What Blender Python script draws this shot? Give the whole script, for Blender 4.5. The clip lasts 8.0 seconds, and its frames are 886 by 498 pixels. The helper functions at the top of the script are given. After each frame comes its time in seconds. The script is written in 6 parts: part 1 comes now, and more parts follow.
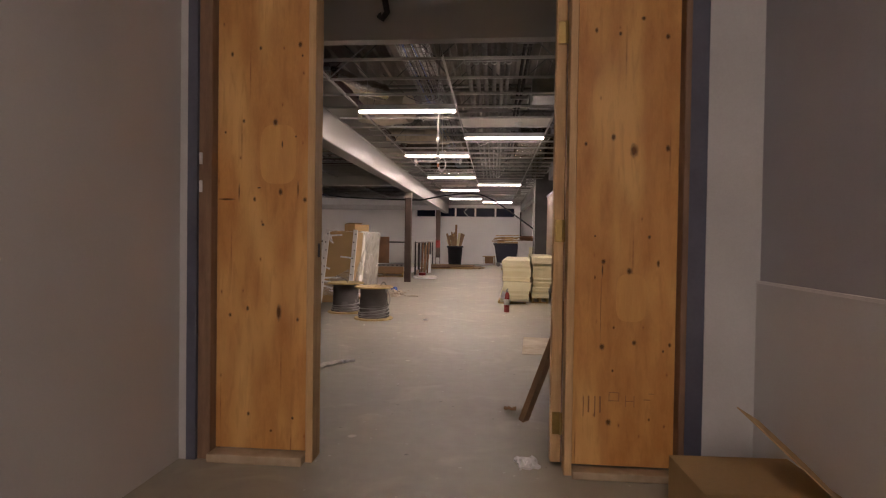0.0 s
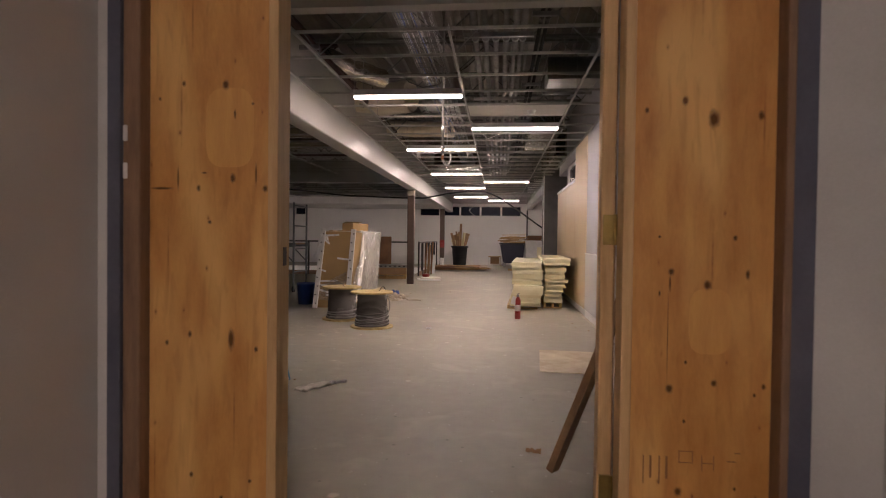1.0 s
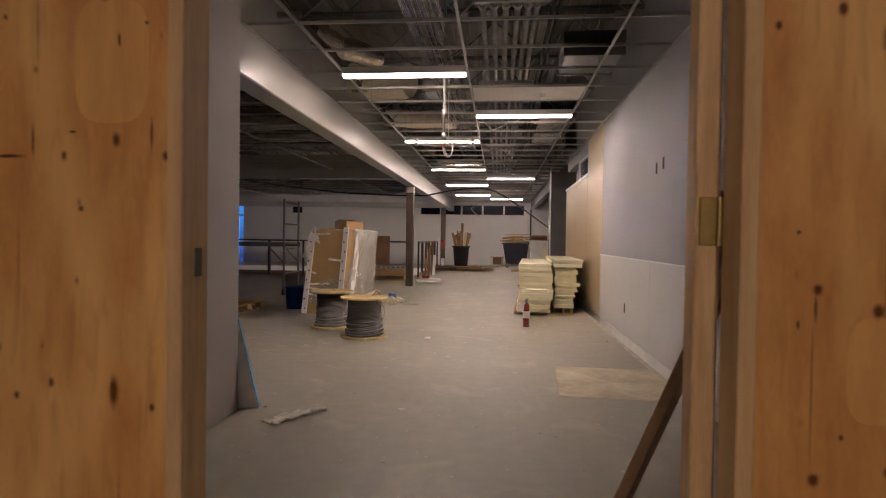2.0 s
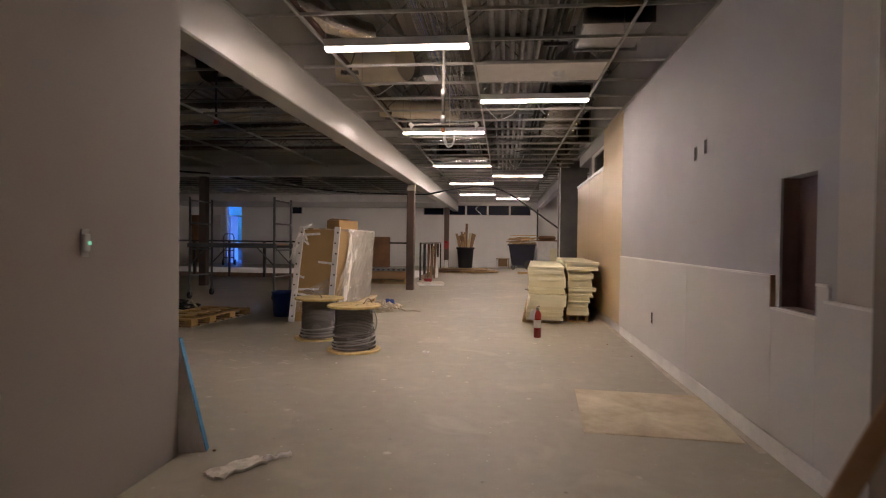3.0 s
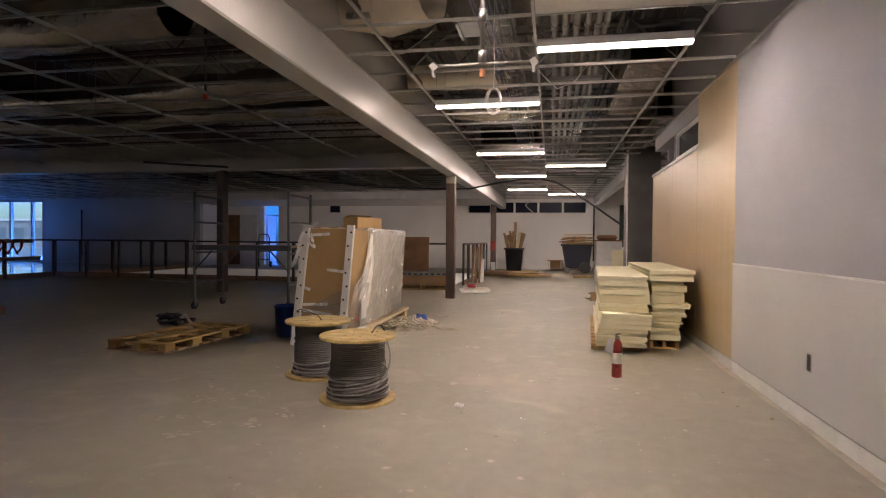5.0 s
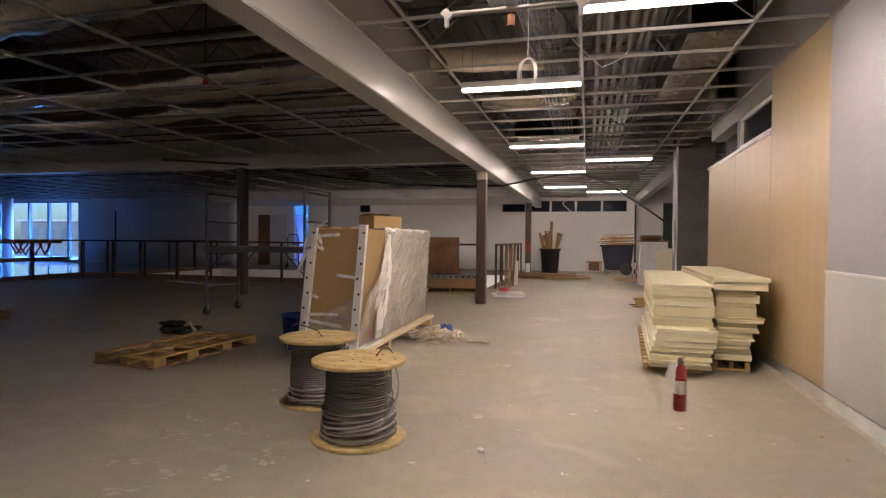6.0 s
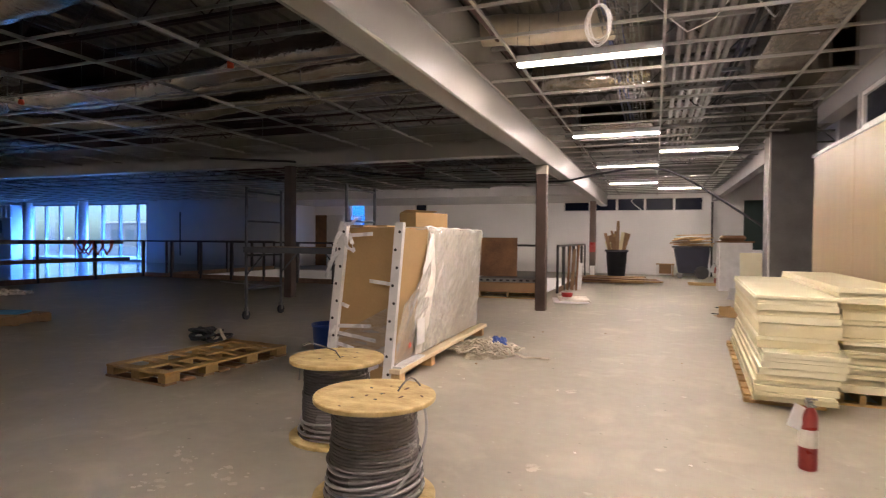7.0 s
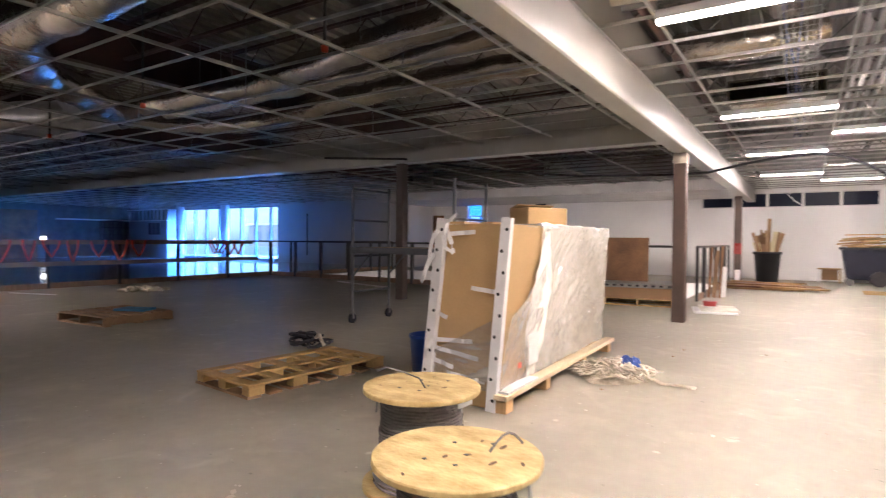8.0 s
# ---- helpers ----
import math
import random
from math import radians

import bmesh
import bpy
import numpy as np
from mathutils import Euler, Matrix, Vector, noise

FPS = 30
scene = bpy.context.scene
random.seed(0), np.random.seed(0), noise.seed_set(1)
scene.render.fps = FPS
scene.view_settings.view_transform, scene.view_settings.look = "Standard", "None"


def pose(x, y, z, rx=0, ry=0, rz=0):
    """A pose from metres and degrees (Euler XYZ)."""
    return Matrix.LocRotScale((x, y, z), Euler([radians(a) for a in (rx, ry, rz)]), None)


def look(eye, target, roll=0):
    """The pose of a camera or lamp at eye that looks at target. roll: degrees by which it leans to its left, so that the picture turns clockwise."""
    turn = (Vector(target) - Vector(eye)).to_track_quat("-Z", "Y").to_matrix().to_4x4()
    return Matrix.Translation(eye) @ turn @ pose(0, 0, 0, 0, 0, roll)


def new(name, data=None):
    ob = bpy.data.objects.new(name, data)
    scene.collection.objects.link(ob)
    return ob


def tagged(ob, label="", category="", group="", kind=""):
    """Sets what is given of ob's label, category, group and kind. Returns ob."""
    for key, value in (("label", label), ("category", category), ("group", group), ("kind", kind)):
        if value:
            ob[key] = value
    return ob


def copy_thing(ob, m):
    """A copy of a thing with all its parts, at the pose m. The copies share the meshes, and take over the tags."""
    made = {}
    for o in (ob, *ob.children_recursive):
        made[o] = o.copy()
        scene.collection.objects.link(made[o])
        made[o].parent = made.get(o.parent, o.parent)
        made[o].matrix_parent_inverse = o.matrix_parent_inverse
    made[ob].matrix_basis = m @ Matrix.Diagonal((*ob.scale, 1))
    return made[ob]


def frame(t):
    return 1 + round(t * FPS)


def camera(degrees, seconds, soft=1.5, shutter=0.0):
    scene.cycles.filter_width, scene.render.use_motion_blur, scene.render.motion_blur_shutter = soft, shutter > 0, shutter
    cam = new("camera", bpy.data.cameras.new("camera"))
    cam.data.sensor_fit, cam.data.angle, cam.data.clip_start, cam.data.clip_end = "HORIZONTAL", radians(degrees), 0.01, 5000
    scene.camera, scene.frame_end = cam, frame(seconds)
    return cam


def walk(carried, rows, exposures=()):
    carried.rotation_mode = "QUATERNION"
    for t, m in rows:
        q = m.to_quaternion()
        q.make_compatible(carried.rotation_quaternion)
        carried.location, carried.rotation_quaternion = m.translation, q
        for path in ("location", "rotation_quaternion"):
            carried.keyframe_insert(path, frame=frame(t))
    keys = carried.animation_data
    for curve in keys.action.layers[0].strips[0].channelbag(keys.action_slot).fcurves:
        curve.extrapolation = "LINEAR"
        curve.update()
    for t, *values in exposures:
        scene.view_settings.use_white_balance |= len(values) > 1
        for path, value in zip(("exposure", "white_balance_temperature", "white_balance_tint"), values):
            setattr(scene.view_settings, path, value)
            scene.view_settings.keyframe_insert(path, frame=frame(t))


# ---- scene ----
cam = camera(76.5, 8.0, soft=1.1, shutter=0.4)
PATH = [
    (0, (-0.016, 0.129, 1.128), (-0.195, 2.121, 1.095), 0.8),
    (0.5, (-0.047, 0.474, 1.131), (-0.234, 2.465, 1.097), 0.9),
    (1, (-0.096, 0.855, 1.138), (-0.289, 2.845, 1.103), 0.7),
    (1.5, (-0.141, 1.242, 1.137), (-0.335, 3.232, 1.1), 0.8),
    (3, (-0.203, 2.405, 1.116), (-0.416, 4.393, 1.086), 0.7),
    (3.5, (-0.214, 2.843, 1.119), (-0.459, 4.828, 1.087), 0.6),
    (4, (-0.24, 3.282, 1.13), (-0.531, 5.261, 1.097), 0.5),
    (4.5, (-0.298, 3.72, 1.133), (-0.633, 5.692, 1.1), 0.5),
    (6, (-0.411, 4.917, 1.153), (-0.912, 6.853, 1.118), 0.5),
    (6.5, (-0.472, 5.323, 1.155), (-1.059, 7.235, 1.12), 0.5),
    (7, (-0.534, 5.716, 1.147), (-1.24, 7.587, 1.113), 0.5),
    (7.5, (-0.638, 6.096, 1.145), (-1.51, 7.895, 1.11), 0.4),
    (8, (-0.773, 6.428, 1.137), (-1.859, 8.107, 1.102), 0.5),
]
walk(cam, [(t, look(eye, target, roll)) for t, eye, target, roll in PATH], exposures=[(0, 0.0, 6350, 14), (1.5, 0.0, 6400, 13), (3, 0.0, 6500, 11), (4.5, 0.12, 6400, 10), (6, 0.25, 6350, 10), (6.5, 0.40, 6300, 10), (7, 0.74, 6250, 10), (7.5, 1.15, 6050, 10), (8, 1.50, 5900, 10)])

# ---- light and exposure ----
world = bpy.data.worlds.new("dusk_sky")
scene.world = world
world.use_nodes = True
wn = world.node_tree
sky = wn.nodes.new("ShaderNodeTexSky")
sky.sky_type, sky.sun_disc = "NISHITA", False
sky.sun_elevation, sky.sun_rotation = radians(18), radians(150)
sky.ozone_density = 6.0
wn.links.new(sky.outputs[0], wn.nodes["Background"].inputs[0])
wn.nodes["Background"].inputs[1].default_value = 0.15
sun = new("sun", bpy.data.lights.new("sun", "SUN"))
sun.data.energy, sun.data.angle, sun.data.color = 1.2, radians(12), (0.8, 0.9, 1.0)
sun.matrix_world = look((0, 0, 30), (-20, 35, 0))
LAMP_POWER = 87.0


# ---- materials ----
def surf(name, col, col2=None, rough=0.6, scale=6.0, fine=60.0, bump=0.1, metal=0.0, mix=0.5, coat=0.0, stretch=(1, 1, 1)):
    """Two scales of uneven colour, a fine relief, uneven gloss."""
    m = bpy.data.materials.new(name)
    m.use_nodes = True
    nt, b = m.node_tree, m.node_tree.nodes["Principled BSDF"]
    col2 = col2 or tuple(c * 0.8 for c in col)
    co = nt.nodes.new("ShaderNodeTexCoord")
    mp = nt.nodes.new("ShaderNodeMapping")
    mp.inputs["Scale"].default_value = stretch
    nt.links.new(co.outputs["Object"], mp.inputs[0])
    big, small = nt.nodes.new("ShaderNodeTexNoise"), nt.nodes.new("ShaderNodeTexNoise")
    big.inputs["Scale"].default_value, big.inputs["Detail"].default_value = scale, 5
    small.inputs["Scale"].default_value, small.inputs["Detail"].default_value = fine, 3
    for n in (big, small):
        nt.links.new(mp.outputs[0], n.inputs["Vector"])
    add = nt.nodes.new("ShaderNodeMath")
    add.operation = "MULTIPLY_ADD"
    nt.links.new(small.outputs[0], add.inputs[0])
    add.inputs[1].default_value = 0.35
    nt.links.new(big.outputs[0], add.inputs[2])
    ramp = nt.nodes.new("ShaderNodeValToRGB")
    ramp.color_ramp.elements[0].position, ramp.color_ramp.elements[1].position = 0.68 - mix * 0.4, 0.68 + mix * 0.4
    ramp.color_ramp.elements[0].color, ramp.color_ramp.elements[1].color = (*col2, 1), (*col, 1)
    nt.links.new(add.outputs[0], ramp.inputs[0])
    nt.links.new(ramp.outputs[0], b.inputs["Base Color"])
    b.inputs["Metallic"].default_value = metal
    b.inputs["Coat Weight"].default_value = coat
    rr = nt.nodes.new("ShaderNodeMapRange")
    rr.inputs[3].default_value, rr.inputs[4].default_value = max(rough - 0.12, 0.03), min(rough + 0.12, 1)
    nt.links.new(big.outputs[0], rr.inputs[0])
    nt.links.new(rr.outputs[0], b.inputs["Roughness"])
    if bump:
        bp = nt.nodes.new("ShaderNodeBump")
        bp.inputs["Strength"].default_value, bp.inputs["Distance"].default_value = bump, 0.01
        nt.links.new(small.outputs[0], bp.inputs["Height"])
        nt.links.new(bp.outputs[0], b.inputs["Normal"])
    return m


def knotted_ply(name, col, dark, knot):
    """Sheathing plywood: long vertical grain, pale patches, knots and mineral streaks."""
    m = surf(name, col, dark, rough=0.55, scale=2.6, fine=22, bump=0.15, stretch=(5, 5, 1.6), mix=0.85)
    nt, b = m.node_tree, m.node_tree.nodes["Principled BSDF"]
    last = b.inputs["Base Color"].links[0].from_socket
    co = nt.nodes.new("ShaderNodeTexCoord")
    sp, cb = nt.nodes.new("ShaderNodeSeparateXYZ"), nt.nodes.new("ShaderNodeCombineXYZ")
    nt.links.new(co.outputs["Object"], sp.inputs[0])
    nt.links.new(sp.outputs[0], cb.inputs[0])
    nt.links.new(sp.outputs[2], cb.inputs[1])
    wob = nt.nodes.new("ShaderNodeTexNoise")
    wob.inputs["Scale"].default_value, wob.inputs["Detail"].default_value = 26, 4
    nt.links.new(cb.outputs[0], wob.inputs["Vector"])

    def over(fac, colour):
        nonlocal last
        mx = nt.nodes.new("ShaderNodeMix")
        mx.data_type = "RGBA"
        nt.links.new(fac, mx.inputs[0])
        nt.links.new(last, mx.inputs[6])
        mx.inputs[7].default_value = (*colour, 1)
        last = mx.outputs[2]

    def ranged(socket, lo, hi, top):
        ra = nt.nodes.new("ShaderNodeMapRange")
        ra.inputs[1].default_value, ra.inputs[2].default_value, ra.inputs[4].default_value = lo, hi, top
        nt.links.new(socket, ra.inputs[0])
        return ra.outputs[0]

    patch = nt.nodes.new("ShaderNodeTexNoise")
    patch.inputs["Scale"].default_value, patch.inputs["Detail"].default_value = 2.6, 2
    pm = nt.nodes.new("ShaderNodeMapping")
    pm.inputs["Scale"].default_value = (1.4, 0.35, 1)
    nt.links.new(cb.outputs[0], pm.inputs[0])
    nt.links.new(pm.outputs[0], patch.inputs["Vector"])
    over(ranged(patch.outputs[0], 0.48, 0.64, 0.8), (col[0] * 1.2, col[1] * 1.4, col[2] * 1.7))
    grain = nt.nodes.new("ShaderNodeTexNoise")
    grain.inputs["Scale"].default_value, grain.inputs["Detail"].default_value, grain.inputs["Distortion"].default_value = 9, 6, 0.6
    gm = nt.nodes.new("ShaderNodeMapping")
    gm.inputs["Scale"].default_value = (3.6, 0.55, 1)
    nt.links.new(cb.outputs[0], gm.inputs[0])
    nt.links.new(gm.outputs[0], grain.inputs["Vector"])
    over(ranged(grain.outputs[0], 0.50, 0.70, 0.34), (dark[0] * 0.75, dark[1] * 0.7, dark[2] * 0.7))
    for sc, lim, st, loc, top, rare in ((9.0, 0.016, (1, 0.5, 1), (1.4, 0.7, 0), 0.5, 0.72), (5.1, 0.024, (3.6, 0.12, 1), (2.9, 1.2, 0), 0.3, 0.6)):
        mp = nt.nodes.new("ShaderNodeMapping")
        mp.inputs["Scale"].default_value, mp.inputs["Location"].default_value = st, loc
        nt.links.new(cb.outputs[0], mp.inputs[0])
        vo = nt.nodes.new("ShaderNodeTexVoronoi")
        vo.voronoi_dimensions = "2D"
        vo.inputs["Scale"].default_value = sc
        nt.links.new(mp.outputs[0], vo.inputs["Vector"])
        ad = nt.nodes.new("ShaderNodeMath")
        ad.operation = "MULTIPLY_ADD"
        ad.inputs[1].default_value = 0.10
        nt.links.new(wob.outputs[0], ad.inputs[0])
        nt.links.new(vo.outputs["Distance"], ad.inputs[2])
        rgb, keep, both = nt.nodes.new("ShaderNodeSeparateColor"), nt.nodes.new("ShaderNodeMath"), nt.nodes.new("ShaderNodeMath")
        nt.links.new(vo.outputs["Color"], rgb.inputs[0])
        keep.operation, both.operation = "GREATER_THAN", "MULTIPLY"
        keep.inputs[1].default_value = rare
        nt.links.new(rgb.outputs[0], keep.inputs[0])
        nt.links.new(keep.outputs[0], both.inputs[0])
        nt.links.new(ranged(ad.outputs[0], lim * 1.5 + 0.05, lim * 0.85 + 0.05, top), both.inputs[1])
        halo = nt.nodes.new("ShaderNodeMath")
        halo.operation = "MULTIPLY"
        nt.links.new(keep.outputs[0], halo.inputs[0])
        nt.links.new(ranged(ad.outputs[0], lim * 4.0 + 0.06, lim * 0.8 + 0.05, 0.55), halo.inputs[1])
        over(halo.outputs[0], (dark[0] * 0.72, dark[1] * 0.6, dark[2] * 0.6))
        over(both.outputs[0], knot)
    nt.links.new(last, b.inputs["Base Color"])
    return m


def fading_mat(name, heart, rim, ragged, alpha):
    """A mark fading out at an uneven edge, dark at heart."""
    m = bpy.data.materials.new(name)
    m.use_nodes = True
    nt, b = m.node_tree, m.node_tree.nodes["Principled BSDF"]
    co, ln, no, ad, ra, ramp = (nt.nodes.new("ShaderNode" + k) for k in ("TexCoord", "VectorMath", "TexNoise", "Math", "MapRange", "ValToRGB"))
    ln.operation, ad.operation = "LENGTH", "MULTIPLY_ADD"
    no.inputs["Scale"].default_value, no.inputs["Detail"].default_value = 2.2, 4
    nt.links.new(co.outputs["Object"], ln.inputs[0])
    oi = nt.nodes.new("ShaderNodeObjectInfo")
    no.noise_dimensions = "4D"
    nt.links.new(co.outputs["Object"], no.inputs["Vector"])
    nt.links.new(oi.outputs["Random"], no.inputs["W"])
    nt.links.new(no.outputs[0], ad.inputs[0])
    ad.inputs[1].default_value = ragged
    nt.links.new(ln.outputs["Value"], ad.inputs[2])
    ra.inputs[1].default_value, ra.inputs[2].default_value, ra.inputs[3].default_value, ra.inputs[4].default_value = 0.35 + 0.5 * ragged, 0.95 + 0.5 * ragged, alpha, 0.0
    nt.links.new(ad.outputs[0], ra.inputs[0])
    nt.links.new(ra.outputs[0], b.inputs["Alpha"])
    ramp.color_ramp.elements[0].position, ramp.color_ramp.elements[1].position = 0.45, 1.0
    ramp.color_ramp.elements[0].color, ramp.color_ramp.elements[1].color = (*heart, 1), (*rim, 1)
    b.inputs["Specular IOR Level"].default_value = 0.15
    nt.links.new(ad.outputs[0], ramp.inputs[0])
    nt.links.new(ramp.outputs[0], b.inputs["Base Color"])
    b.inputs["Roughness"].default_value = 0.6
    return m


def floor_mat():
    """Bare concrete slab with pale drywall dust, scuffs and darker damp patches."""
    m = surf("dusty_concrete", (0.41, 0.376, 0.302), (0.275, 0.250, 0.200), rough=0.55, scale=0.55, fine=9, bump=0.06, mix=0.75)
    nt, b = m.node_tree, m.node_tree.nodes["Principled BSDF"]
    base = b.inputs["Base Color"].links[0].from_socket
    co = nt.nodes.new("ShaderNodeTexCoord")
    n = nt.nodes.new("ShaderNodeTexNoise")
    n.inputs["Scale"].default_value, n.inputs["Detail"].default_value, n.inputs["Distortion"].default_value = 2.3, 7, 0.8
    nt.links.new(co.outputs["Object"], n.inputs["Vector"])
    ra = nt.nodes.new("ShaderNodeMapRange")
    ra.inputs[1].default_value, ra.inputs[2].default_value, ra.inputs[4].default_value = 0.56, 0.76, 0.55
    nt.links.new(n.outputs[0], ra.inputs[0])
    mx = nt.nodes.new("ShaderNodeMix")
    mx.data_type = "RGBA"
    nt.links.new(ra.outputs[0], mx.inputs[0])
    nt.links.new(base, mx.inputs[6])
    mx.inputs[7].default_value = (0.50, 0.455, 0.355, 1)
    last = mx.outputs[2]
    for sc, lim, gate, top, colour in ((1.3, 0.20, 0.72, 0.20, (0.60, 0.54, 0.42)), (6.3, 0.09, 0.86, 0.6, (0.66, 0.61, 0.50)), (19.0, 0.10, 0.84, 0.6, (0.62, 0.57, 0.47)), (11.0, 0.07, 0.86, 0.7, (0.13, 0.11, 0.085))):
        vo, wo, dm, rr, sp, gt, mu, m2 = (nt.nodes.new("ShaderNode" + k) for k in ("TexVoronoi", "TexNoise", "Math", "MapRange", "SeparateColor", "Math", "Math", "Mix"))
        vo.inputs["Scale"].default_value, wo.inputs["Scale"].default_value, wo.inputs["Detail"].default_value = sc, sc * 2.3, 5
        for nd in (vo, wo):
            nt.links.new(co.outputs["Object"], nd.inputs["Vector"])
        dm.operation, gt.operation, mu.operation, m2.data_type = "MULTIPLY_ADD", "GREATER_THAN", "MULTIPLY", "RGBA"
        dm.inputs[1].default_value = 0.45
        nt.links.new(wo.outputs[0], dm.inputs[0])
        nt.links.new(vo.outputs["Distance"], dm.inputs[2])
        rr.inputs[1].default_value, rr.inputs[2].default_value, rr.inputs[4].default_value = lim * 1.5 + 0.24, lim * 0.4 + 0.22, top
        nt.links.new(dm.outputs[0], rr.inputs[0])
        nt.links.new(vo.outputs["Color"], sp.inputs[0])
        nt.links.new(sp.outputs[0], gt.inputs[0])
        gt.inputs[1].default_value = gate
        nt.links.new(gt.outputs[0], mu.inputs[0])
        nt.links.new(rr.outputs[0], mu.inputs[1])
        nt.links.new(mu.outputs[0], m2.inputs[0])
        nt.links.new(last, m2.inputs[6])
        m2.inputs[7].default_value = (*colour, 1)
        last = m2.outputs[2]
    nt.links.new(last, b.inputs["Base Color"])
    return m


def glow(name, col, strength):
    m = bpy.data.materials.new(name)
    m.use_nodes = True
    b = m.node_tree.nodes["Principled BSDF"]
    b.inputs["Base Color"].default_value = (0.8, 0.8, 0.8, 1)
    b.inputs["Emission Color"].default_value, b.inputs["Emission Strength"].default_value = (*col, 1), strength
    return m


def glassy(name, col, rough, alpha=None):
    m = bpy.data.materials.new(name)
    m.use_nodes = True
    b = m.node_tree.nodes["Principled BSDF"]
    b.inputs["Base Color"].default_value, b.inputs["Roughness"].default_value = (*col, 1), rough
    if alpha is None:
        b.inputs["Transmission Weight"].default_value = 1.0
        b.inputs["IOR"].default_value = 1.45
    else:
        b.inputs["Alpha"].default_value = alpha
    return m


def film_mat(name, lo, hi):
    """Stretch film: clear, milky in patches, with sharp gloss along slanting wrinkles."""
    m = bpy.data.materials.new(name)
    m.use_nodes = True
    nt = m.node_tree
    nt.nodes.remove(nt.nodes["Principled BSDF"])
    co, mp, ms = (nt.nodes.new(k) for k in ("ShaderNodeTexCoord", "ShaderNodeMapping", "ShaderNodeMapping"))
    mp.inputs["Rotation"].default_value = (-0.66, 0.0, 0.0)
    ms.inputs["Scale"].default_value = (1.0, 1.3, 7)
    nt.links.new(co.outputs["Object"], mp.inputs[0])
    nt.links.new(mp.outputs[0], ms.inputs[0])
    n = nt.nodes.new("ShaderNodeTexNoise")
    n.inputs["Scale"].default_value, n.inputs["Detail"].default_value, n.inputs["Distortion"].default_value = 1.5, 6, 2.0
    nt.links.new(ms.outputs[0], n.inputs["Vector"])
    ra = nt.nodes.new("ShaderNodeMapRange")
    ra.inputs[1].default_value, ra.inputs[2].default_value = 0.42, 0.66
    ra.inputs[3].default_value, ra.inputs[4].default_value = lo, hi
    nt.links.new(n.outputs[0], ra.inputs[0])
    bp = nt.nodes.new("ShaderNodeBump")
    cr = nt.nodes.new("ShaderNodeTexNoise")
    cr.inputs["Scale"].default_value, cr.inputs["Detail"].default_value, cr.inputs["Distortion"].default_value = 2.4, 3, 1.2
    nt.links.new(ms.outputs[0], cr.inputs["Vector"])
    bp.inputs["Strength"].default_value, bp.inputs["Distance"].default_value = 1.0, 0.11
    nt.links.new(cr.outputs[0], bp.inputs["Height"])
    clear, milk, gloss = (nt.nodes.new(k) for k in ("ShaderNodeBsdfTransparent", "ShaderNodeBsdfDiffuse", "ShaderNodeBsdfGlossy"))
    milk.inputs["Color"].default_value = (0.95, 0.90, 0.81, 1)
    gloss.inputs["Roughness"].default_value = 0.13
    nt.links.new(bp.outputs[0], gloss.inputs["Normal"])
    a, b = nt.nodes.new("ShaderNodeMixShader"), nt.nodes.new("ShaderNodeMixShader")
    pn, pr, mu = (nt.nodes.new(k) for k in ("ShaderNodeTexNoise", "ShaderNodeMapRange", "ShaderNodeMath"))
    pn.inputs["Scale"].default_value, pn.inputs["Detail"].default_value, pn.inputs["Distortion"].default_value = 2.6, 3, 0.8
    nt.links.new(mp.outputs[0], pn.inputs["Vector"])
    pr.inputs[1].default_value, pr.inputs[2].default_value = 0.42, 0.56
    pr.inputs[3].default_value, pr.inputs[4].default_value = 0.88, 1.12
    nt.links.new(pn.outputs[0], pr.inputs[0])
    mu.operation, mu.use_clamp = "MULTIPLY", True
    nt.links.new(ra.outputs[0], mu.inputs[0])
    nt.links.new(pr.outputs[0], mu.inputs[1])
    nt.links.new(mu.outputs[0], a.inputs[0])
    nt.links.new(clear.outputs[0], a.inputs[1])
    nt.links.new(milk.outputs[0], a.inputs[2])
    b.inputs[0].default_value = 0.28
    nt.links.new(a.outputs[0], b.inputs[1])
    nt.links.new(gloss.outputs[0], b.inputs[2])
    nt.links.new(b.outputs[0], nt.nodes["Material Output"].inputs[0])
    return m


FLOOR = floor_mat()
POLISHED = surf("polished_floor", (0.16, 0.155, 0.15), (0.12, 0.115, 0.11), rough=0.14, scale=0.8, fine=20, bump=0.01, coat=0.5)
DRYWALL = surf("painted_drywall", (0.40, 0.395, 0.42), (0.35, 0.345, 0.368), rough=0.75, scale=1.2, fine=140, bump=0.05)
# corridor_paint made lighter, putting light the wall lacks into its colour
CORRIDOR_LIT = surf("corridor_paint_lit", (0.60, 0.585, 0.575), (0.54, 0.525, 0.515), rough=0.7, scale=1.0, fine=120, bump=0.05)
CORRIDOR = surf("corridor_paint", (0.50, 0.47, 0.44), (0.44, 0.41, 0.385), rough=0.7, scale=1.0, fine=120, bump=0.05)
# white paint made darker and bluer, the dim daylight put into its colour
UNLITWALL = surf("unlit_wall_paint", (0.56, 0.57, 0.60), (0.50, 0.51, 0.54), rough=0.7, scale=0.8, fine=120, bump=0.04)
WHITEWALL = surf("white_wall_paint", (0.91, 0.90, 0.885), (0.87, 0.86, 0.845), rough=0.7, scale=0.8, fine=120, bump=0.04)
PRIMER = surf("primed_drywall", (0.62, 0.61, 0.60), (0.52, 0.51, 0.50), rough=0.7, scale=2.0, fine=120, bump=0.05)
WAINSCOT = surf("wall_panel_sheet", (0.60, 0.59, 0.58), (0.55, 0.54, 0.53), rough=0.5, scale=1.5, fine=90, bump=0.03)
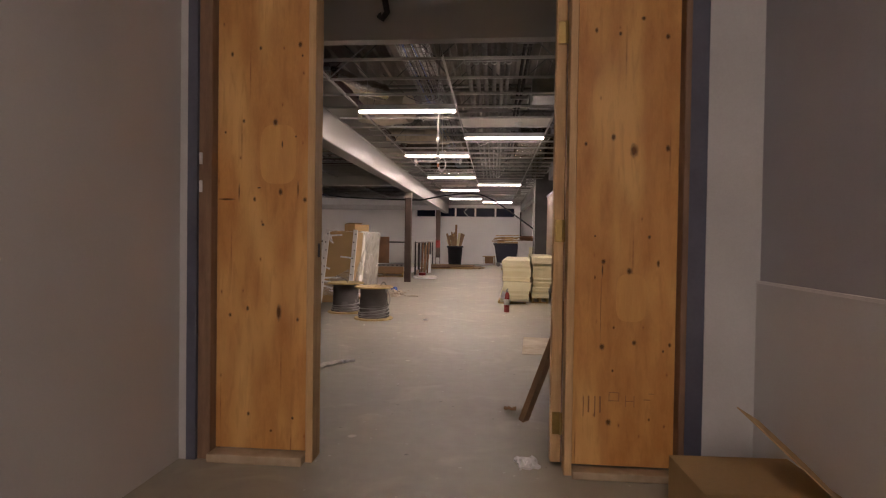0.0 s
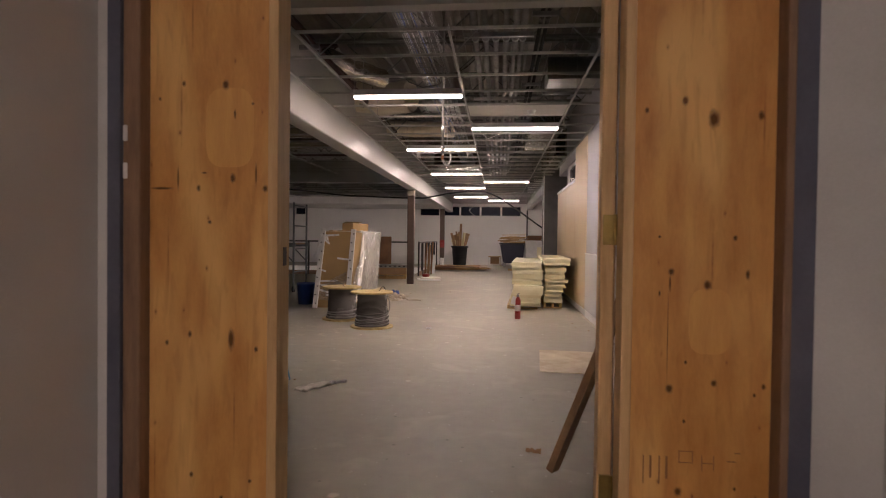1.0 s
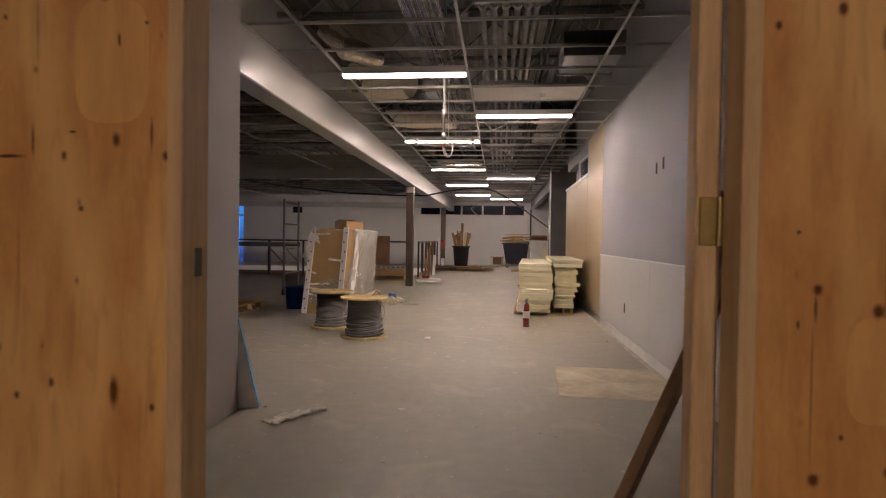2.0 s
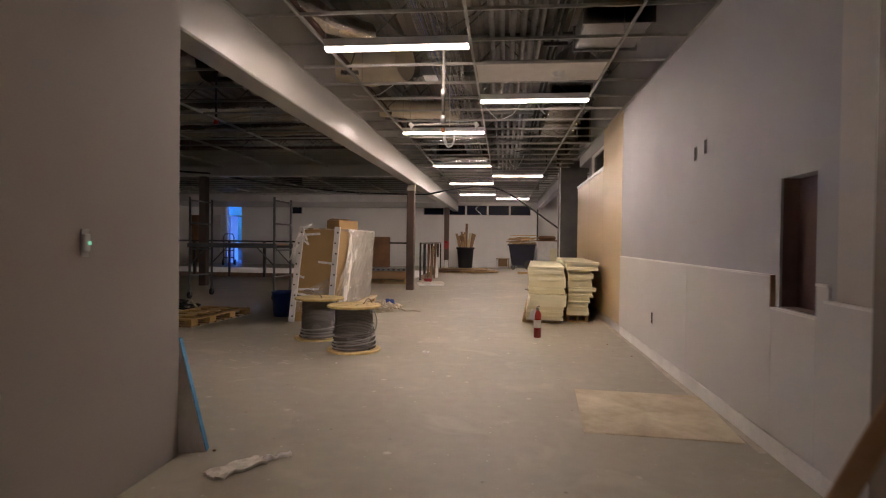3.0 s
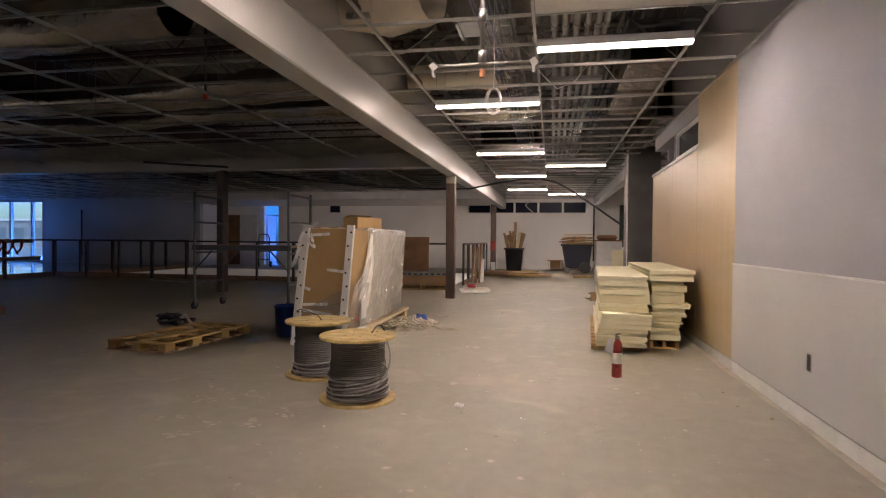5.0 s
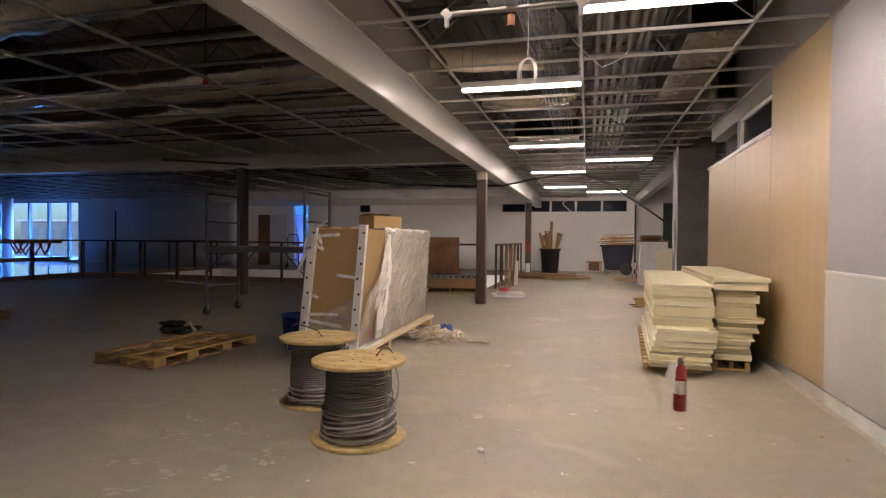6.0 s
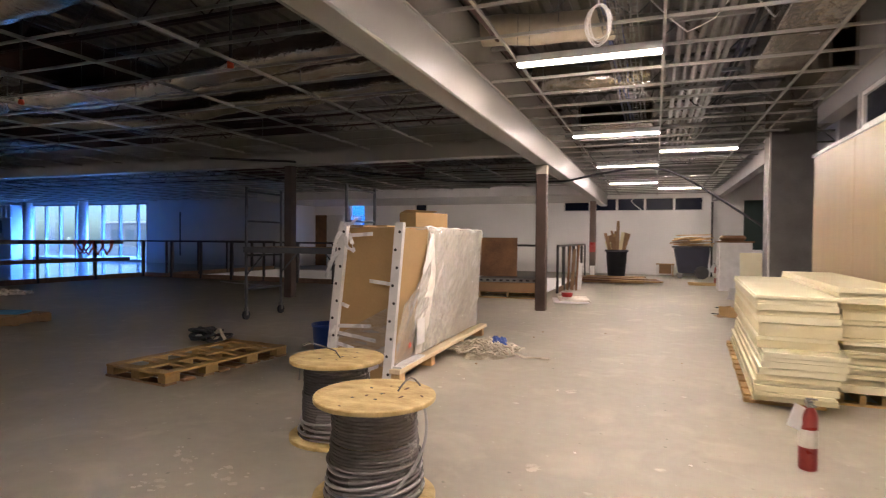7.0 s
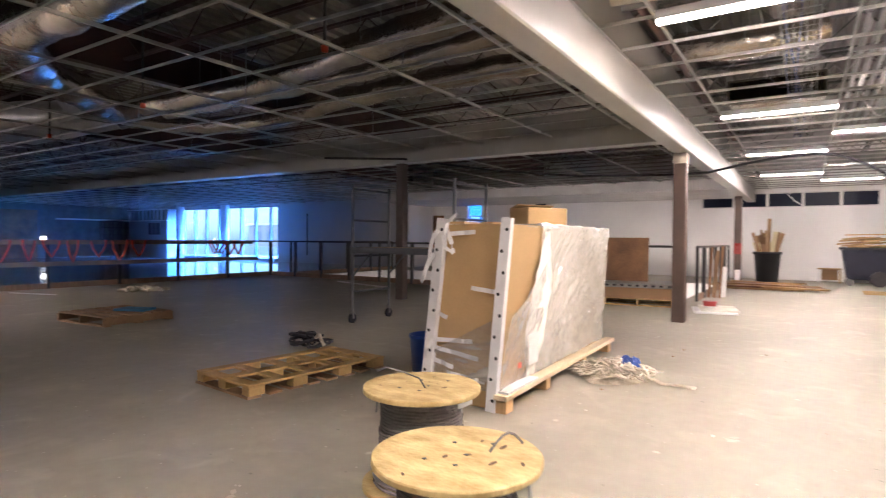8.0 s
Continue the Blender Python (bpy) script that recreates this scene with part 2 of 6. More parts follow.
VENEER = surf("pale_maple_veneer", (0.56, 0.43, 0.26), (0.50, 0.37, 0.21), rough=0.42, scale=1.8, fine=22, bump=0.03, stretch=(5, 5, 0.35))
CAPTRIM = surf("white_cap_trim", (0.80, 0.79, 0.77), rough=0.4, scale=4, bump=0.02)
PLY = knotted_ply("sheathing_plywood", (0.67, 0.355, 0.105), (0.46, 0.195, 0.045), (0.085, 0.028, 0.010))
WOODKNOT = fading_mat("veneer_knot", (0.075, 0.017, 0.003), (0.34, 0.11, 0.018), 0.7, 0.78)
DUST = surf("plaster_dust", (0.54, 0.475, 0.325), (0.45, 0.395, 0.28), rough=0.85, scale=14, fine=90, bump=0.15)
PALEPLY = surf("pale_veneer_patch", (0.69, 0.38, 0.115), (0.58, 0.285, 0.08), rough=0.55, scale=3, fine=30, bump=0.1, stretch=(7, 7, 0.8))
PALEWOOD = surf("pale_skid_wood", (0.72, 0.60, 0.41), (0.60, 0.47, 0.29), rough=0.65, scale=3, fine=40, bump=0.12)
DUSTYWOOD = surf("dusty_plate", (0.50, 0.40, 0.28), (0.36, 0.27, 0.17), rough=0.8, scale=5, fine=30, bump=0.15)
PENCIL = surf("pencil_line", (0.30, 0.14, 0.05), (0.24, 0.11, 0.04), rough=0.6, scale=30, bump=0)
STUD = surf("spruce_stud", (0.64, 0.43, 0.22), (0.50, 0.31, 0.14), rough=0.6, scale=4, fine=40, bump=0.15, stretch=(8, 8, 0.6))
# plywood darkened: the shade on the door leaf is put into its colour
DOORPLY = surf("shade_dark_plywood", (0.085, 0.048, 0.026), (0.055, 0.03, 0.017), rough=0.6, scale=3, fine=30, bump=0.15, stretch=(5, 5, 0.8))
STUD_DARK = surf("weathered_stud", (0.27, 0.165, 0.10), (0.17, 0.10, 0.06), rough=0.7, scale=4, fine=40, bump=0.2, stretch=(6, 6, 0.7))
BLUESTEEL = surf("slate_door_frame", (0.115, 0.12, 0.165), (0.085, 0.09, 0.125), rough=0.45, scale=5, bump=0.05)
BEAMPAINT = surf("beam_paint", (0.425, 0.415, 0.39), (0.385, 0.375, 0.352), rough=0.36, scale=1.6, fine=70, bump=0.06)
COLSTEEL = surf("primed_steel_column", (0.10, 0.065, 0.05), (0.06, 0.04, 0.032), rough=0.5, scale=3, fine=50, bump=0.12)
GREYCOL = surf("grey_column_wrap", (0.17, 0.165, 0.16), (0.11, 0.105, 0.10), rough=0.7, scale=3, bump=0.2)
TEE = surf("ceiling_tee_paint", (0.40, 0.385, 0.36), (0.33, 0.318, 0.30), rough=0.4, scale=3, bump=0.02)
DECK = surf("galvanised_deck", (0.235, 0.208, 0.18), (0.12, 0.104, 0.088), rough=0.42, scale=1.5, fine=20, metal=0.3, bump=0.1)
JOIST = surf("red_primed_joist", (0.055, 0.020, 0.018), (0.032, 0.013, 0.012), rough=0.6, scale=5, bump=0.1)
JOISTGREY = surf("grey_primed_joist", (0.15, 0.146, 0.137), (0.10, 0.097, 0.09), rough=0.5, scale=5, bump=0.1)
FOIL = surf("foil_duct_wrap", (0.74, 0.70, 0.63), (0.46, 0.43, 0.385), rough=0.19, scale=3, fine=10, metal=0.95, bump=1.0, mix=0.9, stretch=(1.2, 0.8, 1.0))
WRAP = surf("pale_duct_wrap", (0.60, 0.53, 0.41), (0.40, 0.34, 0.25), rough=0.42, scale=4, fine=14, bump=0.7, mix=0.9)
for foil_bump in [n for n in FOIL.node_tree.nodes if n.bl_idname == "ShaderNodeBump"]:
    foil_bump.inputs["Distance"].default_value = 0.016
GALV = surf("galvanised_conduit", (0.30, 0.295, 0.285), (0.20, 0.195, 0.19), rough=0.42, scale=6, fine=50, metal=0.7, bump=0.05)
BLACKIRON = surf("black_pipe", (0.05, 0.045, 0.045), (0.03, 0.028, 0.028), rough=0.5, scale=6, bump=0.1)
REDPIPE = surf("dull_red_pipe", (0.10, 0.055, 0.045), (0.07, 0.04, 0.035), rough=0.5, scale=6, bump=0.1)
TILE = surf("mineral_ceiling_tile", (0.72, 0.69, 0.65), (0.66, 0.63, 0.59), rough=0.85, scale=8, fine=160, bump=0.3)
CARDBOARD = surf("corrugated_cardboard", (0.44, 0.295, 0.135), (0.37, 0.24, 0.105), rough=0.75, scale=2.5, fine=60, bump=0.06)
PALECARTON = surf("pale_carton", (0.74, 0.66, 0.53), (0.66, 0.57, 0.44), rough=0.7, scale=2.5, fine=60, bump=0.06)
CARDDARK = surf("kraft_box", (0.32, 0.195, 0.10), (0.25, 0.15, 0.075), rough=0.75, scale=2.5, fine=60, bump=0.06)
BROWNBOARD = surf("hardboard", (0.27, 0.135, 0.055), (0.12, 0.058, 0.026), rough=0.5, scale=2.4, fine=40, bump=0.05)
WHITEPLASTIC = surf("white_plastic", (0.80, 0.79, 0.78), (0.68, 0.67, 0.66), rough=0.4, scale=8, bump=0.05)
# near-black for flat pieces that stand in for shade inside holes
SLOT = surf("hole_shade", (0.03, 0.03, 0.03), rough=0.7, bump=0)
FILM = film_mat("stretch_film", 0.46, 0.62)
CLEARFILM = film_mat("clear_stretch_film", 0.16, 0.46)
MILKFILM = film_mat("milky_stretch_film", 0.82, 1.0)
KNOT = surf("dark_knot", (0.16, 0.085, 0.035), (0.09, 0.045, 0.02), rough=0.7, scale=60, bump=0.1)
FOAM = surf("cream_foam_board", (0.81, 0.77, 0.555), (0.76, 0.705, 0.475), rough=0.7, scale=3, fine=80, bump=0.08)
# duller foam: yellowed boards, and shade put into boards below the overhang
FOAMEDGE = surf("aged_shaded_foam_board", (0.75, 0.695, 0.455), (0.67, 0.60, 0.36), rough=0.75, scale=4, fine=80, bump=0.12)
CABLE = surf("grey_cable_jacket", (0.185, 0.17, 0.166), (0.135, 0.123, 0.12), rough=0.26, scale=2.5, fine=90, bump=0.0)
# same cable made paler, the light on slack turns put into its colour
LITCABLE = surf("lit_cable_jacket", (0.31, 0.295, 0.295), (0.25, 0.24, 0.235), rough=0.30, scale=2.5, fine=90, bump=0.0)
REELWOOD = surf("osb_reel_wood", (0.63, 0.50, 0.245), (0.36, 0.25, 0.085), rough=0.65, scale=9, fine=42, bump=0.3, mix=0.55, stretch=(1, 1.9, 1))
PALLETWOOD = surf("pallet_wood", (0.50, 0.335, 0.135), (0.32, 0.195, 0.075), rough=0.7, scale=3, fine=40, bump=0.2)
SCRAPWOOD = surf("scrap_wood", (0.34, 0.22, 0.12), (0.22, 0.13, 0.07), rough=0.75, scale=3, fine=30, bump=0.2)
BLUEPLASTIC = surf("blue_plastic", (0.02, 0.06, 0.28), (0.015, 0.045, 0.22), rough=0.4, scale=8, bump=0.03)
BLUEFOAM = surf("blue_foam_board", (0.08, 0.30, 0.55), (0.06, 0.24, 0.46), rough=0.7, scale=8, bump=0.1)
NAVYPLASTIC = surf("navy_plastic", (0.016, 0.018, 0.034), (0.011, 0.012, 0.024), rough=0.5, scale=8, bump=0.05)
BLACKPLASTIC = surf("black_plastic", (0.020, 0.020, 0.025), (0.012, 0.012, 0.016), rough=0.6, scale=8, bump=0.05)
RED = surf("red_enamel", (0.30, 0.035, 0.028), (0.24, 0.026, 0.02), rough=0.3, scale=8, bump=0.02)
ORANGE = surf("orange_tape", (0.68, 0.085, 0.022), (0.5, 0.055, 0.018), rough=0.5, scale=8, bump=0.05)
SCAFFOLD = surf("scaffold_steel", (0.15, 0.155, 0.17), (0.10, 0.105, 0.115), rough=0.42, scale=8, metal=0.4, bump=0.06)
RAIL = surf("dark_rail_steel", (0.035, 0.032, 0.034), (0.022, 0.02, 0.022), rough=0.4, scale=6, bump=0.05)
ALU = surf("window_aluminium", (0.30, 0.34, 0.38), (0.24, 0.27, 0.31), rough=0.4, scale=5, metal=0.3, bump=0.02)
# both panes are tinted: the blue of the daylight is put into the glass
GLASS = glassy("bluish_glass", (0.74, 0.88, 1.0), 0.02)
BLUEGLASS = glassy("daylight_blue_glass", (0.10, 0.36, 0.95), 0.02)
# opaque panes, the darkness of the rooms behind put into their colour
DARKGLASS = surf("unlit_glass", (0.014, 0.018, 0.034), (0.011, 0.014, 0.028), rough=0.2, scale=2, bump=0)
DARKGLASS.node_tree.nodes["Principled BSDF"].inputs["Specular IOR Level"].default_value = 0.05
BRASS = surf("brass_hinge", (0.38, 0.28, 0.10), (0.27, 0.19, 0.07), rough=0.35, metal=0.9, scale=10, bump=0.03)
COPPER = surf("rusty_copper", (0.34, 0.13, 0.05), (0.22, 0.08, 0.035), rough=0.5, scale=12, bump=0.1)
RAG = surf("canvas_rag", (0.68, 0.63, 0.52), (0.30, 0.25, 0.18), rough=0.9, scale=6, fine=60, bump=0.3)
PAPER = surf("grey_paper_scrap", (0.78, 0.74, 0.67), (0.58, 0.54, 0.47), rough=0.85, scale=12, bump=0.2)
MASONITE = surf("stained_board", (0.68, 0.61, 0.46), (0.40, 0.32, 0.20), rough=0.7, scale=3.0, fine=14, bump=0.06, mix=0.62)
DUST = surf("plaster_dust", (0.56, 0.51, 0.43), (0.42, 0.38, 0.31), rough=0.9, scale=5, fine=40, bump=0.1)
GREENBOARD = surf("dark_green_board", (0.02, 0.045, 0.04), (0.016, 0.035, 0.03), rough=0.5, scale=4, bump=0.02)
SNOW = surf("snow_ground", (0.75, 0.78, 0.82), rough=0.9, scale=0.2, bump=0.2)
TUBE = glow("lit_lamp_lens", (1.0, 0.805, 0.70), LAMP_POWER)
MOUNT = surf("mount_enamel", (0.27, 0.26, 0.245), (0.19, 0.18, 0.17), rough=0.4, scale=8, bump=0.03)
LAMPBODY = surf("lamp_housing", (0.78, 0.77, 0.76), rough=0.4, bump=0.02)


# ---- builders ----
def box(bm, x0, x1, y0, y1, z0, z1, bevel=0.0):
    r = bmesh.ops.create_cube(bm, size=1, matrix=Matrix.Translation(((x0 + x1) / 2, (y0 + y1) / 2, (z0 + z1) / 2)) @ Matrix.Diagonal((x1 - x0, y1 - y0, z1 - z0, 1)))
    if bevel:
        edges = list({e for v in r["verts"] for e in v.link_edges})
        bmesh.ops.bevel(bm, geom=edges, offset=bevel, segments=1, affect="EDGES")
    return r["verts"]


def cyl(bm, p, q, r, n=12, r2=None, caps=True):
    p, q = Vector(p), Vector(q)
    m = Matrix.Translation((p + q) / 2) @ (q - p).to_track_quat("Z", "Y").to_matrix().to_4x4()
    return bmesh.ops.create_cone(bm, cap_ends=caps, segments=n, radius1=r, radius2=r if r2 is None else r2, depth=(q - p).length, matrix=m)["verts"]


def bar(bm, p, q, w, h, up=(0, 0, 1)):
    """A square bar from p to q, w across and h along up."""
    p, q = Vector(p), Vector(q)
    d = (q - p).normalized()
    side = d.cross(Vector(up)).normalized()
    top = side.cross(d)
    m = Matrix((side, d, top)).transposed().to_4x4()
    bmesh.ops.create_cube(bm, size=1, matrix=Matrix.Translation((p + q) / 2) @ m @ Matrix.Diagonal((w, (q - p).length, h, 1)))


def tube(bm, pts, r, n=6):
    """A round hose through points."""
    pts = [Vector(p) for p in pts]
    rings = []
    for i, p in enumerate(pts):
        d = (pts[min(i + 1, len(pts) - 1)] - pts[max(i - 1, 0)]).normalized()
        a = d.orthogonal().normalized() if not rings else None
        if a is None:
            a = (last - d * last.dot(d)).normalized()
        last = a
        b = d.cross(a)
        rings.append([bm.verts.new(p + r * (a * math.cos(2 * math.pi * k / n) + b * math.sin(2 * math.pi * k / n))) for k in range(n)])
    for r0, r1 in zip(rings, rings[1:]):
        for k in range(n):
            bm.faces.new((r0[k], r0[(k + 1) % n], r1[(k + 1) % n], r1[k]))
    bm.faces.new(rings[0][::-1]), bm.faces.new(rings[-1])


def ring(bm, c, R, r, n=32, k=6, wob=0.0, tilt=0.0):
    """A closed loop of round cable about a vertical axis."""
    grid = []
    for i in range(n):
        a = 2 * math.pi * i / n
        rr = R + wob * math.sin(3 * a + c[2] * 90)
        zc = c[2] + tilt * math.sin(a)
        grid.append([bm.verts.new((c[0] + (rr + r * math.cos(2 * math.pi * j / k)) * math.cos(a), c[1] + (rr + r * math.cos(2 * math.pi * j / k)) * math.sin(a), zc + r * math.sin(2 * math.pi * j / k))) for j in range(k)])
    for i in range(n):
        for j in range(k):
            bm.faces.new((grid[i][j], grid[(i + 1) % n][j], grid[(i + 1) % n][(j + 1) % k], grid[i][(j + 1) % k]))


def lathe(bm, prof, n=28, at=(0, 0)):
    """Turn a list of (radius, height) about the vertical through at."""
    rows = [[bm.verts.new((at[0] + r * math.cos(2 * math.pi * k / n), at[1] + r * math.sin(2 * math.pi * k / n), z)) for k in range(n)] for r, z in prof]
    for a, b in zip(rows, rows[1:]):
        for k in range(n):
            bm.faces.new((a[k], a[(k + 1) % n], b[(k + 1) % n], b[k]))
    bm.faces.new(rows[0][::-1]), bm.faces.new(rows[-1])


def mesh(name, bm, material, smooth=False):
    bmesh.ops.recalc_face_normals(bm, faces=bm.faces)
    me = bpy.data.meshes.new(name)
    bm.to_mesh(me), bm.free()
    me.materials.append(material)
    if smooth:
        for p in me.polygons:
            p.use_smooth = True
    return me


def solid(name, bm, material, label="", category="", group="", kind="", m=None, smooth=False):
    ob = new(name, mesh(name, bm, material, smooth))
    if m is not None:
        ob.matrix_basis = m
    return tagged(ob, label, category, group, kind)


def part(name, bm, material, parent, label="", smooth=False):
    ob = new(name, mesh(name, bm, material, smooth))
    ob.parent = parent
    return tagged(ob, label)


def thing(name, m, label, category, group="", kind=""):
    ob = new(name)
    ob.empty_display_size = 0.2
    ob.matrix_basis = m
    return tagged(ob, label, category, group, kind)


def boxes(*rows, bevel=0.0):
    bm = bmesh.new()
    for r in rows:
        box(bm, *r, bevel=bevel)
    return bm


def one(x0, x1, y0, y1, z0, z1, bevel=0.0):
    return boxes((x0, x1, y0, y1, z0, z1), bevel=bevel)


# ---- the large structure ----
WR, WL = 1.23, -1.84       # right wall of the hall, left wall of the lobby
BACK, SIDE = 26.3, 24.6    # far walls
GRID, ROOF = 2.74, 4.0
VX0, VX1, VY0, VY1 = -13.6, -2.75, 18.1, 23.0   # stair opening

solid("floor", boxes((-14.5, 3.6, -9.2, VY0, -0.3, 0), (-14.5, VX0, VY0, 30, -0.3, 0), (VX1, 3.6, VY0, 30, -0.3, 0), (VX0, VX1, VY1, 30, -0.3, 0)), FLOOR,
      "dusty bare concrete slab with pale scuffs", "floor", kind="structure")
solid("floor_polished", boxes((-34, -14.5, -3.2, 30, -0.3, -0.004)), POLISHED, "dark polished floor by the glazing", "floor", kind="structure")
solid("floor_stairwell", one(VX0, VX1, VY0, VY1, -3.4, -3.3), FLOOR, "dim concrete floor below the stair opening", "floor", kind="structure")
solid("wall_stairwell", boxes((VX0 - 0.1, VX0 + 0.012, VY0, VY1, -3.3, -0.004), (VX0 + 0.012, VX1 - 0.012, VY1 - 0.012, VY1 + 0.1, -3.3, -0.004), (VX1 - 0.012, VX1 + 0.1, VY0, VY1, -3.3, -0.004), (VX0, VX1, VY0 - 0.1, VY0, -3.3, -0.31)), WHITEWALL,
      "white painted sides of the stair opening", "wall", kind="structure")
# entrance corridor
solid("wall_corridor_left", one(-1.80, -1.590, -4.9, 2.83, 0, 3.9), CORRIDOR_LIT, "taupe painted corridor wall", "wall", kind="structure")
solid("wall_corridor_end", one(-1.80, WR + 0.2, -5.05, -4.9, 0, 3.9), CORRIDOR, "taupe painted end wall of the corridor", "wall", kind="structure")
solid("ceiling_corridor", one(-1.80, WR - 0.002, -4.9, 2.83, 3.3, 3.38), PRIMER, "plain corridor ceiling", "ceiling", kind="structure")
solid("ceiling_lobby", one(WL - 0.12, WR + 0.2, 2.83, 4.98, 3.4, 3.5), PRIMER, "plain lobby ceiling", "ceiling", kind="structure")
# right wall: one plane with a niche through it and two high lights over the panelling
NY0, NY1, NZ0, NZ1 = 5.16, 5.50, 0.79, 1.46
solid("wall_right", boxes((WR, WR + 0.2, -9.2, NY0, 0, ROOF), (WR, WR + 0.2, NY0, NY1, 0, NZ0), (WR, WR + 0.2, NY0, NY1, NZ1, ROOF), (WR, WR + 0.2, NY1, 9.45, 0, ROOF),
                          (WR + 0.02, WR + 0.2, 9.45, 10.78, 0, ROOF), (WR + 0.02, WR + 0.2, 10.78, 13.55, 0, 2.16), (WR + 0.02, WR + 0.2, 10.78, 13.55, 2.56, ROOF), (WR + 0.02, WR + 0.2, 12.05, 12.13, 2.16, 2.56)), DRYWALL,
      "grey primed drywall with an unfinished niche", "wall", kind="structure")
solid("wall_alcove", boxes((3.4, 3.55, 13.55, BACK, 0, ROOF), (WR + 0.2, 3.4, 13.4, 13.55, 0, ROOF)), DRYWALL, "dim drywall of a side alcove", "wall", kind="structure")
solid("wall_niche", boxes((WR + 0.09, WR + 0.11, NY0 - 0.02, NY1 + 0.02, NZ0 - 0.02, NZ1 + 0.02), (WR + 0.012, WR + 0.09, NY1 - 0.004, NY1, NZ0 + 0.004, NZ1), (WR + 0.012, WR + 0.09, NY0, NY1, NZ0, NZ0 + 0.004)), surf("raw_niche_back", (0.16, 0.09, 0.08), (0.10, 0.06, 0.055), rough=0.7, scale=5), "bare reddish back of the niche", "wall", kind="structure")
# lobby
solid("wall_lobby_right", one(WR - 0.02, WR - 0.002, 3.03, 4.96, 0.875, ROOF - 0.01, bevel=0.003), CORRIDOR, "paler furred-out drywall beside the lobby opening", "wall", kind="structure")
solid("wall_lobby_left", one(WL - 0.14, WL, 2.97, 5.10, 0, ROOF), CORRIDOR, "taupe drywall ending in an outside corner", "wall", kind="structure")
solid("wall_header", one(WL, WR, 4.98, 5.10, 2.86, ROOF), CORRIDOR, "drywall header over the lobby opening", "wall", kind="structure")
# partition beside the temporary plywood infill
solid("wall_partition_left", boxes((WL, -1.553, 2.832, 2.97, 0, ROOF)), PRIMER, "narrow white drywall return beside the infill", "wall", kind="structure")
solid("wall_partition_right", boxes((0.982, WR, 2.88, 3.02, 0, ROOF)), PRIMER, "pale grey drywall return beside the infill", "wall", kind="structure")
solid("wall_partition_top", boxes((-1.553, 0.982, 2.86, 2.97, 2.85, ROOF)), PRIMER, "drywall over the infill", "wall", kind="structure")
# hall
solid("wall_hall_near", one(-34, WL - 0.14, 4.96, 5.10, 0, ROOF), DRYWALL, "drywall behind the dark hall", "wall", kind="structure")
CX = [-3.64, -2.72, -1.80, -0.88, 0.05, 0.95]      # far clerestory divisions
DX0, DX1 = -12.45, -11.78                          # far doorway
rows = [(DX1, -9.5, BACK, BACK + 0.2, 0, ROOF), (-9.5, -8.98, BACK, BACK + 0.2, 0, 2.2), (-9.5, -8.98, BACK, BACK + 0.2, 2.6, ROOF), (-8.98, CX[0], BACK, BACK + 0.2, 0, ROOF), (CX[0], CX[-1], BACK, BACK + 0.2, 0, 2.19), (CX[0], CX[-1], BACK, BACK + 0.2, 2.64, ROOF),
        (CX[-1], 3.55, BACK, BACK + 0.2, 0, ROOF), (DX0, DX1, BACK, BACK + 0.2, 2.52, ROOF), (-14.2, DX0, BACK, BACK + 0.2, 0, ROOF), (-14.35, -14.2, SIDE, BACK + 0.2, 0, ROOF)]
solid("wall_far", boxes(*rows), WHITEWALL, "white painted far wall with a clerestory band", "wall", kind="structure")
solid("wall_blue_side", boxes((-21.85, -14.35, SIDE, SIDE + 0.2, 0, ROOF), (-30.4, -21.85, SIDE, SIDE + 0.2, 2.66, ROOF), (-34, -30.4, SIDE, SIDE + 0.2, 0, ROOF)), UNLITWALL, "painted wall in the unlit half of the hall, toned down bluish", "wall", kind="structure")
# darker grey than the hall drywall: the dimness of this end in its colour
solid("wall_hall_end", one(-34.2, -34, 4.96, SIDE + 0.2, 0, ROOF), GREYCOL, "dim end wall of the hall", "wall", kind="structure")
solid("soffit_far", one(-14.2, -2.4, 22.6, BACK, 2.50, 2.80), PRIMER, "grey drywall soffit along the far wall", "soffit", kind="structure")
# darker than the far soffit: its dim grazing light is put into the colour
solid("soffit_alcove", one(WR - 0.03, WR + 0.15, 15.86, BACK, 2.50, 2.9), DRYWALL, "pale bulkhead over the alcove", "soffit", kind="structure")
# rooms behind the openings
solid("wall_back_rooms", boxes((-14.35, 3.55, BACK + 3.0, BACK + 3.2, 0, 0.9), (-14.35, -14.2, BACK + 3.0, BACK + 3.2, 0.9, 2.75), (-12.3, 3.55, BACK + 3.0, BACK + 3.2, 0.9, 2.75), (-14.35, 3.55, BACK + 3.0, BACK + 3.2, 2.75, ROOF), (-10.4, -10.2, BACK + 0.2, BACK + 3.0, 0, ROOF), (-14.35, -14.15, BACK + 0.2, BACK + 3.0, 0, ROOF), (3.35, 3.55, BACK + 0.2, BACK + 3.0, 0, ROOF)), WHITEWALL, "walls of unlit rooms behind", "wall", kind="structure")
solid("wall_right_room", boxes((WR + 0.2, 3.6, 10.0, 10.15, 0, ROOF), (3.4, 3.55, 10.15, 13.4, 0, ROOF)), DRYWALL, "walls of an unlit room behind the panelling", "wall", kind="structure")
solid("ground", one(-120, 60, 24.9, 160, -0.5, -0.35), SNOW, "snow-covered ground outside", "ground", kind="structure")


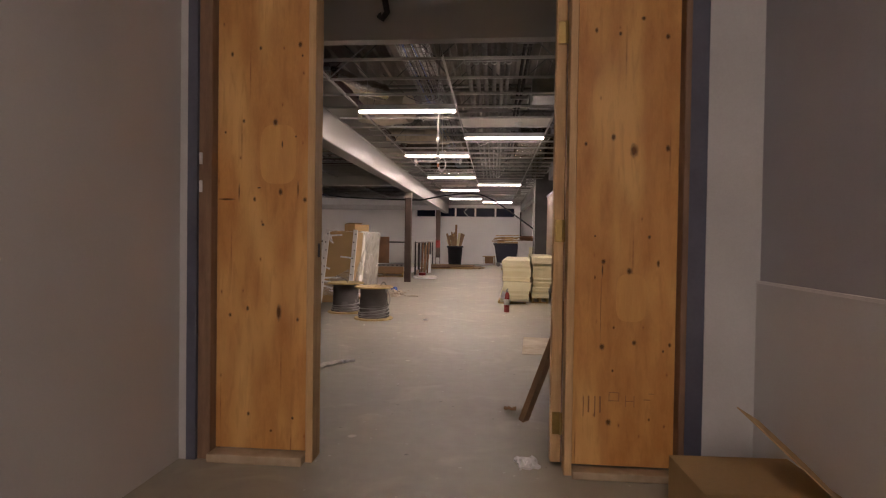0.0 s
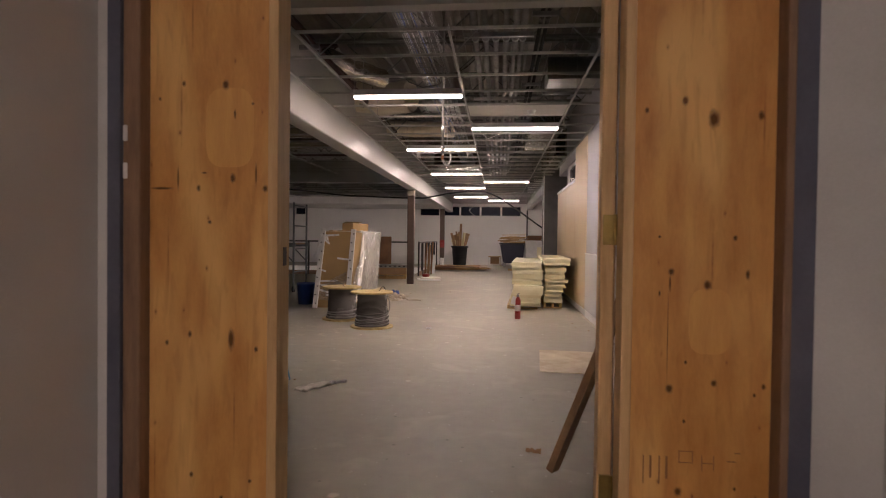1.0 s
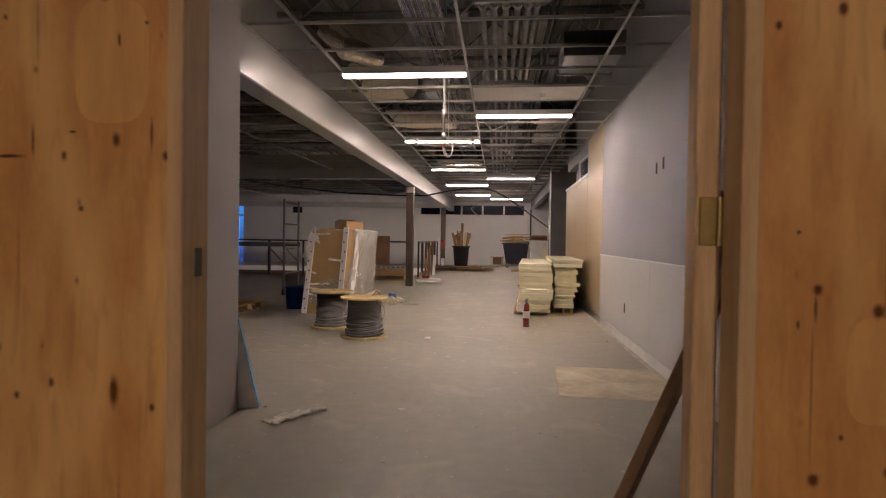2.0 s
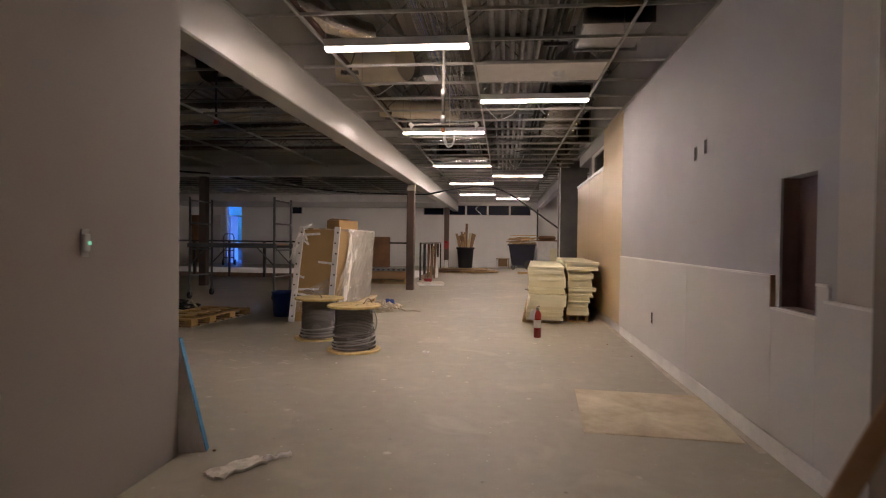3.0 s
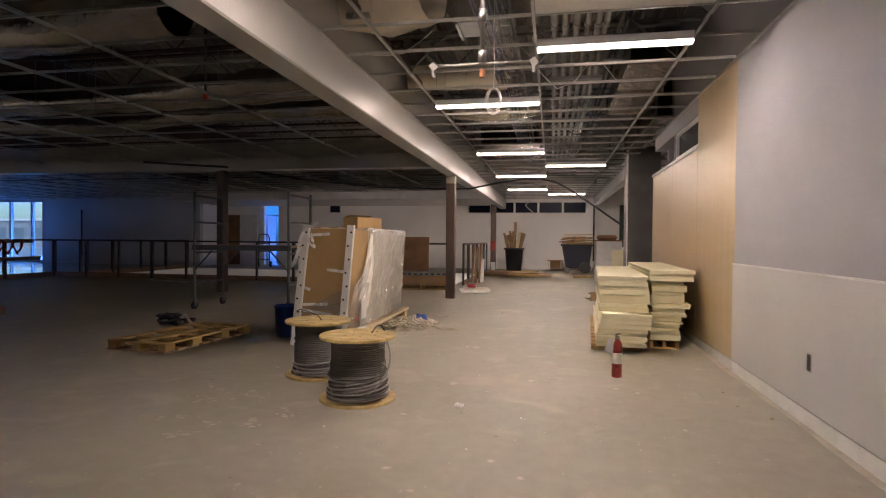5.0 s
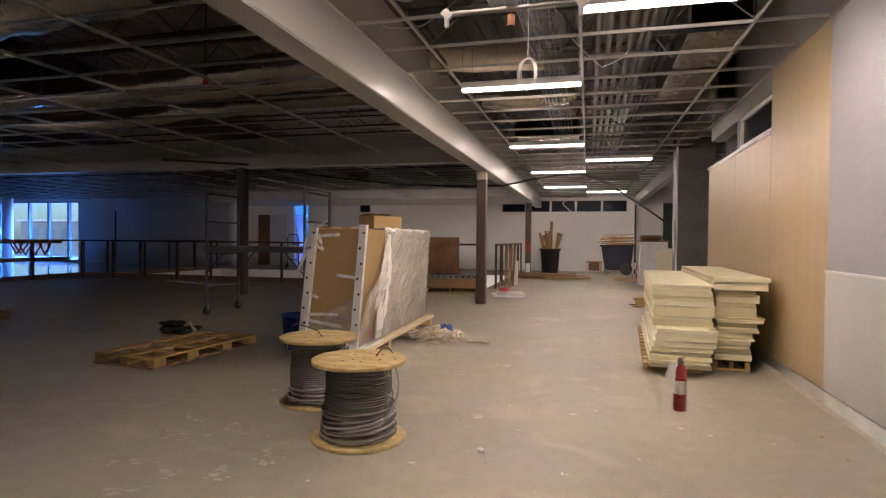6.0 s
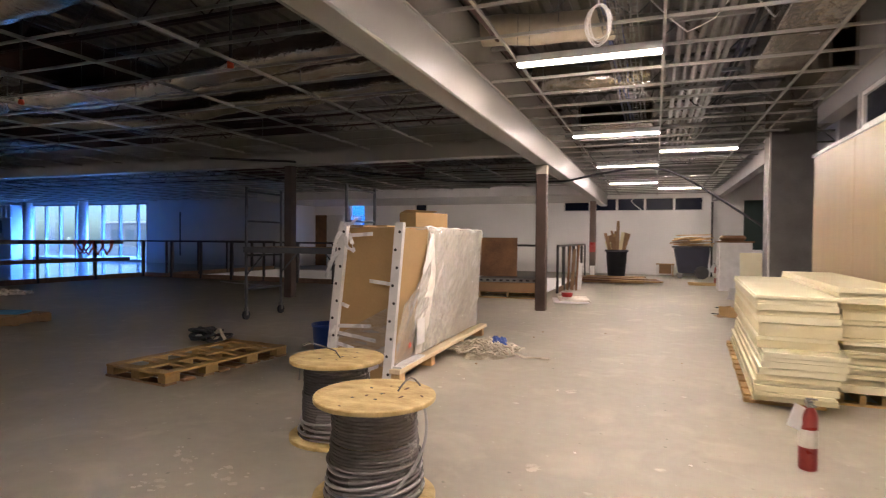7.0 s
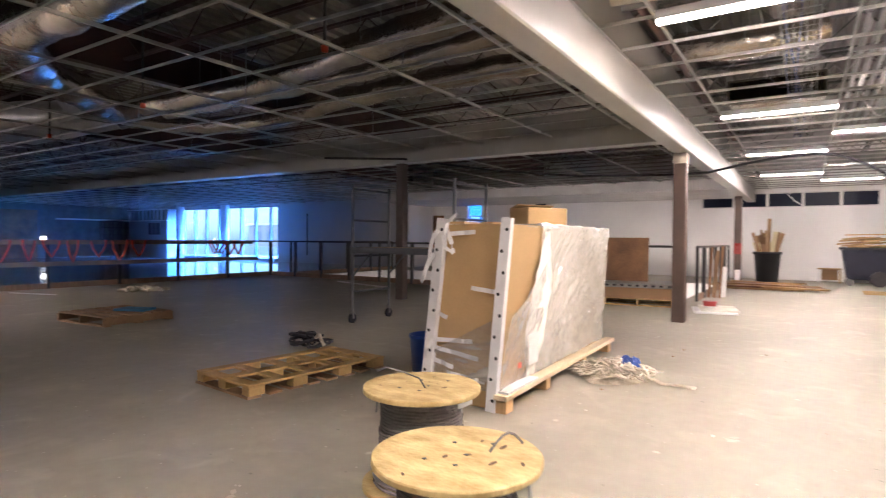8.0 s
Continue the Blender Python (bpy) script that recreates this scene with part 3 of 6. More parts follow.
def deck():
    """Corrugated steel roof deck, ribs along y."""
    bm = bmesh.new()
    x, prof = -34.3, []
    while x < 3.7:
        prof += [(x, ROOF + 0.04), (x + 0.09, ROOF + 0.04), (x + 0.115, ROOF), (x + 0.205, ROOF)]
        x += 0.23
    lo = [(bm.verts.new((px, -9.3, z)), bm.verts.new((px, 30, z))) for px, z in prof]
    for a, b in zip(lo, lo[1:]):
        bm.faces.new((a[0], b[0], b[1], a[1]))
    box(bm, -34.3, 3.7, -9.3, 30, ROOF + 0.06, ROOF + 0.2)
    return bm


solid("ceiling_deck", deck(), DECK, "corrugated galvanised roof deck", "ceiling", kind="structure")


def ceiling_grid(name, label, xs, ys, x0, x1, y0, y1):
    """Inverted tees: every main and cross tee a part with flange and web."""
    t = thing(name, pose(0, 0, 0), label, "ceiling grid", kind="structure")
    for x in xs:
        part("main_tee", boxes((x - 0.0105, x + 0.0105, y0, y1, GRID, GRID + 0.003), (x - 0.002, x + 0.002, y0, y1, GRID + 0.003, GRID + 0.032)), TEE, t)
    for y in ys:
        part("cross_tee", boxes((x0, x1, y - 0.0095, y + 0.0095, GRID + 0.0005, GRID + 0.0035), (x0, x1, y - 0.002, y + 0.002, GRID + 0.004, GRID + 0.026)), TEE, t)
    return t


LX = [-1.71, -0.49, 0.73]
g = ceiling_grid("ceiling_grid_lit", "white suspended ceiling grid with no tiles", LX, [5.17 + 0.61 * i for i in range(35)], -2.135, WR, 5.1, BACK)
part("wall_angle", one(WR - 0.022, WR, 5.1, 13.55, GRID - 0.002, GRID + 0.02), TEE, g)
part("wall_angle", one(-2.135, -2.113, 5.1, BACK, GRID - 0.002, GRID + 0.02), TEE, g)
ceiling_grid("ceiling_grid_dark", "bare suspended ceiling grid over the dark half", [-2.93 - 1.22 * i for i in range(25)], [5.17 + 0.61 * i for i in range(32)], -33.9, -2.36, 5.1, SIDE)

# main beam, cross beam, columns
solid("beam_main", one(-2.36, -2.135, 5.10, BACK, 2.365, 3.2, bevel=0.012), BEAMPAINT, "pale painted drywall beam casing", "beam", kind="structure")
solid("beam_cross", boxes((-34, -2.36, 14.75, 15.0, 2.54, 3.1), bevel=0.01), BEAMPAINT, "pale painted cross beam casing", "beam", kind="structure")


def column(x, y, w, mat, label, top, base=True):
    c = thing("column", pose(x, y, 0), label, "column", "steel columns")
    bm = bmesh.new()
    box(bm, -w / 2, w / 2, -w / 2, w / 2, 0, top, bevel=0.012)
    part("shaft", bm, mat, c)
    if base and w < 0.1:
        part("base_plate", one(-w * 0.75, w * 0.75, -w * 0.75, w * 0.75, 0, 0.018), mat, c)
    return c


c1 = column(-2.27, 14.87, 0.17, COLSTEEL, "brown primed square steel column under the beam", 2.365)
part("bare_top", one(-0.088, 0.088, -0.088, 0.088, 2.22, 2.364), DUST, c1, "pale dusty top of the shaft")
c2 = column(-2.34, 23.6, 0.18, COLSTEEL, "brown primed steel column with a red band", 2.365)
part("red_band", one(-0.093, 0.093, -0.093, 0.093, 0.80, 1.10), RED, c2, "red painted band")
part("socket_box", one(-0.06, 0.08, -0.18, -0.09, 0.10, 0.38, bevel=0.01), WHITEPLASTIC, c2, "white socket box at the foot")
column(-7.16, 14.87, 0.17, COLSTEEL, "dark brown square steel column in the unlit hall", 2.54)
g = thing("clad_column", pose(1.36, 15.6, 0), "grey board-clad column by the alcove", "column")
part("cladding", one(-0.30, 0.30, -0.25, 0.25, 0, 2.94, bevel=0.008), GREYCOL, g)
part("corner_bead", boxes((-0.306, -0.285, -0.256, -0.235, 0, 2.94)), CAPTRIM, g, "pale metal corner bead")


# ---- lamps ----
def strip_lamp(m):
    t = thing("strip_lamp", m, "lit white linear fluorescent strip in the grid", "ceiling lamp", "linear strip lamps")
    bm = bmesh.new()
    for v in box(bm, -0.59, 0.59, -0.055, 0.055, -0.004, 0.013):
        if v.co.z < 0.006:
            v.co.y *= 0.36
    part("lens", bm, TUBE, t, "glowing white lens")
    part("housing", one(-0.60, 0.60, -0.056, 0.056, 0.013, 0.085, bevel=0.006), LAMPBODY, t)
    for x in (-0.603, 0.603):
        part("end_cap", one(min(x, x * 0.985), max(x, x * 0.985), -0.05, 0.05, 0.0, 0.085), LAMPBODY, t)
    for x in (-0.5, 0.5):
        bm = bmesh.new()
        cyl(bm, (x, 0, 0.085), (x, 0, 1.2), 0.002, 4)
        part("hanger_wire", bm, GALV, t)
    return t


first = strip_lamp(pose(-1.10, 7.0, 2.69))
for y in (10.66, 14.32, 17.98, 21.64):
    copy_thing(first, pose(-1.10, y, 2.69))
for y in (8.83, 16.15, 23.47):
    copy_thing(first, pose(0.12, y, 2.69))
# unseen strips added under the corridor ceiling behind the start to light it
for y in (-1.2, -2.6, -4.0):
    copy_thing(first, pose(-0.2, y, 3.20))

# out-of-view strips added to light the left of the dark hall
for y in (6.39, 8.22):
    copy_thing(first, pose(-12.6, y, 2.69))
# hidden strips added on the near side of the stair opening, below slab edge
for x in (-5.7, -3.8):
    # tilted towards the far wall to brighten it
    copy_thing(first, pose(x, VY0 + 0.20, -0.62, 78, 0, 0))

# open sky over the snow, standing outside above the far glazing
ar = new("sky_light", bpy.data.lights.new("sky_light", "AREA"))
ar.data.shape, ar.data.size, ar.data.size_y, ar.data.energy, ar.data.color = "RECTANGLE", 14, 7, 210000, (0.09, 0.28, 1.0)
ar.matrix_world = look((-26, SIDE + 7, 8.0), (-24, SIDE - 7, 0))


# ---- entrance infill ----
PY = 2.90          # face of the plywood


def oval(cx, rx, cz, rz):
    """A thin veneer patch with rounded corners on the face of the plywood."""
    bm = bmesh.new()
    pts = [(math.cos(a), math.sin(a)) for a in [2 * math.pi * k / 32 for k in range(32)]]
    f = bm.faces.new([bm.verts.new((cx + rx * math.copysign(abs(c) ** 0.55, c), PY, cz + rz * math.copysign(abs(s) ** 0.55, s))) for c, s in pts])
    ex = bmesh.ops.extrude_face_region(bm, geom=[f])
    bmesh.ops.translate(bm, verts=[v for v in ex["geom"] if isinstance(v, bmesh.types.BMVert)], vec=(0, -0.0012, 0))
    return bm


def infill(name, x0, x1, label):
    """One framed plywood leaf."""
    t = thing(name, pose(0, 0, 0), label, "infill panel", "plywood infill")
    part("plywood_sheet", one(x0, x1, PY, PY + 0.018, 0.043, 2.85, bevel=0.002), PLY, t, "orange knotty plywood sheet")
    return t


l = infill("plywood_infill", -1.43, -0.943, "orange knotty plywood infill in a stud frame")
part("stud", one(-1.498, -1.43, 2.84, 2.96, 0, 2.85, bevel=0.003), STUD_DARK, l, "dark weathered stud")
part("stud", one(-0.943, -0.905, 2.86, 2.98, 0, 2.85, bevel=0.003), STUD, l, "pale spruce stud")
part("bottom_plate", one(-1.43, -0.943, 2.80, PY, 0.0, 0.042, bevel=0.003), DUSTYWOOD, l, "pale dusty spruce plate")
part("patch", one(-1.022, -0.944, PY - 0.007, PY, 0.86, 1.26), PLY, l, "thin plywood patch")
part("latch_plate", one(-0.905, -0.902, 2.915, 2.945, 1.03, 1.10), COLSTEEL, l, "dark strike plate")
for z in (1.52, 1.38):
    part("plaster_dab", one(-1.494, -1.477, 2.832, 2.84, z - 0.03, z + 0.03, bevel=0.003), WHITEPLASTIC, l, "white plaster dab")
r = infill("plywood_infill", 0.374, 0.857, "orange knotty plywood infill with pencil marks")
part("stud", one(0.337, 0.374, 2.86, 2.96, 0, 2.85, bevel=0.003), STUD, r, "pale spruce stud")
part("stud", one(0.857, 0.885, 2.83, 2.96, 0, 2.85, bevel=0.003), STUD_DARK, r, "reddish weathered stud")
part("bottom_plate", one(0.374, 0.857, 2.82, PY, 0.0, 0.036, bevel=0.003), DUSTYWOOD, r, "scuffed bottom plate")
# faint pencil strokes
for x, z, w, h in ((0.40, 0.33, 0.004, 0.10), (0.425, 0.34, 0.007, 0.08), (0.455, 0.33, 0.005, 0.10), (0.48, 0.34, 0.008, 0.08), (0.545, 0.36, 0.05, 0.003), (0.545, 0.40, 0.05, 0.003), (0.522, 0.38, 0.003, 0.045), (0.568, 0.38, 0.003, 0.045),
                   (0.60, 0.36, 0.003, 0.055), (0.64, 0.36, 0.003, 0.055), (0.62, 0.36, 0.04, 0.003), (0.70, 0.37, 0.03, 0.004), (0.72, 0.40, 0.02, 0.003)):
    part("pencil_mark", one(x + 0.03 - w / 2, x + 0.03 + w / 2, PY - 0.0015, PY, z - h / 2, z + h / 2), PENCIL, r, "faint pencil stroke")
part("veneer_patch", oval(-1.11, 0.095, 1.55, 0.150), PALEPLY, l, "pale veneer patch")
part("veneer_patch", oval(0.648, 0.072, 0.86, 0.115), PALEPLY, r, "pale veneer patch")
# knots and mineral streaks of the two sheets: place, half width, half height
LEFT_KNOTS = ((-1.355, 2.057, 0.010, 0.017), (-1.206, 2.086, 0.010, 0.014), (-1.000, 2.100, 0.014, 0.021), (-0.988, 2.045, 0.007, 0.010), (-1.292, 1.718, 0.010, 0.014), (-1.126, 1.711, 0.017, 0.024), (-1.388, 1.661, 0.007, 0.010), (-1.019, 1.639, 0.007, 0.007), (-1.089, 1.600, 0.006, 0.024), (-1.314, 1.358, 0.005, 0.059), (-1.209, 1.379, 0.014, 0.005), (-1.232, 1.321, 0.010, 0.017), (-1.096, 1.359, 0.014, 0.024), (-0.969, 1.320, 0.014, 0.017), (-1.005, 1.374, 0.005, 0.052), (-1.379, 1.320, 0.056, 0.007), (-1.187, 1.192, 0.010, 0.010), (-1.357, 0.728, 0.010, 0.014), (-1.264, 0.763, 0.010, 0.017), (-1.099, 0.747, 0.017, 0.052), (-1.001, 0.712, 0.010, 0.014), (-1.256, 0.222, 0.010, 0.014), (-1.023, 0.208, 0.010, 0.010), (-1.136, 0.139, 0.010, 0.010))
RIGHT_KNOTS = ((0.462, 2.144, 0.010, 0.017), (0.574, 2.126, 0.010, 0.014), (0.795, 2.108, 0.014, 0.017), (0.681, 2.196, 0.014, 0.014), (0.421, 1.600, 0.010, 0.014), (0.551, 1.632, 0.014, 0.021), (0.648, 1.567, 0.024, 0.042), (0.805, 1.578, 0.014, 0.021), (0.472, 1.156, 0.007, 0.007), (0.727, 1.154, 0.010, 0.014), (0.514, 1.033, 0.014, 0.017), (0.637, 0.989, 0.017, 0.021), (0.771, 1.027, 0.010, 0.024), (0.475, 0.956, 0.005, 0.014), (0.568, 0.715, 0.007, 0.010), (0.514, 0.620, 0.017, 0.021), (0.665, 0.644, 0.014, 0.017), (0.831, 0.638, 0.010, 0.014), (0.566, 0.506, 0.007, 0.010), (0.550, 0.255, 0.017, 0.021), (0.741, 0.275, 0.007, 0.010), (0.510, 0.992, 0.005, 0.038), (0.505, 0.809, 0.002, 0.202), (0.801, 0.607, 0.007, 0.010))
for sheet_part, row in [(l, k) for k in LEFT_KNOTS] + [(r, k) for k in RIGHT_KNOTS]:
    bm = bmesh.new()
    bmesh.ops.create_circle(bm, cap_ends=True, segments=16, radius=1.0, matrix=Matrix.Rotation(radians(90), 4, "X"))
    kn = part("knot", bm, WOODKNOT, sheet_part, "dark knot in the veneer")
    kn.matrix_basis = Matrix.Translation((row[0], PY - 0.0016, row[1])) @ Matrix.Diagonal((row[2], 1, row[3], 1))
d = thing("site_door", pose(0, 0, 0), "dark plywood site door standing open behind the infill", "door")
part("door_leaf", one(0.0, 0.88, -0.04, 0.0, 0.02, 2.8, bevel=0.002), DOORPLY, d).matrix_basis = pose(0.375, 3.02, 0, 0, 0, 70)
part("edge_stile", one(0.281, 0.331, 2.97, 3.04, 0.02, 2.85, bevel=0.004), STUD, d, "pale edge stile")
# solid dark strip standing in for the shade in the gap
part("jamb_shadow_strip", one(0.332, 0.336, 2.975, 3.02, 0.02, 2.85), STUD_DARK, d, "dark strip for the shaded gap")
for z in (0.22, 1.18, 2.16):
    h = part("hinge", boxes((0.288, 0.331, 2.961, 2.970, z - 0.055, z + 0.055), bevel=0.001), BRASS, d, "brass butt hinge")
    bm = bmesh.new()
    cyl(bm, (0.330, 2.957, z - 0.056), (0.330, 2.957, z + 0.056), 0.007, 8)
    part("knuckle", bm, BRASS, h)
for x0, x1, y0 in ((-1.550, -1.500, 2.826), (0.885, 0.980, 2.878)):
    solid("door_frame_strip", one(x0, x1, y0, 2.98, 0, 2.85), BLUESTEEL, "slate blue painted frame edge", "frame", kind="structure")
b = thing("leaning_lumber", look((0.185, 3.62, 0.02), (0.50, 3.36, 1.02)), "brown two-by-four leaning behind the door", "lumber")
part("board", one(-0.032, 0.032, -0.019, 0.019, -1.13, 0.0, bevel=0.003), SCRAPWOOD, b)

# corridor carton
t = thing("open_carton", pose(0.98, 2.12, 0, 0, 0, 2), "large open cardboard carton on the corridor floor", "cardboard box")
part("side", boxes((-0.24, -0.235, -0.45, 0.42, 0, 0.24), (0.235, 0.24, -0.45, 0.42, 0, 0.24), (-0.235, 0.235, 0.415, 0.42, 0, 0.24), (-0.235, 0.235, -0.45, -0.445, 0, 0.24)), CARDBOARD, t)
part("flap", one(-0.24, 0.236, 0.06, 0.42, 0.241, 0.245), CARDBOARD, t, "folded end flap")
part("flap", one(-0.24, 0.10, -0.45, 0.045, 0.246, 0.250), CARDBOARD, t, "folded long flap")
part("inner_flap", one(0.02, 0.236, -0.45, 0.05, 0.232, 0.236), CARDBOARD, t, "inner flap")
bm = bmesh.new()
bar(bm, (0.22, 0.05, 0.24), (0.02, 0.30, 0.46), 0.42, 0.004, up=(0.7, -0.2, 0.7))
part("flap", bm, CARDBOARD, t, "raised flap")

# ---- right wall sheets ----
SH = 0.945
w = thing("wall_sheeting", pose(0, 0, 0), "pale lower wall sheets with a top trim", "wall panel", kind="structure")
for y0, y1, z1 in ((-9.0, 2.89, SH), (5.025, 5.12, SH - 0.015), (5.12, 5.55, 0.775), (5.55, 6.93, SH), (6.938, 9.44, SH)):
    part("sheet", one(WR - 0.016, WR, y0, y1, 0.11, z1, bevel=0.002), WAINSCOT, w)
    part("top_trim", one(WR - 0.022, WR, y0, y1, z1, z1 + 0.012), CAPTRIM, w, "thin white edge trim")
part("sheet", one(WR - 0.034, WR, 3.08, 5.02, 0.11, 0.862, bevel=0.002), WAINSCOT, w)
part("top_trim", one(WR - 0.040, WR, 3.08, 5.02, 0.862, 0.874), CAPTRIM, w, "thin white edge trim")
part("end_trim", one(WR - 0.024, WR, 5.542, 5.552, 0.785, SH + 0.01), STUD_DARK, w, "dark cut edge")
part("base_strip", one(WR - 0.010, WR, 3.08, 9.44, 0.0, 0.10), CAPTRIM, w, "unpainted strip above the slab")
for y, z in ((7.92, 0.405), (6.82, 1.79), (6.61, 1.81)):
    o = thing("wall_box", pose(WR - 0.018 if z < 1 else WR - 0.003, y, z), "open electrical box cut into the wall", "electrical box", "wall boxes")
    part("ring", boxes((-0.002, 0.0, -0.03, 0.03, -0.055, 0.055), bevel=0.0005), GALV, o)
    # flat plate, the shade inside the box put into its colour
    part("cavity", one(-0.004, -0.002, -0.022, 0.022, -0.047, 0.047), SLOT, o, "dark opening")
o = thing("wall_switch", pose(WL, 4.45, 1.09), "unplated white wall switch with a green pilot", "light switch")
part("yoke", one(0, 0.004, -0.020, 0.020, -0.055, 0.055, bevel=0.001), WHITEPLASTIC, o)
part("rocker", one(0.004, 0.016, -0.016, 0.016, -0.035, 0.035, bevel=0.003), WHITEPLASTIC, o)
part("pilot_light", one(0.016, 0.018, 0.004, 0.014, -0.006, 0.006), glow("green_pilot", (0.2, 1.0, 0.6), 1.5), o)
w = thing("maple_panelling", pose(0, 0, 0), "pale maple veneer wall panelling", "wall panel", kind="structure")
for y0, y1, z1 in ((9.45, 10.775, 2.74), (10.783, 12.10, 2.16), (12.108, 13.55, 2.16)):
    part("panel", one(WR - 0.002, WR + 0.018, y0, y1, 0.10, z1, bevel=0.002), VENEER, w)
part("end_panel", one(WR - 0.002, WR + 0.2, 13.552, 13.57, 0.0, 2.16), VENEER, w)
part("base_strip", one(WR + 0.004, WR + 0.018, 9.45, 13.55, 0.0, 0.09), PRIMER, w, "pale base strip")
part("cap", one(WR - 0.018, WR + 0.22, 10.78, 13.60, 2.16, 2.20, bevel=0.004), CAPTRIM, w, "white painted cap")
for i, (y0, y1) in enumerate(((10.80, 12.05),)):
    wd = thing("window_%d" % (i + 1), pose(0, 0, 0), "dark high internal window over the panelling", "window", kind="structure")
    part("window_frame", boxes((WR + 0.03, WR + 0.10, y0, y1, 2.20, 2.245), (WR + 0.03, WR + 0.10, y0, y1, 2.52, 2.56), (WR + 0.03, WR + 0.10, y0, y0 + 0.045, 2.245, 2.52), (WR + 0.03, WR + 0.10, y1 - 0.045, y1, 2.245, 2.52)), CAPTRIM, wd)
    part("pane", one(WR + 0.06, WR + 0.07, y0 + 0.045, y1 - 0.045, 2.245, 2.52), DARKGLASS, wd)
# far clerestory
for i, (x0, x1) in enumerate(list(zip(CX, CX[1:])) + [(-9.5, -8.98)]):
    z0, z1 = (2.19, 2.64) if i < 5 else (2.2, 2.6)
    wd = thing("window_%d" % (i + 2), pose(0, 0, 0), "dark high window in the far wall", "window", kind="structure")
    part("window_frame", boxes((x0, x1, BACK - 0.01, BACK + 0.08, z0, z0 + 0.03), (x0, x1, BACK - 0.01, BACK + 0.08, z1 - 0.03, z1), (x0, x0 + 0.04, BACK - 0.01, BACK + 0.08, z0 + 0.03, z1 - 0.03), (x1 - 0.04, x1, BACK - 0.01, BACK + 0.08, z0 + 0.03, z1 - 0.03)), CAPTRIM, wd)
    part("pane", one(x0 + 0.04, x1 - 0.04, BACK + 0.03, BACK + 0.04, z0 + 0.03, z1 - 0.03), DARKGLASS, wd)
# far doorway
dd = thing("door_1", pose(DX0 + 0.03, BACK + 0.22, 0, 0, 0, 97), "pale grey door standing open in the far wall", "door", kind="structure")
part("door_leaf", one(0, 0.95, -0.02, 0.02, 0.01, 2.1), WHITEWALL, dd)
part("door_handle", one(0.84, 0.92, -0.06, -0.02, 0.98, 1.01), GALV, dd)
bw = thing("window_back", pose(0, 0, 0), "window behind the far doorway, the daylight's blue put in its glass", "window", kind="structure")
part("pane", one(-14.2, -12.3, BACK + 3.08, BACK + 3.09, 0.9, 2.75), BLUEGLASS, bw).visible_shadow = False
part("mullion", one(-14.2, -12.3, BACK + 3.05, BACK + 3.12, 2.17, 2.26), CAPTRIM, bw)
# outer glazing
gl = thing("window_wall", pose(0, 0, 0), "tall glazed wall with slim blue-grey mullions", "window", kind="structure")
xs = [-21.85, -22.45, -23.55, -24.65, -25.75, -26.4, -27.5, -28.5, -29.5, -30.4]
for x in xs:
    part("mullion", one(x - 0.04, x + 0.04, SIDE, SIDE + 0.14, 0, 2.66), ALU, gl)
for x0, x1 in zip(xs[1:], xs):
    part("pane", one(x0 + 0.04, x1 - 0.04, SIDE + 0.06, SIDE + 0.068, 0.12, 2.60), GLASS, gl).visible_shadow = False
    part("sill_rail", one(x0 + 0.04, x1 - 0.04, SIDE, SIDE + 0.14, 0, 0.12), ALU, gl)
    part("head_rail", one(x0 + 0.04, x1 - 0.04, SIDE, SIDE + 0.14, 2.60, 2.66), ALU, gl)
for x in (-25.2, -29.0):
    bm = bmesh.new()
    cyl(bm, (x, SIDE - 0.5, 0), (x, SIDE - 0.5, 2.9), 0.2, 20)
    solid("round_column", bm, WHITEWALL, "white round column by the glazing", "column", smooth=True)
nb = thing("neighbour_building", pose(-66, 70, -0.36), "low grey building across the snow", "building")
part("wall", boxes((-16, 9, 0, 10, 0, 3.6)), DRYWALL, nb)
part("roof", one(-16.4, 9.4, -0.4, 10.4, 3.6, 3.9), WHITEWALL, nb, "snowy flat roof")
for i in range(8):
    part("window", one(-14.5 + i * 3, -12.7 + i * 3, -0.03, 0.0, 0.9, 2.6), ALU, nb)

# ---- stair railings ----
def railing(name, a, b, n, label, top=1.03, mid=True):
    """Posts, a top rail, a mid rail and a toe board between two floor points."""
    a, b = Vector((*a, 0)), Vector((*b, 0))
    t = thing(name, pose(0, 0, 0), label, "railing", "stair railings")
    bm = bmesh.new()
    bar(bm, a + Vector((0, 0, top)), b + Vector((0, 0, top)), 0.045, 0.045)
    part("top_rail", bm, RAIL, t)
    if mid:
        bm = bmesh.new()
        bar(bm, a + Vector((0, 0, 0.53)), b + Vector((0, 0, 0.53)), 0.03, 0.03)
        part("mid_rail", bm, RAIL, t)
    bm = bmesh.new()
    bar(bm, a + Vector((0, 0, 0.06)), b + Vector((0, 0, 0.06)), 0.03, 0.12)
    part("toe_board", bm, STUD_DARK, t, "dark toe board")
    for i in range(n + 1):
        p = a.lerp(b, i / n)
        bm = bmesh.new()
        w = 0.035 if i % 2 else 0.025
        box(bm, p.x - w, p.x + w, p.y - w, p.y + w, 0, top)
        part("post", bm, RAIL, t)
    return t


railing("railing", (-14.45, VY0 - 0.15), (VX1 - 0.05, VY0 - 0.15), 11, "dark steel guard rail along the stair opening", mid=False)
railing("railing", (VX1 + 0.25, VY0 - 0.15), (VX1 + 0.25, VY1), 6, "dark steel guard rail beside the stairs", mid=False)
railing("railing", (VX0 - 0.15, VY0), (VX0 - 0.15, VY1), 4, "dark steel guard rail beside the stairs", mid=False)
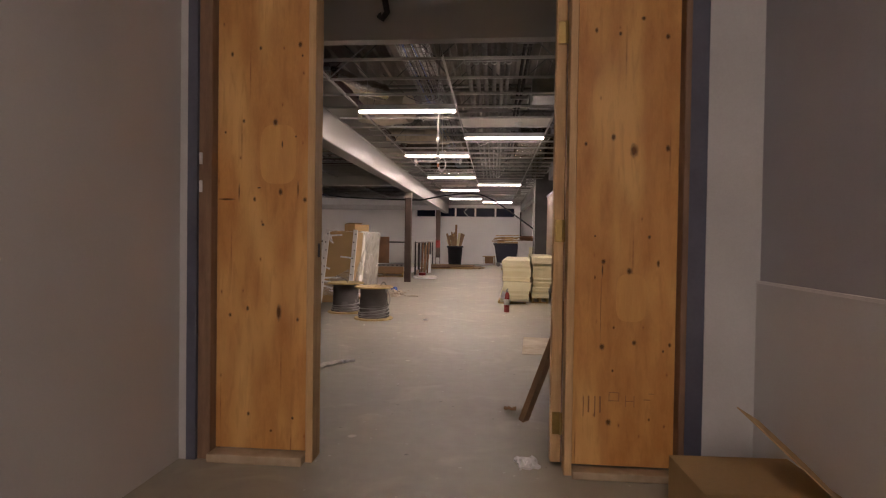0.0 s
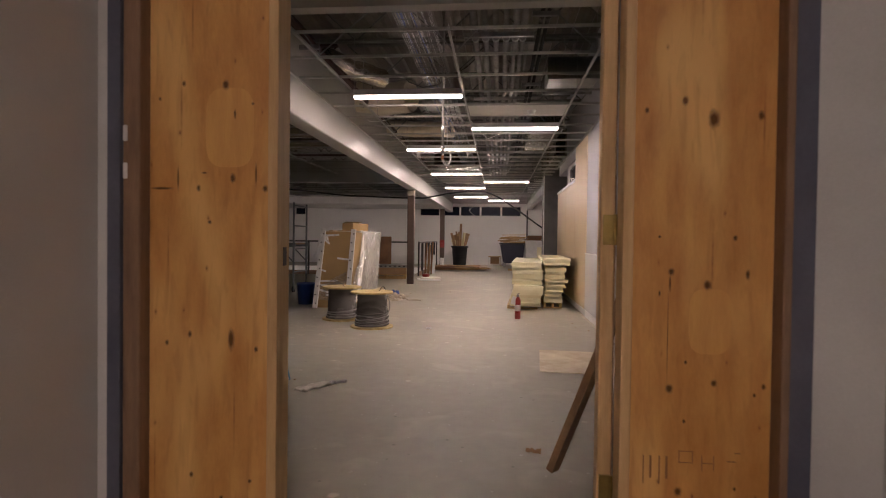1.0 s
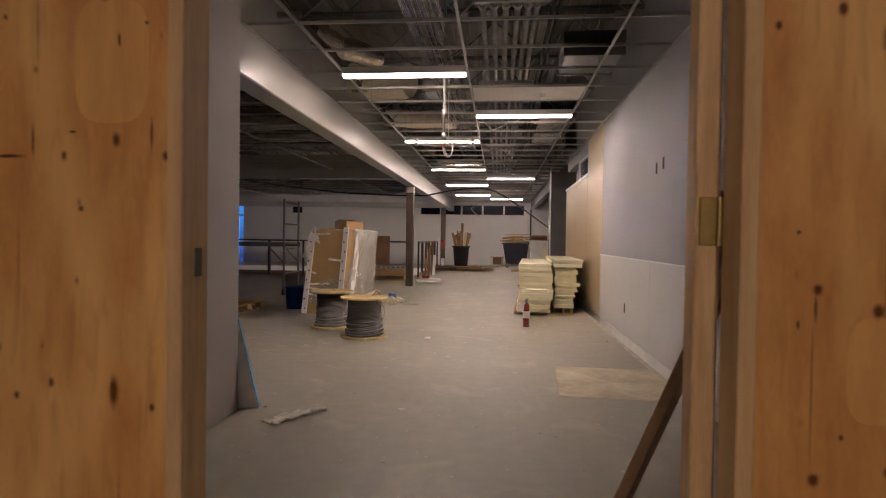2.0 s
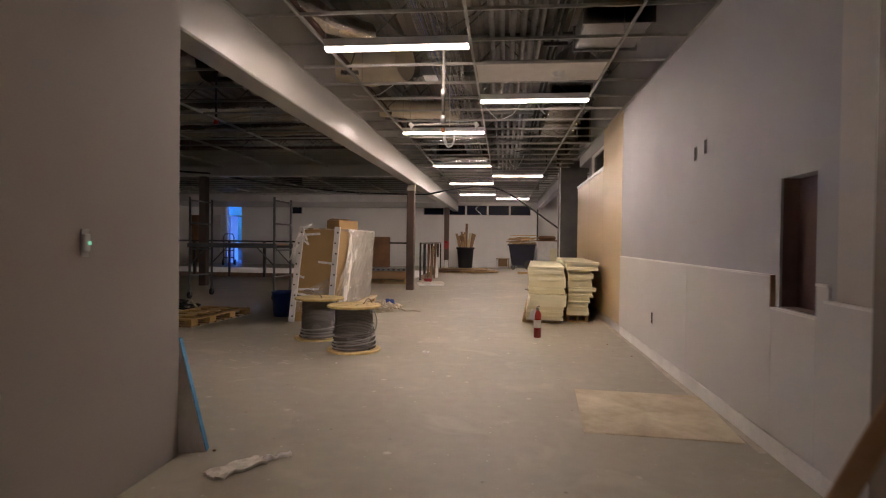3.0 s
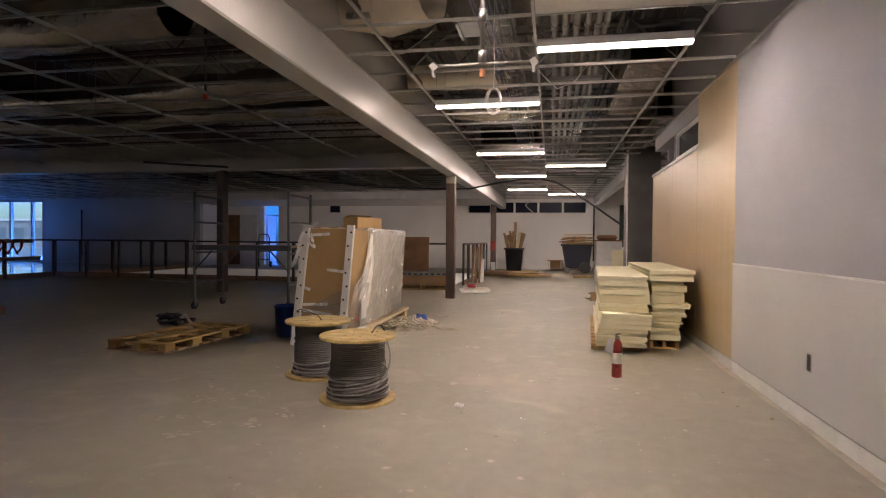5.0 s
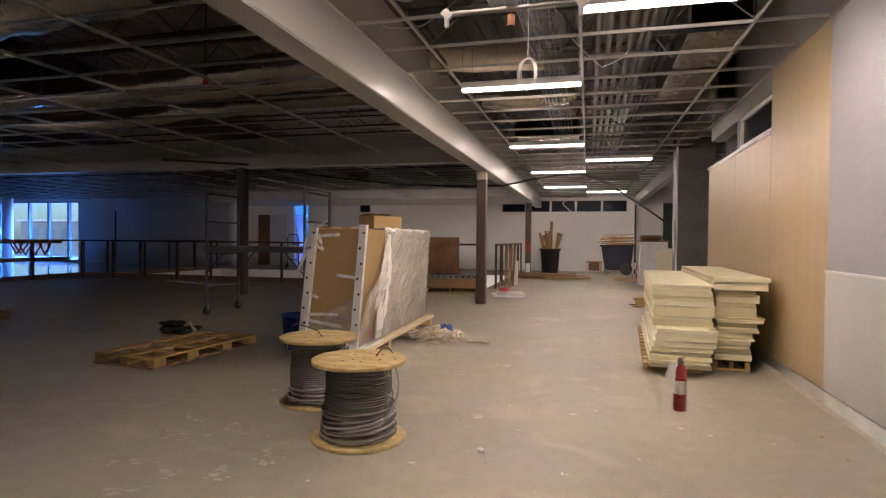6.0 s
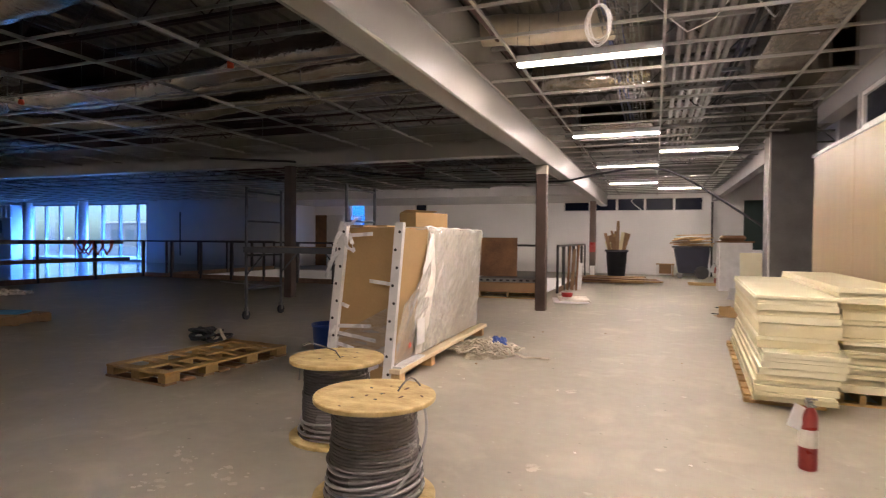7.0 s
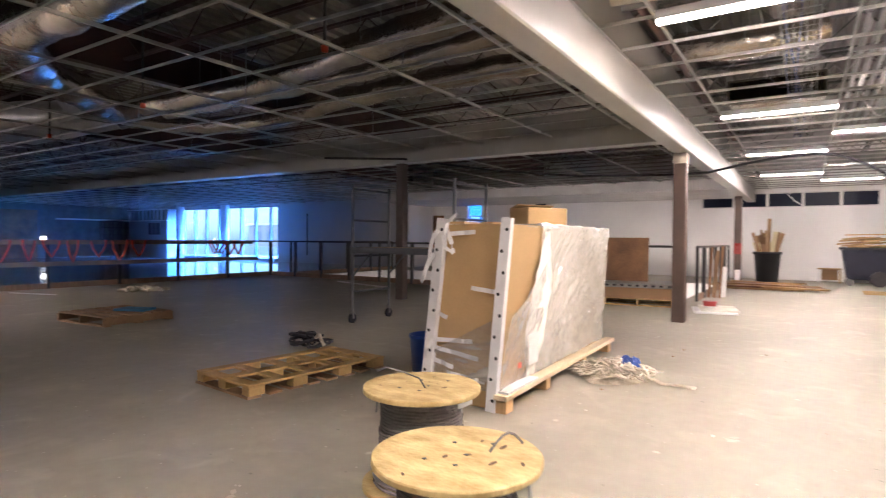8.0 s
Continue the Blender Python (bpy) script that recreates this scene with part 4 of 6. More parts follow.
railing("railing", (-14.45, 6.0), (-14.45, 17.9), 8, "dark guard rail with timber boards", mid=False)
t = thing("timber_guard", pose(-14.38, 12.0, 0), "temporary timber guard boards tied with orange tape", "guard boards")
for z, y1 in ((0.53, 5.4), (1.0, 5.2)):
    bm = bmesh.new()
    box(bm, -0.02, 0.02, -4.6, y1, z - 0.05, z + 0.05, bevel=0.004)
    part("board", bm, SCRAPWOOD, t)
random.seed(4)
for i in range(20):
    y = (-4.2 + i * 0.46 if i < 14 else 3.9 + (i - 14) * 0.17) + random.uniform(-0.1, 0.1)
    w, dz = random.uniform(0.10, 0.22), random.uniform(0.32, 0.50)
    bm = bmesh.new()
    pts = [(0.035 + 0.012 * math.sin(k * 1.7 + i), y - w * math.cos(math.pi * k / 12), 1.04 - dz * (1 - abs(k / 6 - 1)) + 0.015 * math.sin(k * 2.3 + i)) for k in range(13)]
    tube(bm, pts, 0.022, 5)
    part("tape", bm, ORANGE, t, "orange safety tape")


# ---- cable reels ----
def cable_reel(m, label, seed, loops, face, swept):
    """face: turn of the side with the loose end; swept: the end slants down over the windings."""
    random.seed(seed)
    t = thing("cable_reel", m, label, "cable reel", "wooden cable reels")
    R = 0.272
    for nm, z0 in (("bottom_flange", 0.0), ("top_flange", 0.438)):
        bm = bmesh.new()
        lathe(bm, [(R - 0.004, z0), (R, z0 + 0.004), (R, z0 + 0.018), (R - 0.004, z0 + 0.022)], 48)
        for v in bm.verts:
            a = math.atan2(v.co.y, v.co.x)
            f = 1 + 0.010 * noise.noise(Vector((3 * math.cos(a), 3 * math.sin(a), seed + z0)))
            v.co.x *= f
            v.co.y *= f
        fl = part(nm, bm, REELWOOD, t, "round plywood flange" + (" with knots" if z0 else ""))
    for a, r in ((0.3, 0.03), (2.2, 0.10), (4.1, 0.11), (5.2, 0.09), (1.2, 0.15)):
        bm = bmesh.new()
        lathe(bm, [(0.008, 0.4585), (0.008, 0.4612), (0.004, 0.462)], 10, (r * math.cos(a), r * math.sin(a)))
        part("bolt", bm, BLACKIRON, fl, "dark bolt head")
    for k in range(7):
        a, r, s = random.uniform(0, 6.28), random.uniform(0.03, 0.24), random.uniform(0.005, 0.013)
        bm = bmesh.new()
        bmesh.ops.create_icosphere(bm, subdivisions=2, radius=s, matrix=Matrix.Translation((r * math.cos(a), r * math.sin(a), 0.4596)) @ Matrix.Rotation(random.uniform(0, 3), 4, "Z") @ Matrix.Diagonal((random.uniform(1.0, 2.6), 0.8, 0.09, 1)))
        part("knot", bm, KNOT, fl, "dark knot")
    bm = bmesh.new()
    lathe(bm, [(0.150, 0.022), (0.150, 0.438)], 28)
    part("drum", bm, REELWOOD, t)
    bm = bmesh.new()
    turns, seg = 27, 44
    pts = []
    for i in range(turns * seg + 1):
        a = 2 * math.pi * i / seg
        k = i / seg
        rr = (0.190 if k < 16.5 else 0.183) + 0.0014 * math.sin(k * 2.4 + seed) + 0.001 * math.sin(a + k)
        pts.append((rr * math.cos(a), rr * math.sin(a), 0.032 + 0.0147 * k + 0.0018 * math.sin(a * 1.0 + seed)))
    tube(bm, pts, 0.0083, 7)
    part("cable", bm, CABLE, t, "tight windings of grey cable", smooth=True)
    for i in range(loops):
        bm = bmesh.new()
        z = 0.036 + i * 0.019 + random.uniform(-0.003, 0.003)
        tl = random.uniform(0.0, 0.012) if i < 2 else random.uniform(0.008, 0.030)
        rad = 0.214 - 0.002 * i + random.uniform(-0.005, 0.008)
        n, pts = 56, []
        ph = face + random.uniform(-0.7, 0.7)
        for q in range(n + 1):
            a = 2 * math.pi * q / n
            pts.append(((rad + 0.005 * math.sin(2 * a + i)) * math.cos(a), (rad + 0.005 * math.sin(2 * a + i)) * math.sin(a), max(0.034, z + tl * math.sin(a + ph))))
        tube(bm, pts, 0.0078, 7)
        part("loose_turn", bm, LITCABLE if i % 2 else CABLE, t, "slack turn of cable", smooth=True)

    def at(r, a, z):
        return (r * math.cos(face + a), r * math.sin(face + a), z)

    bm = bmesh.new()
    if swept:
        tube(bm, [at(0.105 + 0.024 * k, 0.10 + 0.05 * k, 0.461 + 0.05 * math.sin(math.pi * min(k / 5.6, 1.0))) for k in range(6)] + [at(0.238, 0.36, 0.465), at(0.240, 0.36, 0.43)], 0.0045, 7)
        part("loose_end", bm, CABLE, t, "loose cable end through the flange", smooth=True)
        bm = bmesh.new()
        tube(bm, [at(0.236 - 0.0012 * k, 0.36 - 0.118 * k, 0.437 - 0.36 * (k / 16) ** 0.85) for k in range(17)], 0.0068, 7)
    else:
        tube(bm, [at(0.05, -1.2, 0.455), at(0.03, -2.0, 0.50), at(0.09, -2.7, 0.53), at(0.17, -2.8, 0.56), at(0.22, -2.7, 0.55)], 0.004, 7)
        part("loose_end", bm, CABLE, t, "loose cable end through the flange", smooth=True)
        bm = bmesh.new()
        tube(bm, [at(0.225, 2.7 + 0.02 * k, 0.436 - 0.017 * k) for k in range(8)], 0.004, 6)
    part("slack_end", bm, LITCABLE, t, "cable end hanging down the windings", smooth=True)
    if not swept:
        bm = bmesh.new()
        bar(bm, at(0.262, -0.95, 0.425), at(0.258, -0.55, 0.425), 0.002, 0.024)
        part("tag", bm, WHITEPLASTIC, t, "white paper tag")
    return t


cable_reel(pose(-1.688, 7.935, 0), "wooden reel of grey cable with untidy lower turns", 3, 9, 0.62, True)
cable_reel(pose(-2.255, 8.55, 0), "wooden reel of grey cable beside the wrapped load", 9, 6, 0.62, False)


# ---- pallets ----
def pallet(m, L, W, label, n=7, gaps=(), mat=None, H=0.125, name="pallet", width=0.36):
    """Deck boards across three stringers, with bottom boards. L along y."""
    mat = mat or PALLETWOOD
    t = thing(name, m, label, "pallet", "shipping pallets")
    for x in (-W / 2 + 0.02, 0, W / 2 - 0.02):
        part("stringer", one(x - 0.02, x + 0.02, -L / 2, L / 2, 0.018, H - 0.018, bevel=0.003), mat, t)
    step = L / n
    for i in range(n):
        if i in gaps:
            continue
        y = -L / 2 + step * (i + 0.5)
        part("deck_board", one(-W / 2, W / 2, y - step * width, y + step * width, H - 0.018, H, bevel=0.003), mat, t)
    for y in (-L / 2 + 0.05, 0, L / 2 - 0.05):
        part("bottom_board", one(-W / 2, W / 2, y - 0.045, y + 0.045, 0, 0.018), mat, t)
    return t


def open_pallet(m, L, W, label):
    """Lying bottom up: long boards on top, cross boards under them, deck below."""
    random.seed(61)
    t = thing("pallet", m, label, "pallet", "shipping pallets")
    for x, w in ((-W / 2 + 0.045, 0.09), (0.0, 0.10), (W / 2 - 0.045, 0.09)):
        part("long_board", one(x - w / 2, x + w / 2, -L / 2, L / 2, 0.082, 0.1, bevel=0.003), PALLETWOOD, t)
        for y in (-L / 2 + 0.07, -L / 6, L / 6, L / 2 - 0.07):
            part("block", one(x - w / 2, x + w / 2, y - 0.065, y + 0.065, 0.018, 0.0815, bevel=0.003), PALLETWOOD, t)
    for y, w in ((-L / 2 + 0.05, 0.10), (-L * 0.27, 0.09), (-L * 0.06, 0.09), (L * 0.14, 0.09), (L * 0.33, 0.08), (L / 2 - 0.05, 0.10)):
        part("cross_board", boxes((-W / 2 + 0.091, -0.051, y - w / 2, y + w / 2, 0.080, 0.097), (0.051, W / 2 - 0.091, y - w / 2, y + w / 2, 0.080, 0.097), bevel=0.002), PALLETWOOD, t)
    for i in range(8):
        y = -L / 2 + 0.05 + (L - 0.1) * i / 7 + random.uniform(-0.012, 0.012)
        part("deck_board", one(-W / 2, W / 2, y - 0.055, y + 0.055, 0.0, 0.0175), SCRAPWOOD, t)
    return t


open_pallet(pose(-4.32, 9.68, 0, 0, 0, -6), 1.34, 0.72, "bare wooden pallet with open slots")
p2 = pallet(pose(-8.66, 10.43, 0, 0, 0, 4), 0.95, 1.08, "dim brown wooden pallet decked with boards", 6, mat=SCRAPWOOD)
solid("panel_offcut", one(-0.22, 0.22, -0.14, 0.14, 0, 0.03, bevel=0.003), BLUEFOAM, "pale blue panel offcut on a pallet", "board", m=pose(-8.5, 10.6, 0.126, 0, 0, 25))


def heap(name, m, rx, ry, h, n, mat, label, category, seed, r=0.02, kind="stuff"):
    """A tangle of short bent strands and folds."""
    random.seed(seed)
    bm = bmesh.new()
    for i in range(n):
        a, q = random.uniform(0, 6.28), random.random() ** 0.6
        x, y = rx * q * math.cos(a), ry * q * math.sin(a)
        top = h * (1 - q * q) + r
        d = random.uniform(0, 6.28)
        pts = [(x + 0.05 * (k - 2) * math.cos(d) + random.uniform(-0.02, 0.02), y + 0.05 * (k - 2) * math.sin(d) + random.uniform(-0.02, 0.02), max(r, random.uniform(0.3, 1) * top - 0.01 * abs(k - 2))) for k in range(5)]
        tube(bm, pts, r * random.uniform(0.6, 1.2), 6)
    return solid(name, bm, mat, label, category, m=m, smooth=True, kind=kind)


random.seed(5)
hc = thing("hose_coil", pose(-5.08, 10.56, 0), "heap of black hose on the slab", "hose")
for k in range(9):
    bm = bmesh.new()
    ring(bm, (random.uniform(-0.11, 0.11), random.uniform(-0.05, 0.05), 0.045 + 0.011 * k), random.uniform(0.05, 0.12), 0.015, 28, 7, wob=0.03, tilt=random.uniform(-0.07, 0.07) if k > 2 else 0.02)
    part("loop", bm, BLACKPLASTIC, hc, smooth=True)
bm = bmesh.new()
tube(bm, [(0.02 + 0.035 * k, 0.03 * math.sin(k * 0.9), 0.05 + 0.10 * math.sin(math.pi * k / 6)) for k in range(7)], 0.017, 7)
part("webbing", bm, RAG, hc, "tan webbing strap through the hose", smooth=True)


def cloth_heap(name, m, rx, ry, h, mat, label, category, seed, parent=None):
    """A crumpled heap of cloth: sharp folds over a low uneven mound."""
    bm = bmesh.new()
    rings, na = 22, 64
    g = []
    for i in range(rings + 1):
        q = i / rings
        row = []
        for k in range(na):
            a = 2 * math.pi * k / na
            edge = 1 + 0.30 * noise.noise(Vector((1.6 * math.cos(a), 1.6 * math.sin(a), seed)))
            x, y = rx * q * edge * math.cos(a), ry * q * edge * math.sin(a)
            p = Vector((x * 9, y * 9, seed))
            fold = (1 - abs(noise.noise(p)) * 2) ** 2 * 0.6 + (1 - abs(noise.noise(p * 2.3)) * 2) ** 2 * 0.4
            z = (h * (1 - q ** 2.2) * (0.55 + 0.35 * noise.noise(p * 0.35)) + 0.055 * fold * min(1, (1.05 - q) * 3)) if i < rings else 0.0
            row.append(bm.verts.new((x, y, max(z, 0.0))))
        g.append(row)
    for r0, r1 in zip(g, g[1:]):
        for k in range(na):
            if r0 is g[0]:
                continue
            bm.faces.new((r0[k], r1[k], r1[(k + 1) % na], r0[(k + 1) % na]))
    bm.faces.new(g[1])
    for v in g[0]:
        bm.verts.remove(v)
    bm.faces.new(g[-1][::-1])
    return solid(name, bm, mat, label, category, m=m, smooth=False)


cloth_heap("canvas_cloth", pose(-2.12, 11.15, 0, 0, 0, 20), 0.33, 0.27, 0.12, RAG, "crumpled heap of pale canvas rags", "rags", 6)
cloth_heap("blue_rag", pose(-1.99, 11.16, 0.10, 0, 0, 30), 0.11, 0.08, 0.07, BLUEPLASTIC, "crumpled blue glove on the rags", "rags", 8)
heap("rag_strands", pose(-2.10, 11.13, 0.05, 0, 0, 20), 0.32, 0.26, 0.11, 150, RAG, "tangled strips of pale canvas", "rags", 16, 0.010)
random.seed(19)
for k in range(2):
    bm = bmesh.new()
    a = random.uniform(-0.5, 0.3)
    tube(bm, [(-1.95 + 0.05 * q * math.cos(a) + 0.02 * math.sin(q * 1.1 + k), 11.05 + 0.05 * q * math.sin(a) + 0.02 * math.cos(q * 0.9), 0.012 + (0.09 if q < 3 else 0.03 if q < 5 else 0.0)) for q in range(11)], 0.009, 6)
    solid("cord", bm, RAG, "frayed cord trailing from the rags", "cord", "loose cords", smooth=True)
heap("scrap_heap", pose(-12.45, 12.95, 0, 0, 0, 30), 0.5, 0.28, 0.09, 40, RAG, "heap of pale scrap by the guard boards", "scrap", 10, 0.03)

# ---- shrink-wrapped load ----
AX = 1.4   # turn of the load on the floor
LM = pose(-2.76, 10.95, 0, 0, 0, AX)
sl = thing("long_pallet", LM, "long pale lumber skid under the wrapped load", "pallet")
for x0, x1, y0 in ((-0.41, -0.24, -0.58), (-0.22, -0.05, -0.58), (-0.03, 0.14, -0.58), (0.256, 0.35, -1.28)):
    part("deck_board", one(x0, x1, y0, 1.36, 0.088, 0.125, bevel=0.004), PALEWOOD if x0 > 0.2 else STUD, sl)
for y in (-0.50, 0.40, 1.22):
    part("skid_block", one(-0.40, 0.34, y - 0.045, y + 0.045, 0.0, 0.088, bevel=0.004), STUD, sl)
part("skid_block", one(0.26, 0.34, -1.26, -1.15, 0.0, 0.088, bevel=0.004), STUD, sl)


def prism(x0, x1, y0, y1, z0, z1, tl, tr, bevel=0.006):
    """A box whose left and right sides lean in by tl and tr towards the top."""
    bm = bmesh.new()
    vs = box(bm, x0, x1, y0, y1, z0, z1)
    for v in vs:
        if v.co.z > (z0 + z1) / 2:
            v.co.x += tl if v.co.x < (x0 + x1) / 2 else -tr
    bmesh.ops.bevel(bm, geom=list(bm.edges), offset=bevel, segments=2, affect="EDGES")
    return bm


t = thing("wrapped_load", LM, "tall cartons strapped with white corner posts and stretch film", "wrapped pallet load")
part("carton", prism(-0.285, 0.240, -1.22, -0.62, 0.003, 1.24, 0.135, -0.09, 0.012), CARDBOARD, t, "tall brown cardboard carton")
part("carton", prism(-0.25, 0.225, -0.60, 1.18, 0.126, 1.25, 0.10, -0.065, 0.012), PALECARTON, t, "pale carton under white film")
for k, (x, lean, y) in enumerate(((-0.285, 0.125, -1.245), (0.235, 0.095, -1.245))):
    pts = [Vector((x - lean * 0.11, y, 0.002)), Vector((x + lean, y, 1.28))]
    bm = bmesh.new()
    bar(bm, pts[0], pts[1], 0.07, 0.05, up=(0, 1, 0))
    po = part("corner_post", bm, WHITEPLASTIC, t, "white perforated corner post")
    for i in range(9):
        p = pts[0].lerp(pts[1], 0.06 + i * 0.11)
        # dark disc in place of the shade in a hole
        bm = bmesh.new()
        cyl(bm, p + Vector((0.012 * (-1) ** i, -0.0265, 0)), p + Vector((0.012 * (-1) ** i, -0.0235, 0)), 0.012, 8)
        part("hole", bm, SLOT, po, "dark round hole")
random.seed(12)
for k, (x, z, a, ln) in enumerate(((-0.02, 1.18, 4, 0.22), (-0.20, 0.62, -18, 0.16), (0.16, 0.80, -6, 0.20), (-0.08, 0.36, -8, 0.40), (-0.17, 0.28, -14, 0.2), (-0.10, 0.44, 2, 0.35), (0.02, 0.20, -6, 0.3), (-0.10, 1.12, -75, 0.16))):
    bm = bmesh.new()
    d = Vector((math.cos(radians(a)), 0, math.sin(radians(a))))
    pts = [Vector((x, -1.235 - 0.012 * math.sin(i * 1.1) ** 2, z)) + d * (ln * (i / 5 - 0.5)) for i in range(6)]
    for p, q in zip(pts, pts[1:]):
        bar(bm, p, q, 0.003, 0.030, up=(0, 0, 1))
    part("tape_strip", bm, WHITEPLASTIC, t, "torn white tape")


def sheet(x, y0, y1, z0, z1, nx, nz, amp, lean, seed, top=None, crease=0.0):
    """A loose crumpled film hung on the side at x."""
    random.seed(seed)
    bm = bmesh.new()
    rows = []
    for j in range(nz + 1):
        row = []
        for i in range(nx + 1):
            y, f = y0 + (y1 - y0) * i / nx, j / nz
            zt = z1 if top is None else top(i / nx)
            z = z0 + (zt - z0) * f
            u, w = z - 0.75 * y, y + 0.6 * z
            n = 0.6 * noise.noise(Vector((y * 3 + seed, z * 3, seed * 0.7))) + 0.9 * (0.5 - abs(noise.noise(Vector((u * 7, w * 1.3, seed))))) + 0.12 * noise.noise(Vector((u * 22, w * 4, seed)))
            cn = abs(noise.noise(Vector((u * 8.5 + 0.5 * noise.noise(Vector((y * 4, z * 4, seed))), w * 1.4, seed + 31.0))))
            keep = max(0, min(1, 2.4 * noise.noise(Vector((y * 2.2, z * 2.2, seed + 9.0))) + 0.75))
            n += crease * keep * max(0, 1 - cn / 0.13) / amp
            row.append(bm.verts.new((x + lean * f + amp * n, y, z)))
        rows.append(row)
    for a, b in zip(rows, rows[1:]):
        for i in range(nx):
            bm.faces.new((a[i], a[i + 1], b[i + 1], b[i]))
    return bm


part("film", sheet(0.262, -1.24, -0.58, 0.13, 1.2, 80, 100, 0.016, 0.088, 2, top=lambda f: 0.64 + 0.34 * f ** 1.3, crease=0.010), CLEARFILM, t, "torn clear stretch film", smooth=True)
part("film", sheet(0.252, -0.60, 1.20, 0.13, 1.26, 70, 50, 0.018, 0.068, 5), FILM, t, "crinkled white stretch film", smooth=True)
part("film", sheet(0.264, -0.58, 1.19, 0.14, 1.25, 190, 130, 0.012, 0.068, 7, crease=0.017), CLEARFILM, t, "crinkled white stretch film", smooth=True)
bm = sheet(0, -0.27, 0.22, 0.13, 0.5, 26, 22, 0.014, 0.0, 3, top=lambda f: 0.34 + 0.26 * f)
bmesh.ops.transform(bm, matrix=Matrix(((0, 1, 0, 0), (1, 0, 0, -1.25), (0, 0, 1, 0), (0, 0, 0, 1))), verts=bm.verts)
part("film", bm, CLEARFILM, t, "clear film round the foot of the carton", smooth=True)
bm = bmesh.new()
box(bm, -0.20, 0.29, -0.62, 1.20, 1.252, 1.258)
part("film_top", bm, MILKFILM, t, "film folded over the top")
bm = bmesh.new()
tube(bm, [(0.30 + 0.008 * math.sin(k * 1.3), -0.62 + 0.13 * k, 1.245 + 0.010 * math.sin(k * 2.1)) for k in range(15)], 0.020, 6)
part("film_hem", bm, WHITEPLASTIC, t, "bunched white film along the top edge")
for k, (x0, z0, x1, z1, w) in enumerate(((-0.17, 1.20, -0.25, 0.98, 0.035), (-0.20, 1.02, -0.31, 0.84, 0.04), (-0.14, 1.25, -0.02, 1.30, 0.03), (-0.13, 1.16, -0.05, 1.02, 0.03), (-0.21, 0.46, -0.27, 0.30, 0.03))):
    bm = bmesh.new()
    prev = None
    for q in range(7):
        f = q / 6
        p = Vector((x0 + (x1 - x0) * f, -1.29 - 0.03 * math.sin(f * 3.1), z0 + (z1 - z0) * f + 0.02 * math.sin(f * 5 + k)))
        if prev is not None:
            bar(bm, prev, p, w * (1 - 0.3 * f), 0.002, up=(0.1, -1, 0.2))
        prev = p
    part("strap_end", bm, WHITEPLASTIC, t, "loose white strap end")
part("fold", prism(0.22, 0.262, -0.66, -0.58, 0.15, 1.22, 0, -0.035, 0.01), MILKFILM, t, "bunched film at the seam")
bm = sheet(0.285, -0.74, -0.54, 0.15, 1.20, 16, 44, 0.034, 0.05, 13)
for v in bm.verts:
    f = min(1, max(0, (v.co.z - 0.15) / 1.05))
    v.co.y = -0.56 - 0.20 * (1 - f) ** 1.2 + (v.co.y + 0.64) * (0.35 + 1.5 * math.sin(math.pi * min(1, 0.15 + 0.75 * f)) ** 2)
part("film", bm, MILKFILM, t, "bunched milky film at the seam", smooth=True)
bm = sheet(0.285, -0.90, -0.68, 0.86, 1.235, 14, 22, 0.016, 0.03, 17)
for v in bm.verts:
    v.co.y += 0.22 * (1.235 - v.co.z) * (v.co.y < -0.78)
part("film", bm, FILM, t, "torn film hanging from the top edge", smooth=True)
part("paper_label", one(0.312, 0.315, -0.84, -0.66, 0.24, 0.46), WHITEPLASTIC, t, "white paper label")
part("foam_pad", one(0.255, 0.345, -1.24, -0.72, 0.1255, 0.140, bevel=0.001), WHITEPLASTIC, t, "white foam pad under the carton")
part("orange_sticker", one(0.283, 0.286, -0.95, -0.90, 0.235, 0.275), ORANGE, t, "orange sticker")
part("carton_flap", boxes((-0.15, -0.02, -1.2, -0.9, 1.245, 1.26), (0.0, 0.10, -1.0, -0.8, 1.25, 1.262)), CARDBOARD, t, "torn top flaps")
bx = thing("small_carton", pose(-2.64, 10.78, 1.262, 0, 0, 58), "small brown cardboard carton on the load", "cardboard box")
part("body", one(-0.20, 0.18, -0.14, 0.14, 0, 0.135, bevel=0.004), CARDBOARD, bx)
bm = bmesh.new()
bar(bm, (-0.01, 0.14, 0.137), (-0.01, 0.03, 0.165), 0.37, 0.004)
part("flap", bm, CARDBOARD, bx)
solid("blue_carton", one(-0.09, 0.09, -0.06, 0.06, 0, 0.07, bevel=0.003), BLUEPLASTIC, "small blue and white box on the load", "box", m=pose(-2.82, 11.2, 1.262, 0, 0, 10))

# blue bucket
bk = thing("bucket", pose(-3.36, 10.22, 0), "blue plastic pail on the slab", "bucket")
bm = bmesh.new()
lathe(bm, [(0.125, 0.0), (0.15, 0.33), (0.158, 0.335), (0.158, 0.36), (0.146, 0.36), (0.122, 0.02)], 28)
part("pail", bm, BLUEPLASTIC, bk, smooth=True)
bm = bmesh.new()
tube(bm, [(0.16 * math.cos(a), 0.02, 0.34 - 0.14 * math.sin(a)) for a in [math.pi * k / 10 for k in range(11)]], 0.004)
part("handle", bm, GALV, bk, "wire handle")

